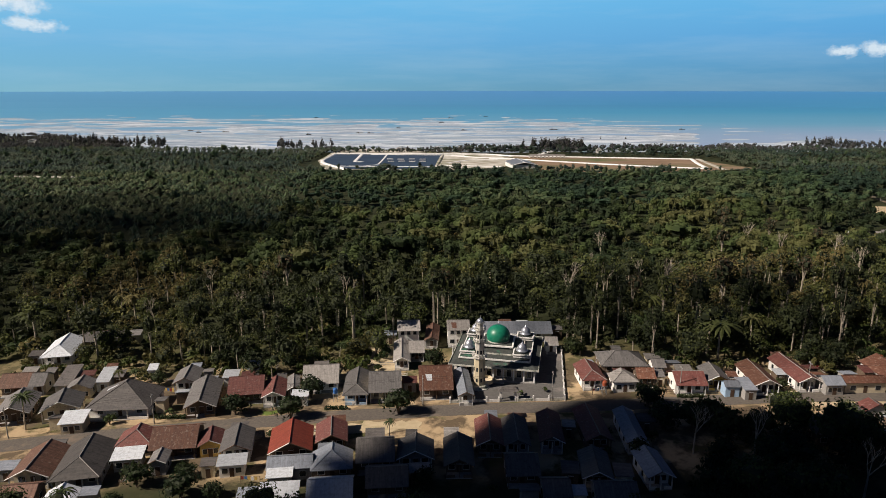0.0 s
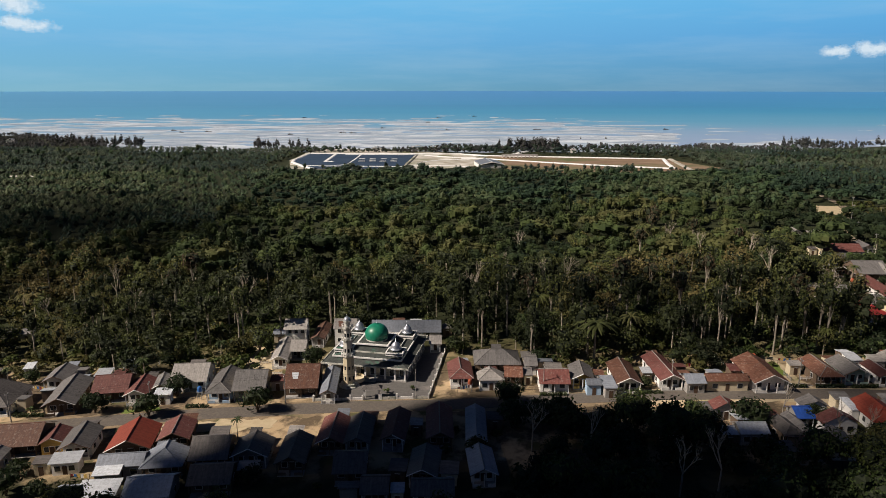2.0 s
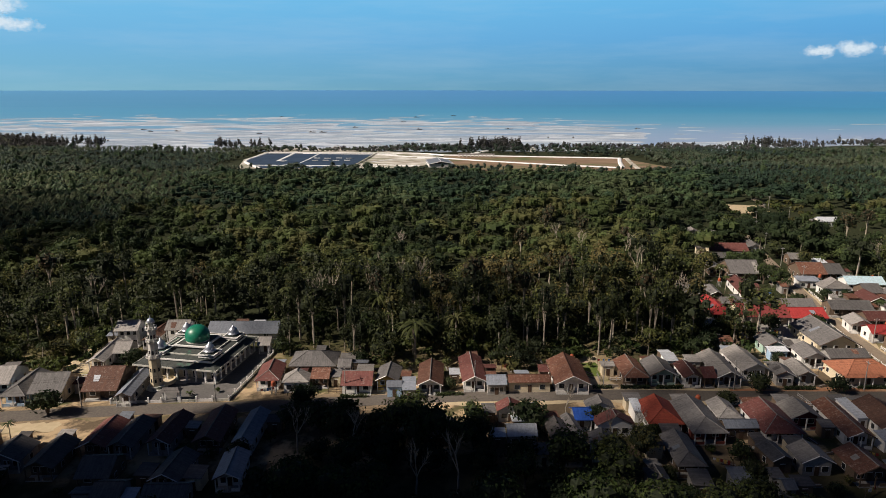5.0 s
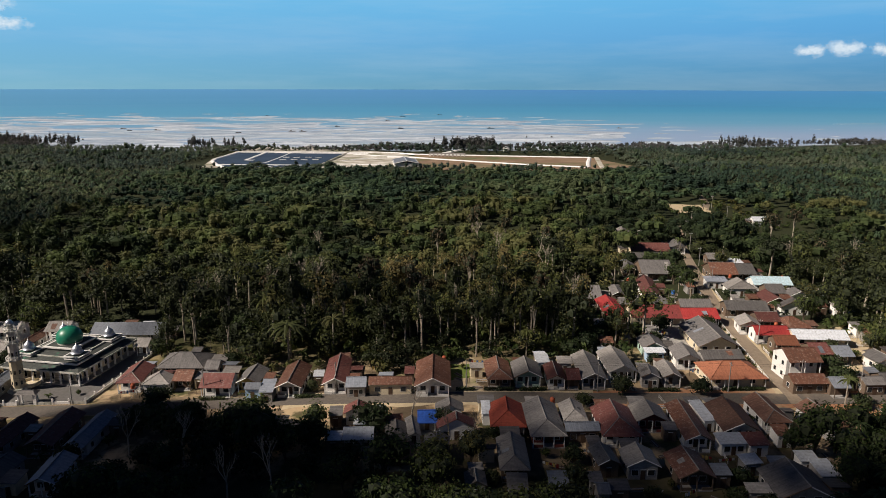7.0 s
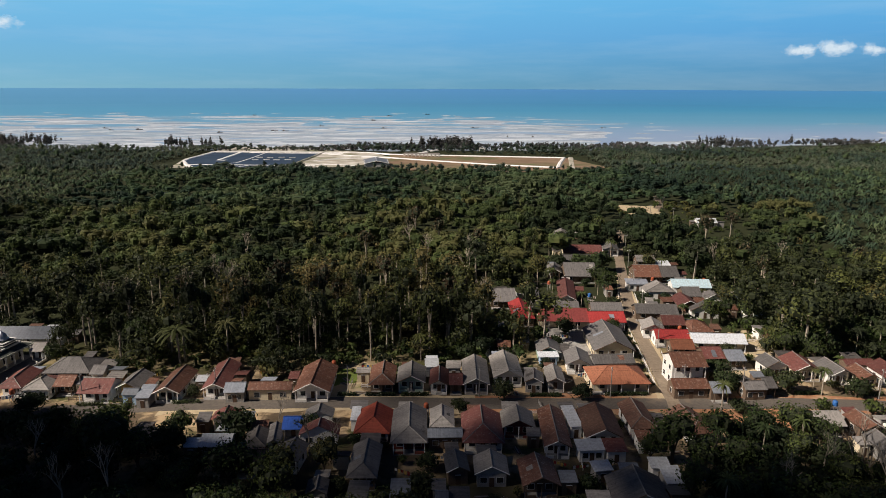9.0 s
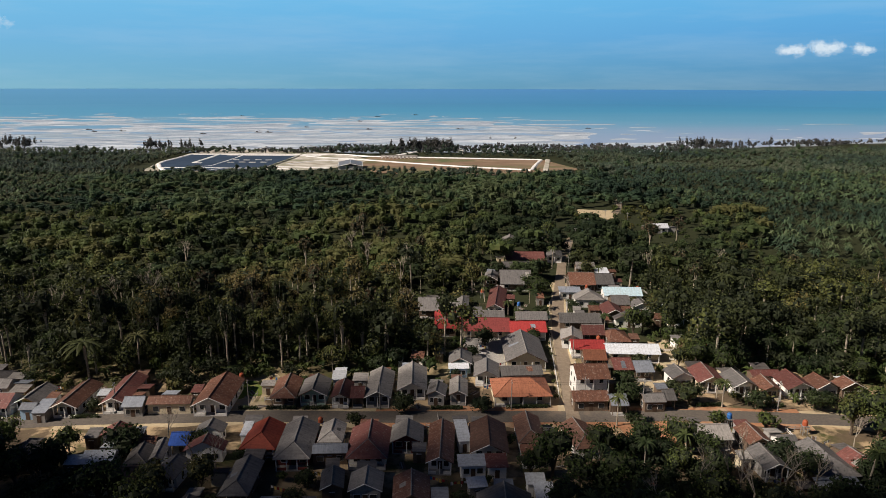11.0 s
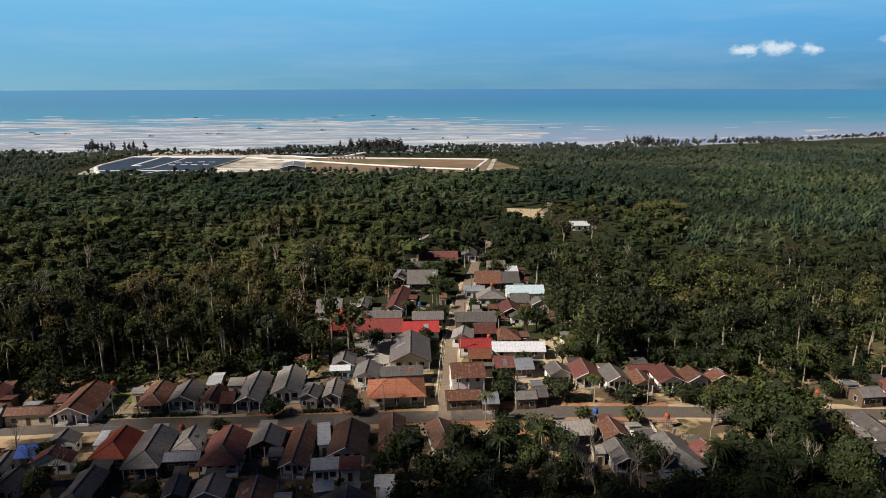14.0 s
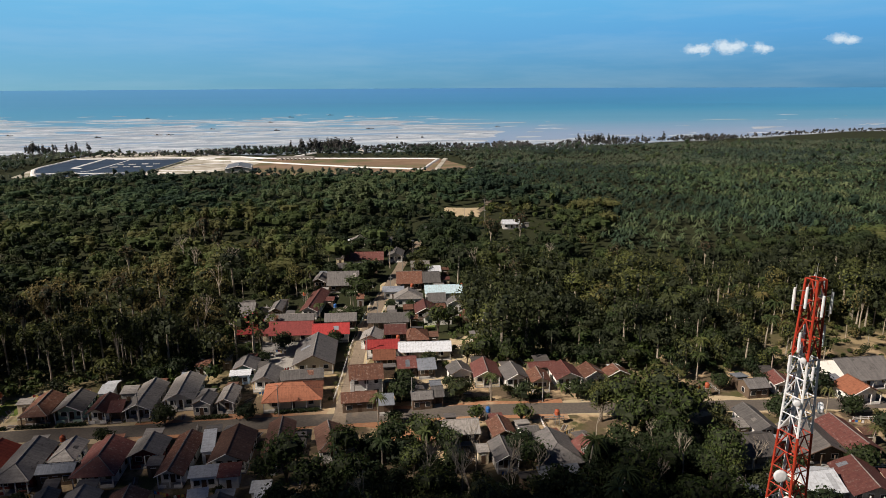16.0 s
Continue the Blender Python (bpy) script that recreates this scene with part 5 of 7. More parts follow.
def crown_points(n, lobes, rng, rx, rz, base, ruffle=0.36):
    """Points on the skin of a crown made of several lobes, with outward directions."""
    cen, rad = [], []
    for i in range(lobes):
        a = 2 * math.pi * (i + rng.uniform(0, .7)) / lobes
        d = rng.uniform(0.15, 0.62) if i else 0
        cen.append((rx * d * math.cos(a), rx * d * math.sin(a), base + rz * rng.uniform(0.75, 1.35) if i else base + rz * 1.25))
        rad.append((rx * rng.uniform(0.42, 0.66), rz * rng.uniform(0.45, 0.75)))
    cen, rad = np.array(cen), np.array(rad)
    k = rng.integers(0, lobes, n)
    d = rng.normal(size=(n, 3))
    d[:, 2] = d[:, 2] * 0.9 + 0.18
    d /= np.linalg.norm(d, axis=1, keepdims=True)
    f = rng.uniform(0.72, 1.06, n)[:, None]
    p = cen[k] + d * np.stack([rad[k, 0], rad[k, 0], rad[k, 1]], axis=1) * f
    nrm = d + rng.normal(size=(n, 3)) * ruffle
    nrm /= np.linalg.norm(nrm, axis=1, keepdims=True)
    return p, nrm, cen, rad


def lump(rng, sides=4, rings=3):
    """A rough closed form for the shaded inside of a crown, as four-cornered faces on the unit ball."""
    a = np.linspace(0, 2 * np.pi, sides + 1)
    b = np.linspace(-np.pi / 2, np.pi / 2, rings + 1)
    g = np.array([[(np.cos(y) * np.cos(x), np.cos(y) * np.sin(x), np.sin(y)) for x in a] for y in b])
    return np.array([[g[j, i], g[j, i + 1], g[j + 1, i + 1], g[j + 1, i]] for j in range(rings) for i in range(sides)])


def crown_kind(seed, n, lobes, rx, rz, base, size, solid=0.0, heart=0.42):
    """Leaves and shaded inside of one crown. solid: how far the lobes are filled by a leafy skin, where single leaves are too small to see."""
    rng = np.random.default_rng(seed)
    p, nrm, cen, rad = crown_points(n, lobes, rng, rx, rz, base, 0.30 if solid else 0.36)
    leaves = leaf_quads(p, nrm, size, rng, 0.25)
    if solid:
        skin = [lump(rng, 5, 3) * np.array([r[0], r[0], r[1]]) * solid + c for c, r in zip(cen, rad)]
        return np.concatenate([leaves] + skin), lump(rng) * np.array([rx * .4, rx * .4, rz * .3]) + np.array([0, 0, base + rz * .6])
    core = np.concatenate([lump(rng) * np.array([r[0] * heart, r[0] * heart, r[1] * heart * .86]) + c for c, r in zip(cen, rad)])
    return leaves, core


def bole(h, r, lean=0.0):
    """A bare stem as five upright faces."""
    a = np.linspace(0, 2 * np.pi, 6)
    lo = np.stack([np.cos(a) * r, np.sin(a) * r, np.zeros(6)], axis=1)
    hi = np.stack([np.cos(a) * r * .6 + lean, np.sin(a) * r * .6, np.full(6, h)], axis=1)
    return np.array([[lo[i], lo[i + 1], hi[i + 1], hi[i]] for i in range(5)])


def branches(bm, rng, h, base, spread, r, count):
    for i in range(count):
        a = 2 * math.pi * (i + rng.uniform(0, .6)) / count
        z0 = base * rng.uniform(0.7, 1.0)
        mid = Vector((spread * .45 * math.cos(a), spread * .45 * math.sin(a), z0 + (h - z0) * .35))
        end = Vector((spread * math.cos(a + .3), spread * math.sin(a + .3), z0 + (h - z0) * rng.uniform(.6, .9)))
        tube(bm, (0, 0, z0), mid, r * .55, r * .35, 5)
        tube(bm, mid, end, r * .35, r * .12, 5)


def trunk_mesh(seed, h, base, r, spread, count=4, lean=0.3):
    rng = random.Random(seed)
    bm = bmesh.new()
    x = rng.uniform(-lean, lean)
    tube(bm, (0, 0, -0.3), (x * .4, 0, base * .5), r * 1.25, r, 7)
    tube(bm, (x * .4, 0, base * .5), (0, 0, base), r, r * .85, 7)
    tube(bm, (0, 0, base), (0, 0, h * .8), r * .85, r * .25, 6)
    branches(bm, rng, h, base, spread * .7, r, count)
    return bm


def broad_tree(name, seed, n, lobes, rx, rz, base, size, leaf, bark, label):
    """One standing tree: trunk with limbs, and a crown of separate leaf clumps over a shaded inside."""
    root = thing(name, 0, -400, 0, 0, label, "tree")
    part("trunk", trunk_mesh(seed, base + rz * 2, base, 0.10 + rx * 0.045, rx * .6), bark, root)
    leaves, core = crown_kind(seed, n, lobes, rx, rz, base, size, 0.0, 0.60)
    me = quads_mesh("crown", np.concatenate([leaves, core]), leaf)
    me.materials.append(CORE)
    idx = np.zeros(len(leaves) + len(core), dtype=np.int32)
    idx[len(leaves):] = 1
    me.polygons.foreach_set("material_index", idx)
    ob = new("crown", me)
    ob.parent = root
    return root


def palm_blades(rng, fronds, length, z, lift=0.9, narrow=0.5):
    """Fronds that rise, bow over and hang, each of folded blades on both sides of its rib."""
    out = []
    for i in range(fronds):
        a = 2 * math.pi * i / fronds + rng.uniform(-.25, .25)
        up = rng.uniform(0.1, lift)
        dirv = np.array([math.cos(a), math.sin(a), 0])
        side = np.array([-math.sin(a), math.cos(a), 0])
        L = length * rng.uniform(.8, 1.1)
        pts = []
        for s in np.linspace(0, 1, 6):
            pts.append(dirv * L * (s - .12 * s * s) + np.array([0, 0, z + L * (up * s - (0.55 + up * .6) * s * s)]))
        for s, (p, q) in enumerate(zip(pts, pts[1:])):
            w0 = narrow * (0.35, 1.0, 1.1, .9, .6)[s]
            w1 = narrow * (1.0, 1.1, .9, .6, .12)[s]
            for sg in (1, -1):
                drop = np.array([0, 0, -.55])
                out.append([p, q, q + (side * sg + drop) * w1, p + (side * sg + drop) * w0])
    return np.array(out)


def palm_tree(name, seed, h, length, fronds, label):
    root = thing(name, 0, -400, 0, 0, label, "palm tree")
    rng = random.Random(seed)
    bm = bmesh.new()
    lx = rng.uniform(-.8, .8)
    steps = [Vector((lx * (s ** 2), 0, h * s - .3 * (s == 0))) for s in (0, .25, .5, .75, 1)]
    for i, (a, c) in enumerate(zip(steps, steps[1:])):
        tube(bm, a, c, .24 - .03 * i, .21 - .03 * i, 7)
    part("trunk", bm, BARK, root)
    b = palm_blades(rng, fronds, length, 0, 1.1, 0.22)
    b = b + np.array([lx, 0, h])
    ob = new("crown", quads_mesh("crown", b, COCO))
    ob.parent = root
    return root


def bare_tree(name, seed, h, label):
    root = thing(name, 0, -400, 0, 0, label, "bare tree")
    rng = random.Random(seed)
    bm = bmesh.new()

    def grow(p, d, L, r, depth):
        q = p + d * L
        tube(bm, p, q, r, r * .7, 5)
        if depth:
            for _ in range(3 if depth > 1 else 2):
                nd = (d + Vector((rng.uniform(-.7, .7), rng.uniform(-.7, .7), rng.uniform(-.05, .5)))).normalized()
                grow(q, nd, L * rng.uniform(.5, .75), r * .55, depth - 1)
    grow(Vector((0, 0, -.3)), Vector((0.03, 0, 1)), h * .45, .22, 4)
    part("crown", bm, BARK, root)
    return root


def clear_of_village(x, y, r):
    """True where no house, road or courtyard stands within r metres."""
    for hx, hy, w, d, rot in HOUSES:
        if abs(x - hx) < 16 and abs(y - hy) < 16:
            a = radians(-rot)
            lx = (x - hx) * math.cos(a) - (y - hy) * math.sin(a)
            ly = (x - hx) * math.sin(a) + (y - hy) * math.cos(a)
            if abs(lx) < w / 2 + r and abs(ly) < d / 2 + r:
                return False
    for (x0, y0), (x1, y1) in zip(STREET, STREET[1:]):
        t = min(max(((x - x0) * (x1 - x0) + (y - y0) * (y1 - y0)) / ((x1 - x0) ** 2 + (y1 - y0) ** 2), 0), 1)
        if math.hypot(x - x0 - t * (x1 - x0), y - y0 - t * (y1 - y0)) < (3.2 + r if y < 300 else 1.0):
            return False
    return True


def clearings(x, y):
    """True where houses, yards, roads and works keep the wood away."""
    edge = 169 + 3 * math.sin(x / 23.0)
    if x < -5:
        edge = 190 + 6 * math.sin(x / 17.0)
    if x < -42:
        edge = 170
    if x < -78:
        edge = 186
    if -32 < x < 38:
        edge = 201
    if x > 296:
        edge = 160
    if 120 < x < 131:
        edge = 179
    if y < edge:
        return True
    if y < 350 and not clear_of_village(x, y, 2.6):
        return True
    if 195 < y < 240 and 168 < x < 200:
        return True
    if 178 + (y - 175) * .30 < x < 247 + (y - 175) * 0.04 and y < 258:
        return True
    if -165 < x < 345 and 690 < y < 945 - max(0.0, x - 70) * .30 and y > 700 - (x - 100) * .25 * (x > 100):
        return True
    if 262 + (y - 400) * .1 < x < 312 + (y - 400) * .2 and 372 < y < 430:
        return True
    if 284 < x < 318 and 318 < y < 378:
        return True
    if -520 < x < -335 and 584 < y < 632:
        return True
    return False


def in_view(x, y, margin=30.0):
    return -0.70 * y - margin < x < 0.88 * y + 230 + margin


def grove(x, y, scale=0.006, seed=0.0):
    return noise.fractal(Vector((x * scale, y * scale, seed)), 1.0, 2.0, 3)


def wood(name, spots, kinds, leaf, label, scale=(0.75, 1.3)):
    """One sheet of woodland: crowns of several kinds set at the spots, each turned and sized by itself.
    A kind is its leaves, its shaded inside and, where it shows, its stem."""
    layers, tones = ([], [], []), ([], [], [])
    spots = np.array(spots)
    pick = RNG.integers(0, len(kinds), len(spots))
    for k, kind in enumerate(kinds):
        s = spots[pick == k]
        if not len(s):
            continue
        a = RNG.uniform(0, 2 * np.pi, len(s))
        sc = RNG.uniform(*scale, len(s)) * np.array([1.0 + .55 * grove(p[0], p[1], .018, 2.5) for p in s]) * np.where(RNG.uniform(0, 1, len(s)) < .10, 1.45, 1.0)
        sz = np.minimum(sc, 1.25) * RNG.uniform(0.85, 1.2, len(s))
        c, d = np.cos(a) * sc, np.sin(a) * sc
        own = RNG.uniform(0, 1, len(s))
        for src, out, tn in zip(kind, layers, tones):
            tn.append(np.tile(own[:, None], (1, len(src))).ravel())
            x = src[None, ..., 0] * c[:, None, None] - src[None, ..., 1] * d[:, None, None] + s[:, 0, None, None]
            y = src[None, ..., 0] * d[:, None, None] + src[None, ..., 1] * c[:, None, None] + s[:, 1, None, None]
            z = src[None, ..., 2] * sz[:, None, None] + s[:, 2, None, None]
            out.append(np.stack([x, y, z], axis=-1).reshape(-1, 4, 3))
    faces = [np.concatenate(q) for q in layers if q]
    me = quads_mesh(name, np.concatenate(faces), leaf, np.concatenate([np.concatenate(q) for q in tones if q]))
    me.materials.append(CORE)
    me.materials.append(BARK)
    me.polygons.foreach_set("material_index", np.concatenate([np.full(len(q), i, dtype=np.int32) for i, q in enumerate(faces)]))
    return tagged(new(name, me), label, "forest", kind="stuff")


def spots(y0, y1, step, keep, x0=-900, x1=1340):
    out = []
    y = y0
    while y < y1:
        x = x0 + RNG.uniform(0, step)
        while x < x1:
            px, py = x + RNG.uniform(-.45, .45) * step, y + RNG.uniform(-.45, .45) * step
            if in_view(px, py) and not clearings(px, py) and keep(px, py):
                out.append((px, py, land(px, py) - 0.3))
            x += step
        y += step * .9
    return out


def plantation(x, y):
    return (x < -90 - 0.10 * (y - 330) and y > 330 + grove(x, y) * 60) or (x > 350 + grove(x, y) * 60 and y > 300 + grove(x, y, .01, 5) * 60)


near_kinds = [crown_kind(11, 400, 6, 4.6, 4.6, 1.6, 0.35), crown_kind(12, 280, 5, 3.6, 3.8, 1.2, 0.32), crown_kind(13, 520, 8, 6.2, 5.0, 2.0, 0.38), crown_kind(14, 270, 5, 2.8, 5.2, 4.4, 0.32), crown_kind(15, 420, 7, 4.8, 5.6, 4.6, 0.36), crown_kind(16, 270, 5, 4.0, 3.0, 0.8, 0.32)] * 2
near_kinds[3] = near_kinds[9] = near_kinds[3] + (bole(9.0, .26, .3),)
near_kinds[4] = near_kinds[10] = near_kinds[4] + (bole(11.0, .32, -.4),)
near_kinds[0] = near_kinds[6] = near_kinds[0] + (bole(6.0, .25, .2),)
near_kinds += [(palm_blades(random.Random(44), 22, 3.9, 9.5, 0.9, 0.30), lump(RNG) * np.array([.5, .5, .6]) + np.array([0, 0, 9.2]), bole(9.3, .2, .1))]
mid_kinds = [crown_kind(17, 170, 5, 5.4, 3.8, 2.4, 0.44, .60), crown_kind(18, 130, 4, 4.2, 3.4, 2.0, 0.42, .60), crown_kind(19, 220, 6, 6.8, 4.0, 2.4, 0.46, .60), crown_kind(20, 120, 4, 3.2, 4.4, 3.8, 0.42, .60)]
low_kinds = [crown_kind(s, 60, 3, 2.6, 1.7, 0.3, 0.55) for s in (21, 22, 23)]
under_kinds = [crown_kind(s, 56, 3, 3.2, 2.2, 0.0, 0.48) for s in (24, 25)]
far_kinds = [crown_kind(31, 70, 3, 5.4, 3.2, 2.2, .58, .66), crown_kind(32, 84, 4, 6.4, 3.0, 2.0, .58, .66), crown_kind(33, 50, 2, 4.2, 3.8, 2.6, .56, .66)]
wood("forest_near", spots(160, 262, 8.2, lambda x, y: not plantation(x, y)), near_kinds, LEAF, "dense dark green mixed woodland with tall crowns", (0.6, 1.3))
wood("forest_behind", spots(262, 400, 9.2, lambda x, y: not plantation(x, y)), mid_kinds, LEAF_M, "dense green mixed woodland behind the first trees", (0.6, 1.3))
wood("understorey", spots(186, 330, 8.2, lambda x, y: not plantation(x, y)), under_kinds, LEAF, "dark lower storey of the wood between the stems", (0.8, 1.3))
wood("undergrowth", spots(160, 206, 5.2, lambda x, y: RNG.uniform() < .75), low_kinds, LEAF_B, "low green scrub along the edge of the wood")
scrub = []
while len(scrub) < 130:
    x, y = RNG.uniform(262, 322), RNG.uniform(338, 432)
    if clearings(x, y) and clear_of_village(x, y, 2.5) and not (268 < x < 294 and 392 < y < 430):
        scrub.append((x, y, land(x, y) - .2))
wood("clearing_scrub", scrub[:100], low_kinds, LEAF_B, "low green scrub round a sandy clearing", (0.5, 0.95))
fringe = []
for _ in range(2600):
    x, y = RNG.uniform(-125, 345), RNG.uniform(164, 214)
    if clearings(x, y) and clear_of_village(x, y, 2.2) and not (-4 < x < 40 and y < 203) and not (178 < x < 262) and y > 172 - 8 * (x > 262) + 8 * grove(x, y, .05, 3):
        fringe.append((x, y, land(x, y) - .2))
wood("edge_scrub", fringe[:360], low_kinds, LEAF_B, "bright green shrubs and grass at the edge of the wood", (0.45, 1.0))
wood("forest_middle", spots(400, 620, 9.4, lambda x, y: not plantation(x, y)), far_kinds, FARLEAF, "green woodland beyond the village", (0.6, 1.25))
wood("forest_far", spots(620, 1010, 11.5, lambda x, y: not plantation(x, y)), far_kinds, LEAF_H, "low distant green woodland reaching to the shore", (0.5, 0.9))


def star_palm(seed, fronds, wide):
    """An oil palm from afar: a ring of bowed fronds over a shaded heart."""
    rng = random.Random(seed)
    out = []
    for i in range(fronds):
        a = 2 * math.pi * i / fronds + rng.uniform(-.3, .3)
        d, s = np.array([math.cos(a), math.sin(a), 0]), np.array([-math.sin(a), math.cos(a), 0])
        L, h = rng.uniform(3.4, 4.6), rng.uniform(3.8, 6.4)
        p0, p1, p2 = np.array([0, 0, 3.2]), d * L * .5 + np.array([0, 0, h]), d * L + np.array([0, 0, h - rng.uniform(1.2, 2.6)])
        drop = np.array([0, 0, -.35 * wide])
        out += [[p0, p1 - s * wide + drop, p1, p0], [p0, p1, p1 + s * wide + drop, p0], [p1 - s * wide + drop, p2, p2, p1], [p1, p2, p2, p1 + s * wide + drop]]
    return np.array(out) + np.array([[[0, 0, 0], [0, 0, 0], [0, 0, .01], [.02, .02, .02]]])


def palm_heart():
    return lump(RNG, 4, 2) * np.array([1.7, 1.7, 1.5]) + np.array([0, 0, 2.2])


star = [(star_palm(s, 6, .75), palm_heart()) for s in (41, 42, 43)]
star_near = [(star_palm(s, 14, .40), palm_heart()) for s in (45, 46, 47)]
palms = []
for row in range(0, 96):
    y = 240 + row * 8.5
    for k in range(-116, 166):
        x = k * 8.5 + (4.25 if row % 2 else 0) + y * .12
        px, py = x + RNG.uniform(-2.0, 2.0), y + RNG.uniform(-2.0, 2.0)
        if in_view(px, py, 10) and plantation(px, py) and not clearings(px, py) and py < 1000 and RNG.uniform() < .88:
            palms.append((px, py, land(px, py)))
wood("oil_palm_plantation", [p for p in palms if 430 <= p[1] < 640], star, FROND, "rows of green oil palms", (0.8, 1.2))
wood("oil_palms_far", [p for p in palms if p[1] >= 640], star, FROND_H, "distant rows of oil palms, blued by painted haze", (0.8, 1.2))
wood("oil_palms_near", [p for p in palms if p[1] < 430], star_near, FROND, "close rows of green oil palms with arching fronds", (0.95, 1.35))
gaps = spots(300, 1000, 23.0, lambda x, y: plantation(x, y) and grove(x, y, .012, 9) > -.1)
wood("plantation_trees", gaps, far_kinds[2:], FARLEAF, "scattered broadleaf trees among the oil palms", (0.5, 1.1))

# coastal belt of dark, ragged trees with taller groves
coast_kinds = [crown_kind(s, 24, 2, 3.8, 3.6, 0.6, 1.25) for s in (71, 72)] + [crown_kind(73, 44, 5, 3.4, 7.6, 0.6, 1.0)]
belt = []
for i in range(1100):
    x = RNG.uniform(-900, 1500)
    y = 1000 + RNG.uniform(-45, 18) + 14 * math.sin(x / 130.0) + max(0.0, x - 500) * .33 + (135 if x < -470 else 0) * RNG.uniform(0, 1)
    if grove(x, y, .01, 4) > -.28 and in_view(x, y, 60):
        belt.append((x, y, land(x, y) - .3))
shore = []
for i in range(900):
    x = RNG.uniform(-30, 900)
    y = RNG.uniform(950, 1062) - max(0.0, 90 - x) * .1 + max(0.0, x - 500) * .33
    if grove(x, y, .012, 6) > -.35 and not (abs(x - 150 - (y - 950) * .6) < 9 and y < 1020) and not (abs(x - 225) < 14 and y < 975):
        shore.append((x, y, land(x, y) - .3))
wood("shore_wood", shore, coast_kinds[:2], COAST_LEAF, "low wood between the works and the beach, greyed by painted haze", (0.6, 1.15))
wood("coast_trees", belt, coast_kinds[:2], COAST_LEAF, "ragged dark belt of trees along the shore", (0.4, 1.0))
groves = []
for cx, cy, w, n in ((-545, 1075, 70, 60), (-455, 1050, 14, 22), (-235, 1035, 26, 34), (-190, 1030, 18, 16), (175, 1010, 36, 90), (640, 1055, 70, 36), (-700, 1120, 80, 40)):
    for _ in range(n):
        x, y = cx + RNG.normal() * w * .5, cy + RNG.normal() * 10
        groves.append((x, y, land(x, y) - .3))
cape = []
while len(cape) < 700:
    x, y = RNG.uniform(-1000, -430), RNG.uniform(1000, 1330)
    if y < 985 + min((-420 - x) * 1.0, 320) and x > -.76 * y and grove(x, y, .012, 8) > -.45:
        cape.append((x, y, land(x, y) - .3))
wood("headland_wood", cape, coast_kinds[:2], COAST_LEAF, "trees on a low headland, greyed by painted haze", (0.5, 1.15))
wood("casuarina_groves", groves, [coast_kinds[2]], COAST_LEAF, "taller feathery trees near the beach", (0.7, 1.3))


# ---- standing trees of the village and the edge of the wood ----
KINDS = {
    "mango": [broad_tree("mango_tree", s, 720, 9, 4.0, 3.2, 0.1, 0.34, LEAF_D, BARK_D, "dense dark green mango tree with round crown") for s in (51, 52, 53)],
    "broad": [broad_tree("broadleaf_tree", s, 840, 10, 4.4, 4.2, 1.4, 0.265, LEAF_B, BARK_D, "tall leafy green broadleaf tree") for s in (54, 55, 56)],
    "tall": [broad_tree("tall_forest_tree", s, 260, 6, 2.7, 4.6, 8.0, 0.36, LEAF, BARK, "tall forest tree with bare pale trunk") for s in (57, 58, 59)],
    "bush": [broad_tree("shrub", s, 240, 5, 2.2, 1.4, 0.4, 0.28, LEAF_B, BARK_D, "low bright green leafy shrub") for s in (60, 61)],
    "palm": [palm_tree("coconut_palm", s, 8.5, 3.6, 28, "coconut palm with arching green fronds") for s in (62, 63, 64)],
    "bare": [bare_tree("bare_tree", s, 11.0, "leafless pale grey tree") for s in (65, 66)],
    "dry": [broad_tree("dry_forest_tree", s, 210, 7, 3.0, 3.6, 6.5, 0.32, DRYLEAF, BARK, "tall forest tree with sparse brown dry leaves") for s in (69, 70)],
    "banana": [],
}


def banana_plant(seed):
    root = thing("banana_plant", 0, -400, 0, 0, "banana plant with broad bright green leaves", "banana plant")
    rng = random.Random(seed)
    bm = bmesh.new()
    tube(bm, (0, 0, -.2), (0.05, 0, 2.2), .18, .12, 6)
    part("trunk", bm, LEAF_B, root)
    ob = new("crown", quads_mesh("crown", palm_blades(rng, 9, 2.6, 2.1, 1.4, 0.42), LEAF_B))
    ob.parent = root
    return root


KINDS["banana"] = [banana_plant(s) for s in (67, 68)]
PLANT_RND = random.Random(21)
PLANTED = []


def free_of_houses(x, y, r):
    for hx, hy, w, d, rot in HOUSES:
        a = radians(-rot)
        lx = (x - hx) * math.cos(a) - (y - hy) * math.sin(a)
        ly = (x - hx) * math.sin(a) + (y - hy) * math.cos(a)
        if abs(lx) < w / 2 + r and abs(ly) < d / 2 + r:
            return False
    return True


def near_way(x, y, r):
    for way, half in ((ROAD, 4.0), (STREET, 2.8)):
        for (x0, y0), (x1, y1) in zip(way, way[1:]):
            L2 = (x1 - x0) ** 2 + (y1 - y0) ** 2
            t = min(max(((x - x0) * (x1 - x0) + (y - y0) * (y1 - y0)) / L2, 0), 1)
            if math.hypot(x - x0 - t * (x1 - x0), y - y0 - t * (y1 - y0)) < half + r:
                return True
    return False


def plant(kind, x, y, size=1.0):
    r = PLANT_RND
    src = r.choice(KINDS[kind])
    s = size * r.uniform(.85, 1.15)
    m = pose(x, y, land(x, y), 0, 0, r.uniform(0, 360)) @ Matrix.Diagonal((s, s, s * r.uniform(.9, 1.15), 1))
    PLANTED.append((x, y))
    ob = copy_thing(src, m)
    ob.scale = (s, s, s)
    return ob


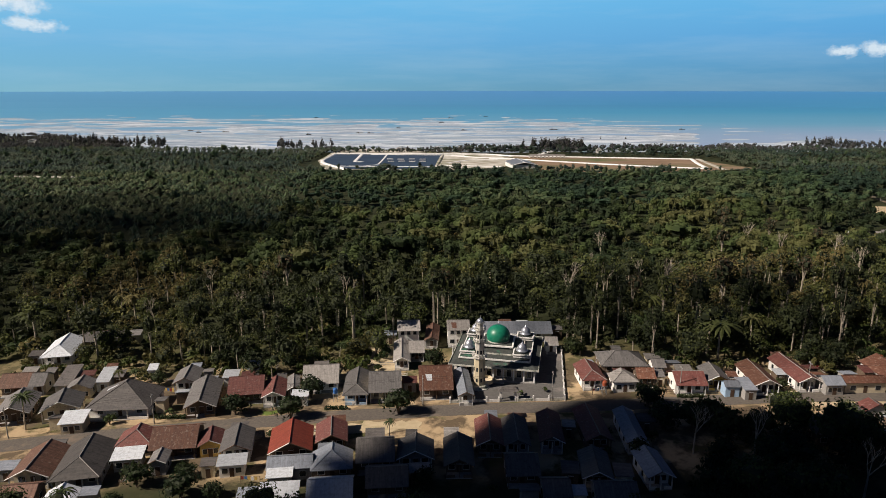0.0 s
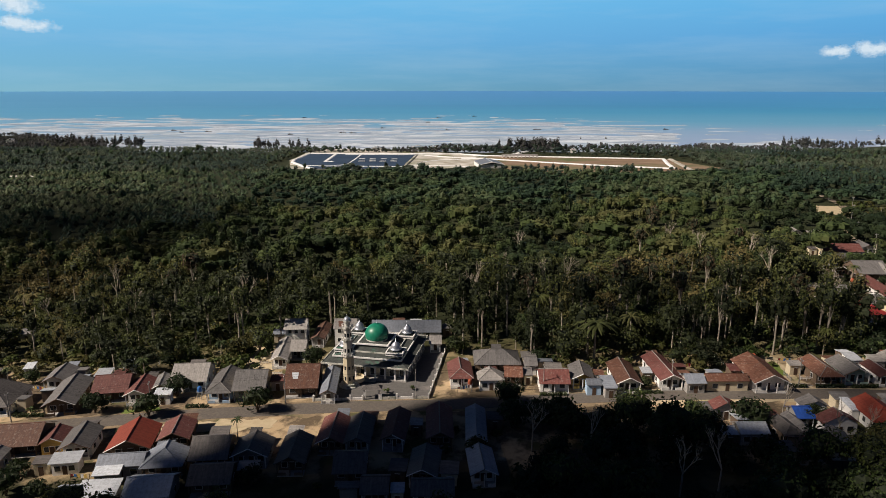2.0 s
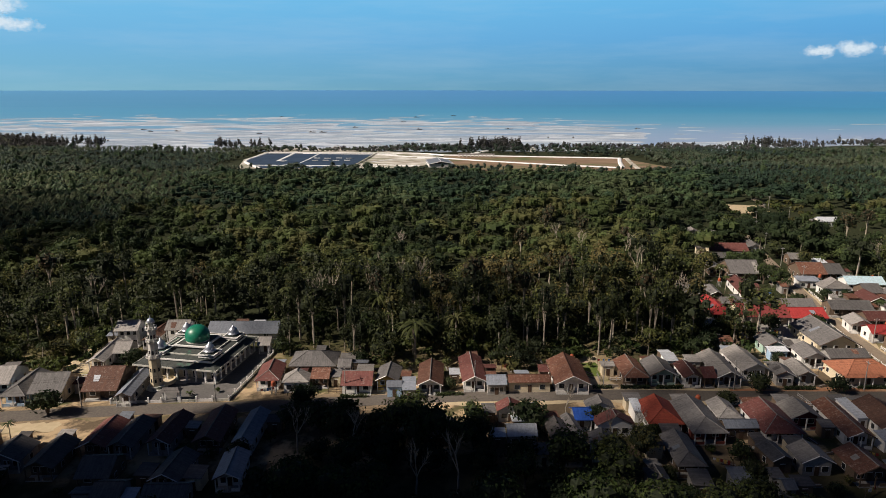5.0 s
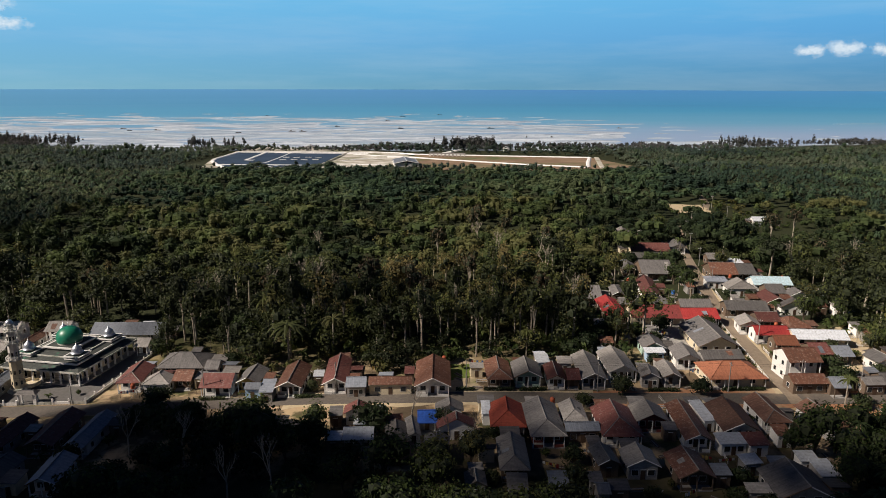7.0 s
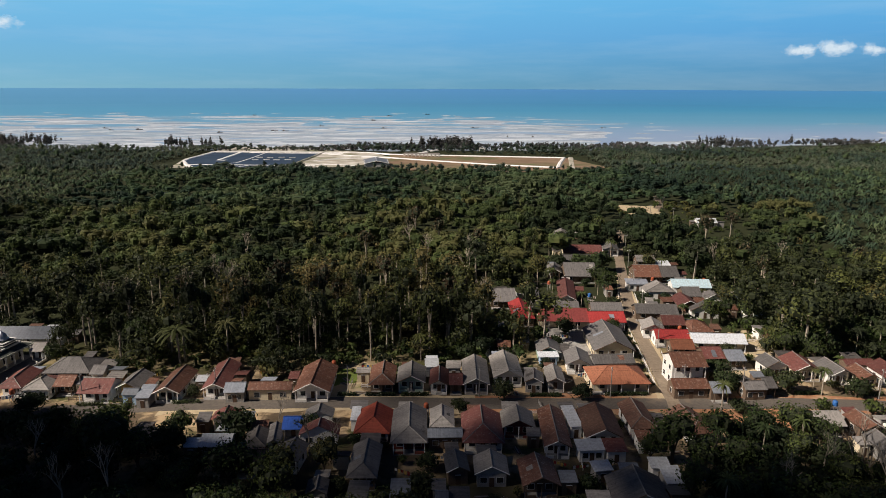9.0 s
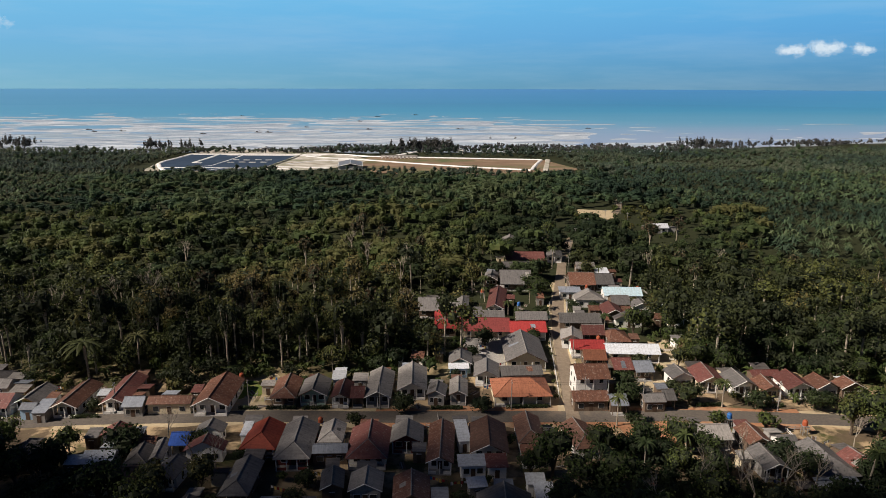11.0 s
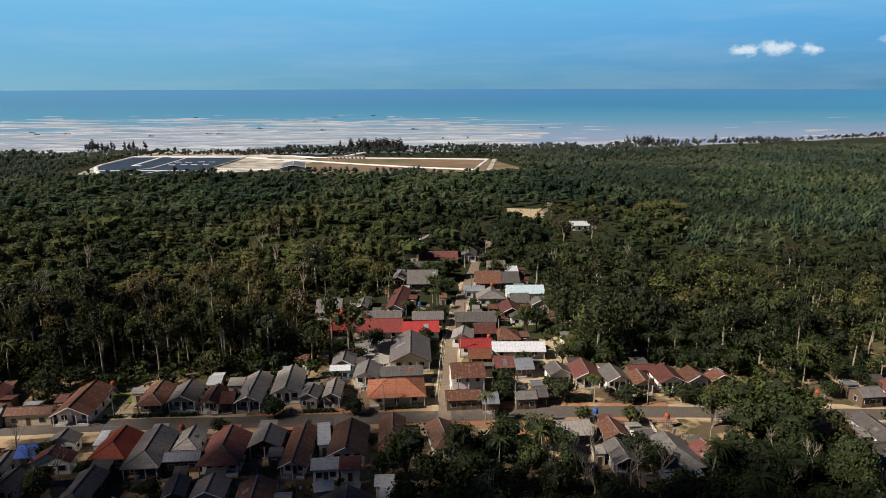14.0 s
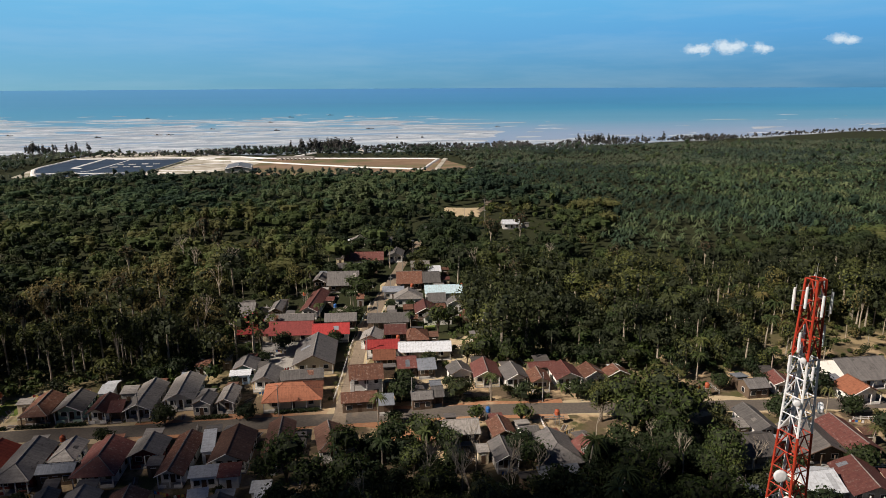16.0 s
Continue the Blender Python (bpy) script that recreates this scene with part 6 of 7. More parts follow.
def planting(count, x0, x1, y0, y1, kinds, size=(0.8, 1.2), gap=3.2, clear=1.2):
    """Trees scattered over a stretch of ground, clear of houses and ways."""
    r = PLANT_RND
    done, tries = 0, 0
    while done < count and tries < count * 30:
        tries += 1
        x, y = r.uniform(x0, x1), r.uniform(y0, y1)
        if near_way(x, y, .6) or not free_of_houses(x, y, clear):
            continue
        if any(abs(x - a) < gap and abs(y - b) < gap for a, b in PLANTED):
            continue
        if 0 < x < 38 and 152 < y < 193:
            continue
        plant(r.choice(kinds), x, y, r.uniform(*size))
        done += 1


# small lean-to sheds and awnings squeezed between the houses
SHED_RND = random.Random(77)


def squeeze_sheds(count, x0, x1, y0, y1, turn):
    r = SHED_RND
    done, tries = 0, 0
    while done < count and tries < 900:
        tries += 1
        x, y, w, d = r.uniform(x0, x1), r.uniform(y0, y1), r.uniform(2.6, 4.4), r.uniform(3.0, 5.2)
        if near_way(x, y, 2.6) or not free_of_houses(x, y, 2.5) or (185 < x < 200 and 180 < y < 203):
            continue
        house(round(x, 1), round(y, 1), round(w, 1), round(d, 1), turn + r.uniform(-8, 8), "f", r.choice(["zinc", "pale", "grey", "rust", "zinc", "slate"]), r.choice(["white", "grey", "timber", "white"]), 1)
        done += 1


squeeze_sheds(9, 213, 258, 160, 240, -3)
squeeze_sheds(5, 160, 206, 160, 200, -3)
squeeze_sheds(6, 130, 200, 112, 143, 0)
squeeze_sheds(4, -100, -10, 112, 176, 8)

plant("mango", -11.0, 149.5, 1.15)
plant("mango", -37.5, 147.8, .9)
plant("mango", -52.1, 150.5, .95)
plant("mango", -2.3, 177.3, .8)
plant("bush", -93.4, 182.2)
plant("mango", 51.1, 150.5, .95)
plant("mango", 38.8, 184.6, .9)
plant("mango", -63.4, 120.5)
plant("mango", -52.3, 116.0)
plant("palm", -12.3, 137.1, .6)
plant("mango", 154.9, 146.9, .75)
plant("mango", 166.3, 154.0, .75)
plant("mango", 185.6, 153.0, .85)
plant("mango", 170.0, 188.5, 1.2)
plant("mango", 163.0, 181.0, 1.1)
plant("mango", 190.3, 197.3, .8)
plant("broad", 214.8, 240.2, 1.1)
plant("broad", 212.4, 247.2, 1.0)
plant("palm", 211.7, 228.3, .8)
plant("mango", 225.1, 226.7, .8)
plant("mango", 232.1, 226.2, .7)
plant("palm", 250.9, 292.0, 1.1)
plant("palm", 217.4, 145.6, .9)
plant("mango", 223.2, 157.0, .85)
plant("mango", 221.5, 145.5, .6)
plant("broad", 197.9, 124.4, 1.25)
plant("broad", 202.5, 120.0, 1.1)
plant("palm", 207.7, 126.2, .9)
plant("palm", 217.5, 125.9, .9)
plant("mango", 224.6, 163.4, .85)
plant("mango", 238.9, 155.9, .95)
plant("bush", 241.1, 144.6, 1.4)
plant("mango", 254.7, 152.8, .75)
plant("bush", 251.5, 142.0, 1.5)
plant("palm", 222.5, 135.2, .7)
plant("palm", 227.2, 128.2, .9)
plant("bare", 242.3, 116.1, .9)
plant("bare", 248.5, 116.6, .9)
plant("bare", 232.2, 119.7, .9)
plant("bare", 54.4, 128.5)
plant("bare", 88.3, 112.1, 1.1)
plant("bare", 66.7, 126.3, 1.1)
plant("mango", 330.3, 145.0, 1.1)
plant("bare", 80.4, 110.8)
plant("bush", 295.1, 143.4, 1.3)
for px, py, ps in ((270.5, 139.5, 1.3), (276.5, 138.5, 1.6), (283, 137, 1.5), (290, 135.5, 1.35), (274, 131, 1.3), (282, 129, 1.5)):
    plant("broad", px, py, ps)
# the dark stand south of the road, and the trees among the southern houses
planting(42, 50, 112, 98, 142, ["mango", "broad", "mango"], (.85, 1.35), 4.6, 1.5)
planting(10, 108, 150, 98, 118, ["mango", "broad"], (.8, 1.2), 4.6, 1.5)
planting(5, 105, 128, 118, 140, ["mango", "bare", "broad"], (.7, .9), 4.0, 1.0)
planting(7, -30, 48, 98, 108, ["mango", "broad"], (.8, 1.2), 4.6, 1.5)
planting(11, -95, -30, 98, 112, ["mango", "broad", "palm"], (.7, 1.1), 4.2, 1.2)
planting(20, 214, 248, 108, 124, ["mango", "mango", "bare"], (.7, 1.0), 3.6, .8)
planting(36, 188, 262, 98, 128, ["mango", "broad", "palm", "mango", "bush"], (.75, 1.15), 4.4, 1.3)
planting(34, 264, 298, 104, 134, ["mango", "broad", "mango", "bare"], (.6, 1.1), 3.6, .6)
planting(8, 268, 300, 98, 112, ["broad", "mango"], (.8, 1.2), 4.4, 1.5)
planting(16, 296, 345, 100, 145, ["mango", "bush", "palm"], (.6, 1.0), 4.0, 1.2)
planting(26, 200, 264, 97, 122, ["mango", "broad", "mango"], (.8, 1.15), 3.0, .8)
planting(16, 262, 300, 97, 128, ["mango", "broad"], (.9, 1.3), 3.0, .8)
planting(8, 206, 232, 122, 133, ["mango", "broad"], (.8, 1.05), 3.4, .8)
# gardens
planting(22, 232, 258, 172, 240, ["banana", "bush", "broad", "bush"], (.7, 1.1), 3.2, .7)
planting(26, 268, 330, 151, 176, ["mango", "broad", "banana", "bush"], (.6, 1.0), 3.8, .8)
planting(22, 244, 300, 168, 186, ["banana", "bush", "banana", "broad"], (.9, 1.3), 3.2, .8)
planting(26, -105, -20, 143, 186, ["mango", "bush", "banana", "palm", "broad"], (.55, 1.0), 4.0, .8)
planting(16, 35, 200, 152, 178, ["bush", "banana", "mango", "bush"], (.5, .8), 4.0, .8)
planting(50, 170, 262, 156, 262, ["bush", "mango", "banana", "palm", "bush"], (.5, .85), 4.0, .8)
planting(18, 195, 262, 255, 345, ["mango", "palm", "broad"], (.7, 1.1), 4.4, 1.0)
planting(34, 236, 330, 150, 178, ["bush", "banana", "palm", "mango"], (.5, .9), 4.0, .8)
planting(22, 130, 200, 100, 142, ["bush", "bush", "mango"], (.5, .7), 3.5, .6)
planting(20, -90, 50, 108, 140, ["bush", "mango", "banana"], (.5, .75), 3.5, .6)
# the edge of the wood, with bare boles
planting(26, -70, 0, 190, 216, ["tall", "tall", "banana", "broad"], (.8, 1.2), 3.4, 1.2)
planting(62, 38, 178, 178, 204, ["tall", "tall", "tall", "banana", "broad", "palm"], (.8, 1.25), 3.2, 1.2)
planting(30, 264, 330, 174, 198, ["tall", "palm", "broad", "banana"], (.75, 1.1), 3.2, 1.2)
planting(24, 300, 400, 170, 215, ["palm", "palm", "tall", "broad"], (.85, 1.1), 3.4, 1.2)
planting(14, -125, -75, 184, 200, ["tall", "broad", "banana"], (.75, 1.1), 3.4, 1.2)
for k in range(15):
    for off in (-4.0, 4.1):
        by = 160 + 4.6 * k
        if free_of_houses(211 + (by - 171) * .14 + off, by, .5):
            plant("bush", 211 + (by - 171) * .14 + off, by, .38)
plant("banana", 20.4, 158.6, .55)
plant("bush", 27.0, 160.5, .4)
# pale bare trees and dry brown ones that stand over the wood
planting(16, 40, 178, 186, 235, ["bare", "dry"], (1.15, 1.6), 5.0, 2.0)
planting(9, -110, 0, 200, 240, ["bare", "dry", "tall"], (1.1, 1.5), 5.0, 2.0)
planting(14, 265, 400, 190, 260, ["dry", "bare", "palm", "palm"], (.95, 1.25), 5.0, 2.0)
planting(16, 60, 320, 240, 330, ["dry", "bare"], (1.1, 1.4), 6.0, 3.0)
planting(14, 300, 400, 175, 235, ["palm"], (.95, 1.25), 4.0, 2.0)
for kinds in KINDS.values():
    for src in kinds:
        for o in (*src.children_recursive, src):
            bpy.data.objects.remove(o)

# ---- radio mast ----
MAST_RED = surface("signal_red_paint", (0.40, 0.045, 0.02), (0.33, 0.035, 0.018), 3.0, 1.0, (0.24, 0.06, 0.04), 0.35, rough=0.55)
MAST_WHITE = surface("signal_white_paint", (0.72, 0.74, 0.76), (0.62, 0.65, 0.68), 3.0, 1.0, (0.42, 0.42, 0.42), 0.35, rough=0.55)


def radio_mast(x, y, rot):
    top = 59.6 - land(x, y)
    root = thing("radio_mast", x, y, land(x, y), rot, "red and white lattice radio mast with panel antennas and dishes", "radio mast")

    def half(z):
        return .66 + (top - z) * .027
    def corner(i, z):
        h = half(z)
        return Vector(((-h, h, h, -h)[i], (-h, -h, h, h)[i], z))
    sections = 7
    step = top / sections
    for s in range(sections):
        z0, z1 = s * step, (s + 1) * step
        m = MAST_RED if s % 2 == 0 else MAST_WHITE
        for i in range(4):
            bm = bmesh.new()
            tube(bm, corner(i, z0), corner(i, z1), .13, .13, 6)
            leg = part("leg", bm, m, root)
        bays = 4 if s > 2 else 3
        for i in range(4):
            j = (i + 1) % 4
            for k in range(bays):
                bm = bmesh.new()
                a, c = z0 + step * k / bays, z0 + step * (k + 1) / bays
                mid = (corner(i, c) + corner(j, c)) / 2
                tube(bm, corner(i, a), mid, .075, .075, 4)
                tube(bm, corner(j, a), mid, .075, .075, 4)
                tube(bm, corner(i, c), corner(j, c), .075, .075, 4)
                q0, q1 = corner(i, (a + c) / 2), corner(j, (a + c) / 2)
                w = (q1 - q0) * .26
                tube(bm, q0, q0 + w, .045, .045, 4)
                tube(bm, q1, q1 - w, .045, .045, 4)
                part("brace", bm, m, root)
        bm = bmesh.new()
        for sx in (-.17, .17):
            tube(bm, (sx, -half(z0) * .6, z0), (sx, -half(z1) * .6, z1), .025, .025, 4)
        for k in range(int(step / .6)):
            z = z0 + .6 * k
            f = -half(z) * .6
            tube(bm, (-.17, f, z), (.17, f, z), .015, .015, 4)
        part("ladder", bm, m, root)
    bm = bmesh.new()
    for k in range(5):
        tube(bm, (-.3 + .12 * k, half(10) * .5, 2), (-.22 + .1 * k, .5, top - 5), .035, .035, 5)
    part("cable_run", bm, MAST_WHITE, root)
    # antennas on stand-off arms
    for ax, ay, z, h in ((-1.9, -.5, top - 1.6, 2.3), (-2.35, .5, top - 1.9, 2.4), (-.1, -1.15, top - 2.6, 2.3), (2.2, .6, top - 1.4, 2.2), (2.7, -.2, top - 2.9, 2.4), (1.7, 1.3, top - 1.2, 2.2), (-1.9, -.4, top - 6.4, 2.2), (1.5, -.6, top - 6.2, 2.4), (1.7, .7, top - 9.0, 2.2), (-2.0, .3, top - 9.0, 2.0), (-.4, -1.3, top - 9.8, 1.6)):
        bm = bmesh.new()
        lathe(bm, [(0, z - h / 2), (.13, z - h / 2 + .05), (.15, z), (.13, z + h / 2 - .05), (0, z + h / 2)], 8, ax, ay)
        a = part("panel_antenna", bm, MAST_WHITE, root, "white panel antenna")
        bm = bmesh.new()
        k = .62 / max(abs(ax), abs(ay))
        for dz in (-h * .33, h * .33):
            tube(bm, (ax * k, ay * k, z + dz), (ax * .96, ay * .96, z + dz), .035, .035, 5)
        tube(bm, (ax * .93, ay * .93, z - h * .62), (ax * .93, ay * .93, z + h * .62), .035, .035, 5)
        part("arm", bm, STEEL, a)
    for ax, ay, z, r, face in ((-4.7, -2.2, top - 19.8, .66, (-.5, -.85, 0)), (-1.6, -.8, top - 13.0, .36, (-.6, -.8, 0)), (3.0, -.4, top - 14.8, .66, (.75, -.65, 0)), (-1.5, -1.1, top - 24.4, .55, (-.2, -1, 0)), (-1.2, -.6, top - 8.4, .3, (-.7, -.7, 0))):
        q = Vector(face).normalized().to_track_quat("Z", "Y").to_matrix().to_4x4()
        bm = bmesh.new()
        lathe(bm, [(0, -.28), (r * .9, -.12), (r, 0), (r, .2), (r * .8, .26), (0, .3)], 24)
        bmesh.ops.transform(bm, matrix=Matrix.Translation((ax, ay, z)) @ q, verts=bm.verts)
        d = part("dish", bm, MAST_WHITE, root, "round white microwave dish", smooth=False)
        bm = bmesh.new()
        tube(bm, (ax, ay, z), (ax * .45, ay * .45, z), .05, .05, 5)
        part("bracket", bm, STEEL, d)
    part("lightning_rod", boxed(-.02, .02, -.02, .02, top, top + 1.6), STEEL, root)


radio_mast(259.8, 60.4, 18)

# ---- works near the shore ----
LINER = surface("dark_blue_pond_liner", (0.030, 0.050, 0.088), (0.042, 0.066, 0.108), 0.05, 0.02, (0.04, 0.05, 0.08), 0.3, local=False, rough=0.75, spec=0.15)
CHALK = surface("white_sand_bund", (0.80, 0.80, 0.80), (0.68, 0.68, 0.67), 0.08, 0.03, (0.5, 0.48, 0.45), 0.35, local=False, rough=0.95)
BARE = surface("bare_brown_earth", (0.19, 0.125, 0.08), (0.27, 0.19, 0.125), 0.04, 0.012, (0.105, 0.125, 0.05), 0.6, local=False, rough=0.95)
PALE_EARTH = surface("pale_stripped_earth", (0.60, 0.58, 0.53), (0.33, 0.30, 0.24), 0.06, 0.022, (0.17, 0.18, 0.10), 0.55, local=False, rough=0.95)


def bund(name, pts, width, height, mat, label):
    """A raised bank with sloping sides along a line."""
    bm = bmesh.new()
    prev = None
    for i, (x, y) in enumerate(pts):
        a, c = pts[max(i - 1, 0)], pts[min(i + 1, len(pts) - 1)]
        d = Vector((c[0] - a[0], c[1] - a[1])).normalized()
        n = Vector((-d.y, d.x))
        z = land(x, y)
        row = [bm.verts.new((x + n.x * s, y + n.y * s, z + h)) for s, h in ((width * .5 + height * 1.5, -.2), (width * .5, height), (-width * .5, height), (-width * .5 - height * 1.5, -.2))]
        if prev:
            for k in range(3):
                bm.faces.new((prev[k], prev[k + 1], row[k + 1], row[k]))
        prev = row
    return tagged(part(name, bm, mat), label, "bank", kind="structure")


patch("ground_stripped", [(-130, 715), (-158, 835), (-160, 945), (-145, 1030), (-40, 1000), (65, 935), (100, 860), (92, 800), (60, 730), (0, 695)], PALE_EARTH, .55, "pale stripped earth round the ponds", "bare ground", 60)
patch("ground_field", [(95, 905), (325, 856), (345, 720), (300, 700), (200, 640), (110, 700), (92, 800)], BARE, .5, "brown bare earth field with dry grass", "bare ground", 60)
patch("water_pond", [(-108, 712), (-122, 745), (-146, 800), (-152, 835), (-152, 928), (0, 925), (-8, 745), (-14, 712)], LINER, .9, "dark blue lined settling pond", "pond", 60)
bund("bank_west", [(-104, 708), (-124, 748), (-146, 800), (-152, 833), (-152, 935)], 2.5, 1.6, CHALK, "white bank round the settling ponds")
bund("bank_north", [(-152, 935), (-80, 936), (60, 930), (98, 903), (322, 854)], 3, 1.5, CHALK, "white sandy bank and track")
bund("bank_south", [(-124, 748), (-60, 742), (22, 733)], 2.5, 1.3, CHALK, "white bank round the settling ponds")
bund("bank_middle", [(-98, 809), (-109, 812), (-114, 932)], 3.5, 1.3, CHALK, "narrow white bank between ponds")
bund("bank_between", [(-92, 748), (-76, 774), (-77, 840), (-78, 932)], 1.8, 1.0, CHALK, "narrow white bank between ponds")
bund("bank_east", [(-9, 712), (-8, 745), (0, 930)], 2.0, 1.2, PALE_EARTH, "reddish earth bank beside the pond")
bund("bank_field", [(60, 862), (89, 858), (155, 805), (222, 752), (287, 712)], 3, 1.5, CHALK, "long white bank across the bare field")
bund("bank_corner", [(287, 712), (305, 790), (322, 854)], 2.5, 1.5, CHALK, "white bank at the end of the field")
bund("track_shore", [(120, 895), (150, 960), (182, 1024)], 7, .8, CHALK, "pale sand track to the shore")
bund("track_field", [(300, 700), (318, 790), (332, 860)], 5, .8, PALE_EARTH, "sand track beside the bare field")


def long_shed(x, y, w, d, rot, label):
    root = thing("shed", x, y, land(x, y) + .4, rot, label, "shed")
    part("wall", boxed(-w / 2 + .6, w / 2 - .6, -d / 2 + .4, d / 2 - .4, -.6, 4.5), WALL["white"], root)
    r = part("roof", slab([[(-w / 2, -d / 2, 4.3), (0, -d / 2, 7.2), (0, d / 2, 7.2), (-w / 2, d / 2, 4.3)], [(0, -d / 2, 7.2), (w / 2, -d / 2, 4.3), (w / 2, d / 2, 4.3), (0, d / 2, 7.2)]], .2), ROOF["slate"], root)
    bm = bmesh.new()
    tube(bm, (0, -d / 2, 7.2), (0, d / 2, 7.2), .3, .3, 6)
    part("ridge_cap", bm, ROOF["zinc"], r)
    for s in (-1, 1):
        bm = bmesh.new()
        tube(bm, (s * w / 2, -d / 2, 4.2), (0, -d / 2, 7.1), .35, .35, 4)
        part("barge_board", bm, WHITE, r)


long_shed(88, 748, 28, 44, 6, "long blue-grey warehouse with white gable edges")
long_shed(-62, 985, 16, 14, 4, "white building near the shore")
for bx, by, turn in ((-640, 1165, 8), (-600, 1150, -5), (-560, 1120, 12), (-690, 1120, 3)):
    long_shed(bx, by, 15, 10, turn, "low white building on the headland")
bund("track_west", [(-520, 640), (-420, 628), (-338, 622)], 9, .5, PALE_EARTH, "pale earth track through the plantation")
long_shed(225, 957, 9, 9, -20, "small white building near the shore")
long_shed(-2, 1010, 22, 9, 3, "long white building among the shore trees")
long_shed(22, 1004, 14, 9, -6, "low white building among the shore trees")

bund("bank_pool", [(-60, 712), (-52, 742)], 1.5, 1.0, CHALK, "narrow white bank between ponds")
bund("bank_upper", [(-100, 922), (-40, 916), (30, 913)], 2.5, 1.3, CHALK, "white bank along the ponds")
bund("bank_rubble", [(12, 905), (50, 880), (80, 872)], 4, 1.2, CHALK, "heaped white rubble beside the ponds")
bund("bank_rubble_low", [(6, 800), (34, 842), (70, 850)], 3, 1.0, CHALK, "heaped white rubble beside the ponds")
bund("bank_rubble_south", [(2, 760), (40, 752), (66, 742)], 4, 1.0, CHALK, "heaped white rubble beside the ponds")


def pontoon(x, y, rot):
    root = thing("pontoon", x, y, land(x, y) + .9, rot, "white floating pontoon on the dark pond", "pontoon", "pontoons on the pond")
    for sy in (-.7, .7):
        bm = bmesh.new()
        tube(bm, (-4, sy, .35), (4, sy, .35), .42, .42, 8)
        part("float", bm, WHITE, root)
    part("deck", boxed(-3.8, 3.8, -1.1, 1.1, .78, .95), CHALK, root)
    for sx in (-3.6, 3.6):
        part("post", boxed(sx - .08, sx + .08, -.08, .08, .95, 1.9), STEEL, root)


for k in range(4):
    pontoon(-64 + 13 * k, 812 + 3 * (k % 2), 4 - 5 * k)
    pontoon(-68 + 14 * k, 850 - 4 * (k % 2), 6 * k - 8)


def open_barn(x, y, length, rot, label):
    root = thing("open_barn", x, y, land(x, y) + .4, rot, label, "barn")
    n = 9
    for i in range(n + 1):
        u = -length / 2 + length * i / n
        for v in (-3.4, 3.4):
            part("pier", boxed(u - .7, u + .7, v - .3, v + .3, -.6, 3.2), WALL["white"], root)
    part("roof", slab([[(-length / 2 - 1, -4.4, 3.1), (length / 2 + 1, -4.4, 3.1), (length / 2 + 1, 0, 4.6), (-length / 2 - 1, 0, 4.6)], [(-length / 2 - 1, 0, 4.6), (length / 2 + 1, 0, 4.6), (length / 2 + 1, 4.4, 3.1), (-length / 2 - 1, 4.4, 3.1)]], .2), ROOF["pale"], root)


open_barn(138, 879, 46, -5, "long low open-sided shed with white piers")


# ---- fishing boats lying on the flats and the shallows ----
HULL = surface("weathered_dark_hull", (0.06, 0.065, 0.075), (0.10, 0.10, 0.11), 2.0, 0.5, (0.20, 0.18, 0.16), 0.3)


def fishing_boat(x, y, rot, length, label):
    z = max(land(x, y), SEA)
    root = thing("fishing_boat", x, y, z, rot, label, "boat", "boats off the shore")
    bm = bmesh.new()
    prev = None
    for i in range(9):
        s = i / 8
        w = length * .13 * math.sin(math.pi * min(max(s * .86 + .1, 0), 1)) ** .6
        lift = .5 * (2 * s - 1) ** 2
        u = (s - .5) * length
        row = [bm.verts.new(q) for q in ((u, -w, 1.0 + lift), (u, -w * .7, .2 + lift * .6), (u, 0, -.15 + lift * .5), (u, w * .7, .2 + lift * .6), (u, w, 1.0 + lift))]
        if prev:
            for k in range(4):
                bm.faces.new((prev[k], prev[k + 1], row[k + 1], row[k]))
            bm.faces.new((prev[0], row[0], row[4], prev[4]))
        else:
            bm.faces.new(row)
        prev = row
    bm.faces.new(prev[::-1])
    part("hull", bm, HULL, root)
    c = part("cabin", boxed(-length * .28, -length * .05, -length * .07, length * .07, 1.0, 2.7), WALL["grey"], root)
    part("cabin_roof", boxed(-length * .31, -length * .02, -length * .09, length * .09, 2.7, 2.85), HULL, c)
    bm = bmesh.new()
    tube(bm, (length * .18, 0, .9), (length * .18, 0, 5.2), .10, .06, 6)
    part("mast", bm, DARKWOOD, root)


for bx, by, rot, size in ((-403, 2134, 4, 13), (-274, 1358, 30, 11), (-176, 1408, 5, 15), (-153, 1405, -4, 15), (-105, 1580, 12, 12), (-4, 1830, -8, 13), (47, 1503, 20, 13), (24, 2114, 0, 18), (142, 2229, 6, 16), (251, 1517, 3, 18), (294, 1243, 70, 9), (341, 1242, 60, 9), (547, 1528, -15, 12), (-560, 1480, 6, 12), (-520, 1420, -10, 11), (-470, 1440, 4, 14)):
    fishing_boat(bx, by, rot, size, "dark weathered wooden fishing boat off the shore")

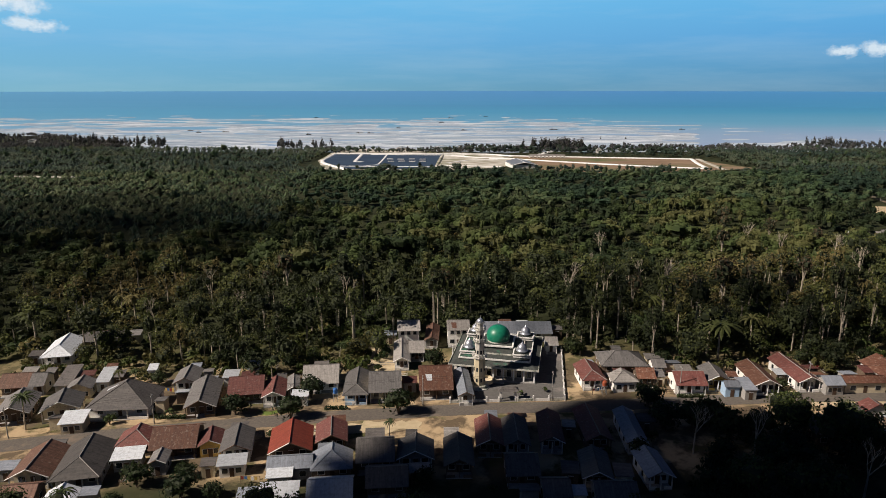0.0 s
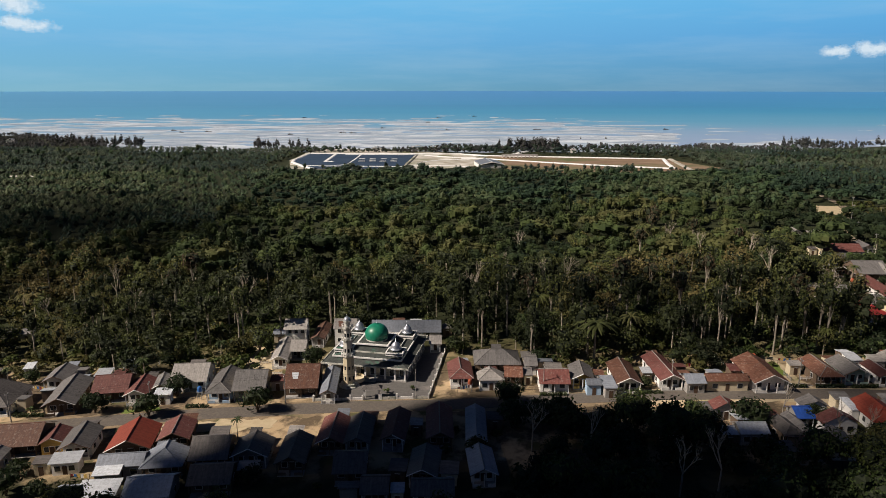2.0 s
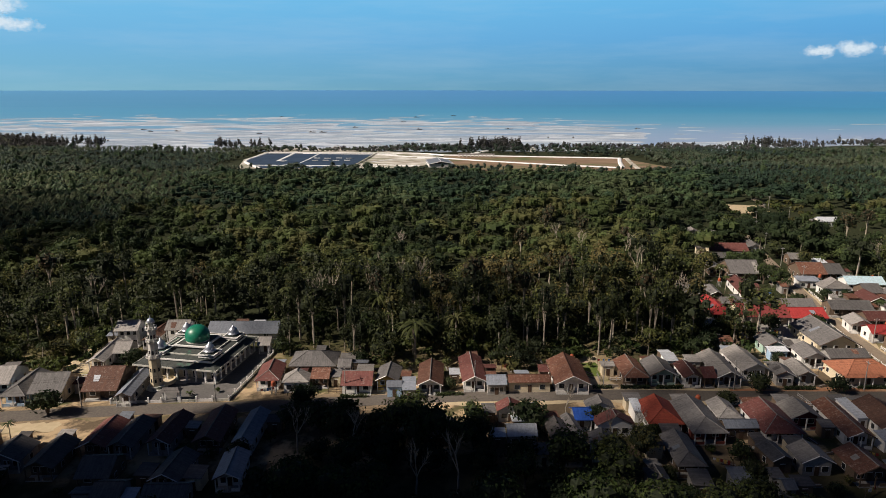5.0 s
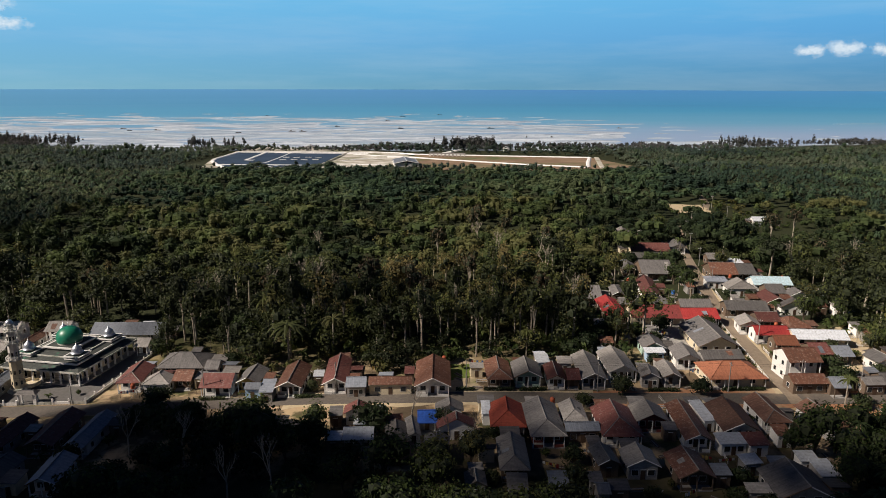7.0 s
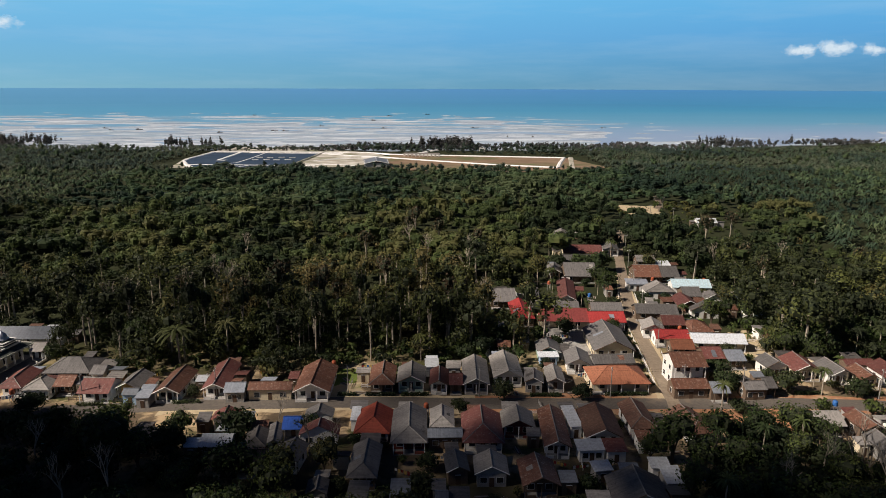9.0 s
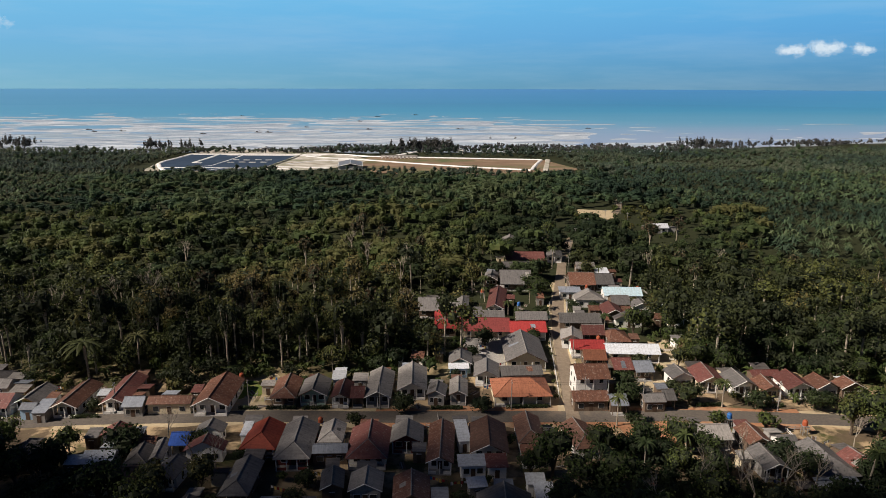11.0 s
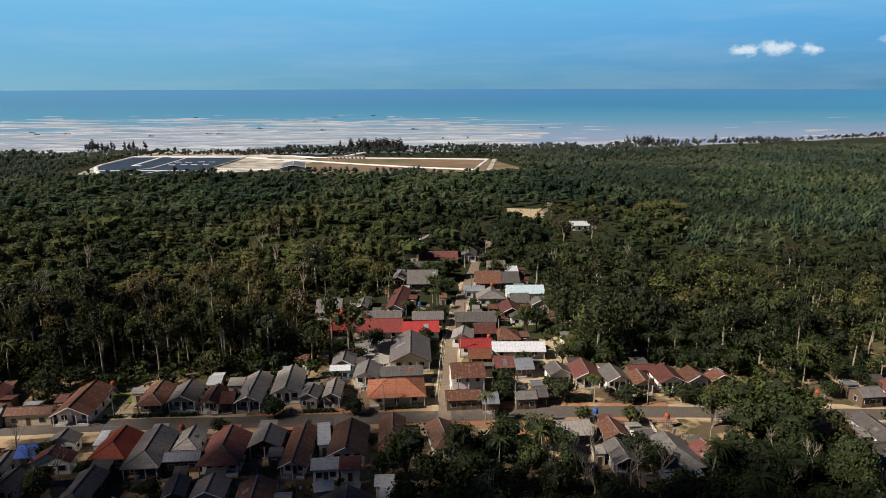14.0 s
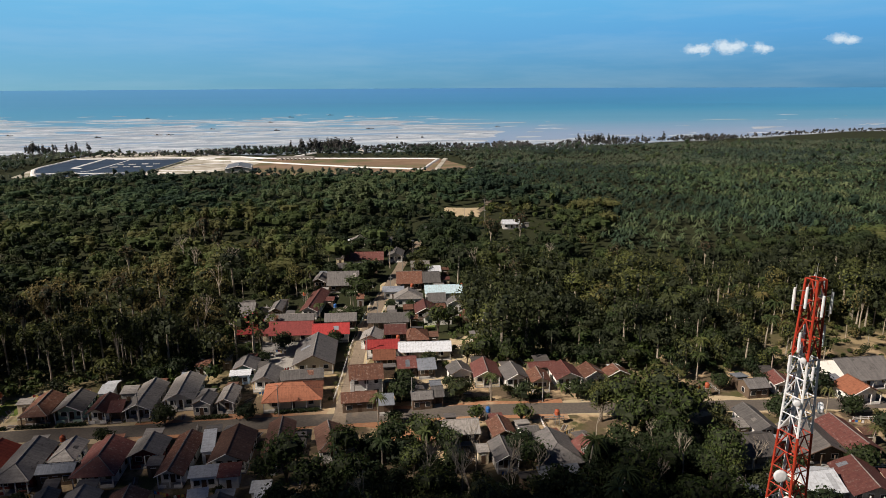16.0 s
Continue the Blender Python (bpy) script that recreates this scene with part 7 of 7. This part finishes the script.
# clearing with pale sand beyond the houses
patch("ground_clearing", [(268, 394), (288, 393), (294, 424), (272, 430)], SANDY, .25, "small pale sandy clearing in the plantation", "bare ground", 4.0, 1.6)
strip("road_far", [(288, 403), (300, 430), (318, 492)], 4.0, DUSTY, .1, "narrow earth track between the palms", "track", 8, .3)
patch("ground_yard_school", [(186, 183), (199, 180), (197, 201), (183, 202)], CONCRETE, .07, "worn concrete yard between houses", "yard", 8)
patch("ground_yard_rubble", [(242.3, 197.9), (249.9, 199.1), (249.4, 181.3), (247.1, 176.7), (240.2, 178.2)], SANDY, .05, "pale rubble-strewn yard at the edge of the wood", "yard", 2.0, 1.0)
patch("ground_yard_orange", [(218, 137), (237, 138), (238, 147), (219, 147)], LATERITE, .055, "bare orange laterite yard beside the road", "yard", 2.0, 1.0)
patch("ground_yard_sand", [(121, 156), (131, 156), (130, 178), (120, 178)], SANDY, .05, "sandy yard with grass beside the houses", "yard", 2.0, 1.0)
patch("ground_yard_pale", [(-40, 138), (-5, 141), (-6, 146), (-42, 143)], SANDY, .05, "pale dusty plot by the road", "yard", 2.0, 1.0)
patch("ground_yard_dust", [(226, 158), (236, 158), (238, 176), (226, 176)], SANDY, .05, "pale dusty yard between houses", "yard", 2.0, 1.0)
patch("ground_path_mosque", [(-22, 168), (-14, 168), (-12, 192), (-24, 196)], SANDY, .05, "sandy path behind the houses", "yard", 2.0, 1.0)


# ---- poles and wires along the ways ----
POLE = surface("grey_concrete_pole", (0.30, 0.29, 0.27), (0.24, 0.23, 0.22), 3.0, 0.8, (0.16, 0.15, 0.14), 0.3)
BLACK = surface("black_cable", (0.02, 0.02, 0.02), (0.03, 0.03, 0.03), 3.0)


def utility_pole(x, y, rot):
    root = thing("utility_pole", x, y, land(x, y), rot, "slim grey concrete utility pole with cross-arm", "utility pole", "poles along the road")
    bm = bmesh.new()
    tube(bm, (0, 0, -.4), (0, 0, 8.2), .15, .09, 7)
    part("pole", bm, POLE, root)
    part("cross_arm", boxed(-.75, .75, -.06, .06, 7.5, 7.62), STEEL, root)
    for u in (-.65, 0, .65):
        bm = bmesh.new()
        lathe(bm, [(0, 7.62), (.06, 7.62), (.07, 7.72), (.03, 7.8), (0, 7.82)], 6, u, 0)
        part("insulator", bm, WHITE, root)
    return Vector((x, y, land(x, y)))


def wires(a, b):
    """Sagging lines from pole to pole."""
    root = thing("power_line", a.x, a.y, a.z, 0, "thin black overhead lines between poles", "cable", "lines along the road")
    d = b - a
    side = Vector((-d.y, d.x, 0)).normalized()
    for u in (-.65, .65):
        bm = bmesh.new()
        prev = None
        for i in range(9):
            t = i / 8
            p = d * t + side * u + Vector((0, 0, 7.75 - 2.6 * t * (1 - t)))
            ring = [bm.verts.new(p + side * (.018 * math.cos(q)) + Vector((0, 0, .018 * math.sin(q)))) for q in (0, 2.1, 4.2)]
            if prev:
                for k in range(3):
                    bm.faces.new((prev[k], prev[(k + 1) % 3], ring[(k + 1) % 3], ring[k]))
            prev = ring
        part("wire", bm, BLACK, root)


def pole_line(line, offset, gap):
    last = None
    left = 0.0
    for (x0, y0), (x1, y1) in zip(line, line[1:]):
        L = math.hypot(x1 - x0, y1 - y0)
        n = Vector((-(y1 - y0), x1 - x0)) / L
        u = left
        while u < L:
            f = u / L
            p = utility_pole(x0 + (x1 - x0) * f + n.x * offset, y0 + (y1 - y0) * f + n.y * offset, math.degrees(math.atan2(y1 - y0, x1 - x0)) + 90)
            if last:
                wires(last, p)
            last = p
            u += gap
        left = u - L


pole_line([q for q in ROAD if -110 < q[0] < 310], 3.6, 33)
pole_line(STREET[1:], -2.9, 30)
pole_line([(292, 372), (305, 440), (317, 492)], 4.0, 40)


def hedge(x0, x1, y):
    rng = np.random.default_rng(int(x0 * 10) % 1000)
    n = int((x1 - x0) * 60)
    p = np.stack([rng.uniform(x0, x1, n), y + rng.uniform(-.45, .45, n), rng.uniform(.1, .95, n)], axis=1)
    p[:, 2] += land((x0 + x1) / 2, y)
    nr = rng.normal(size=(n, 3)) * .5 + np.array([0, -.3, .6])
    nr /= np.linalg.norm(nr, axis=1, keepdims=True)
    tagged(new("hedge", quads_mesh("hedge", leaf_quads(p, nr, .22, rng), LEAF_D)), "low clipped dark green roadside hedge", "hedge")


hedge(124.5, 129.5, 156.6)
hedge(131.5, 139.0, 156.4)
hedge(140.5, 147.5, 156.2)
hedge(192.0, 203.0, 155.4)
hedge(173.0, 181.0, 155.2)

# ---- yard clutter: tanks, stacked timber, fences, washing ----
TANK = surface("orange_water_tank", (0.42, 0.11, 0.05), (0.36, 0.09, 0.045), 4.0, 1.0, (0.28, 0.09, 0.05), 0.3, rough=0.5)
BLUE_PAINT = surface("blue_plastic", (0.03, 0.12, 0.36), (0.04, 0.15, 0.42), 4.0, 1.0, (0.03, 0.09, 0.25), 0.3, rough=0.5)


def water_tank(x, y, mat, label):
    root = thing("water_tank", x, y, land(x, y), 0, label, "water tank")
    for sx in (-.5, .5):
        for sy in (-.5, .5):
            part("leg", boxed(sx - .06, sx + .06, sy - .06, sy + .06, -.2, 2.2), STEEL, root)
    part("platform", boxed(-.7, .7, -.7, .7, 2.2, 2.3), STEEL, root)
    bm = bmesh.new()
    lathe(bm, [(0, 2.3), (.55, 2.3), (.6, 2.4), (.6, 3.3), (.45, 3.55), (.2, 3.65), (.2, 3.72), (0, 3.72)], 16)
    part("tank", bm, mat, root)


def timber_stack(x, y, rot, n):
    rng = random.Random(int(x * 7 + y))
    root = thing("timber_stack", x, y, land(x, y), rot, "loose stack of weathered grey planks", "timber stack")
    for i in range(n):
        u, z = (i % 4) * .28 - .42, (i // 4) * .13
        o = rng.uniform(-.25, .25)
        part("plank", boxed(-1.3 + o, 1.3 + o, u - .11, u + .11, z, z + .12), WALL["timber"] if i % 3 else WALL["grey"], root)


def yard_fence(x, y, rot, length, mat, label):
    root = thing("fence", x, y, land(x, y), rot, label, "fence")
    n = max(2, int(length / 1.6))
    for i in range(n + 1):
        u = length * i / n
        part("post", boxed(u - .06, u + .06, -.06, .06, -.3, 1.15), mat, root)
        if i < n:
            for z in (.35, .8):
                part("rail", boxed(u + .063, u + length / n - .063, -.035, .035, z, z + .16), mat, root)


def washing_line(x, y, rot):
    rng = random.Random(int(x * 3 + y * 5))
    root = thing("washing_line", x, y, land(x, y), rot, "washing line hung with pale clothes", "washing line")
    for u in (0, 4):
        part("post", boxed(u - .05, u + .05, -.05, .05, -.2, 1.9), WALL["timber"], root)
    part("line", boxed(.05, 3.95, -.01, .01, 1.78, 1.8), BLACK, root)
    for i in range(5):
        u = .35 + .7 * i
        h = rng.uniform(.5, .95)
        part("cloth", boxed(u - .25, u + .25, -.03, .03, 1.78 - h, 1.779), rng.choice([WHITE, WHITE, BLUE_PAINT, WALL["yellow"], ROOF["red"]]), root)


JUNK = random.Random(31)


def scatter(count, x0, x1, y0, y1):
    done, tries = 0, 0
    while done < count and tries < count * 40:
        tries += 1
        x, y = round(JUNK.uniform(x0, x1), 1), round(JUNK.uniform(y0, y1), 1)
        if near_way(x, y, 1.0) or not free_of_houses(x, y, 1.6) or (0 < x < 38 and 150 < y < 193):
            continue
        if any(abs(x - a) < 2.2 and abs(y - b) < 2.2 for a, b in PLANTED):
            continue
        PLANTED.append((x, y))
        k = JUNK.random()
        if k < .05:
            water_tank(x, y, *JUNK.choice([(TANK, "orange plastic water tank on a steel stand"), (TANK, "orange plastic water tank on a steel stand"), (BLUE_PAINT, "blue plastic water tank on a steel stand")]))
        elif k < .45:
            timber_stack(x, y, JUNK.uniform(0, 180), JUNK.choice((4, 8)))
        elif k < .8:
            yard_fence(x, y, JUNK.choice((0, 90)) + JUNK.uniform(-6, 6), JUNK.uniform(3, 6), JUNK.choice([WHITE, WALL["timber"], WALL["grey"]]), JUNK.choice(["short low fence of posts and rails in a yard"]))
        else:
            washing_line(x, y, JUNK.uniform(-30, 30))
        done += 1


scatter(26, -100, -5, 110, 180)
scatter(22, 38, 130, 150, 172)
scatter(30, 130, 205, 105, 172)
scatter(52, 180, 262, 150, 262)
scatter(16, 225, 262, 110, 145)
scatter(16, 296, 340, 105, 150)

# ---- plots of grass, hedges and fences along the side street ----
patch("ground_lawn", [(121.5, 163), (127.5, 164), (128, 172), (122, 173)], LAWN, .065, "bright green grass plot beside the house", "lawn", 1.5, .7)
patch("ground_lawn_west", [(-46, 149.6), (-36, 150.8), (-37, 153), (-46, 152)], LAWN, .07, "bright green grass plot by the road", "lawn", 1.5, .7)
patch("ground_lawn_east", [(231, 206), (238, 206), (239, 214), (232, 214)], LAWN, .065, "bright green grass plot between houses", "lawn", 1.5, .7)


def street_edge(side, y0, y1, step):
    """Garden fences beside the side street, each a thing of its own."""
    rng = random.Random(int(y0 * 3 + side * 7))
    y = y0
    while y < y1:
        f = [q for q in STREET if q[1] <= y][-1]
        g = STREET[min(STREET.index(f) + 1, len(STREET) - 1)]
        x = f[0] + (g[0] - f[0]) * (y - f[1]) / max(g[1] - f[1], 1) + side * 3.1
        turn = math.degrees(math.atan2(g[1] - f[1], g[0] - f[0]))
        if free_of_houses(x, y, .3) and free_of_houses(x, y + step * .8, .3):
            yard_fence(round(x, 2), round(y, 2), turn, step * .8, rng.choice([WHITE, WALL["timber"], WHITE, WALL["green"]]), "low garden fence of posts and rails beside the street")
        y += step


street_edge(-1, 160, 236, 5.5)
street_edge(1, 166, 236, 5.5)
for hx0, hx1, hy in ((221.5, 226.5, 157.2), (240, 247, 154.4), (256, 262, 153.2), (60, 67, 154.6), (84, 91, 153.9), (-72, -64, 149.4), (-30, -24, 152.0)):
    hedge(hx0, hx1, hy)
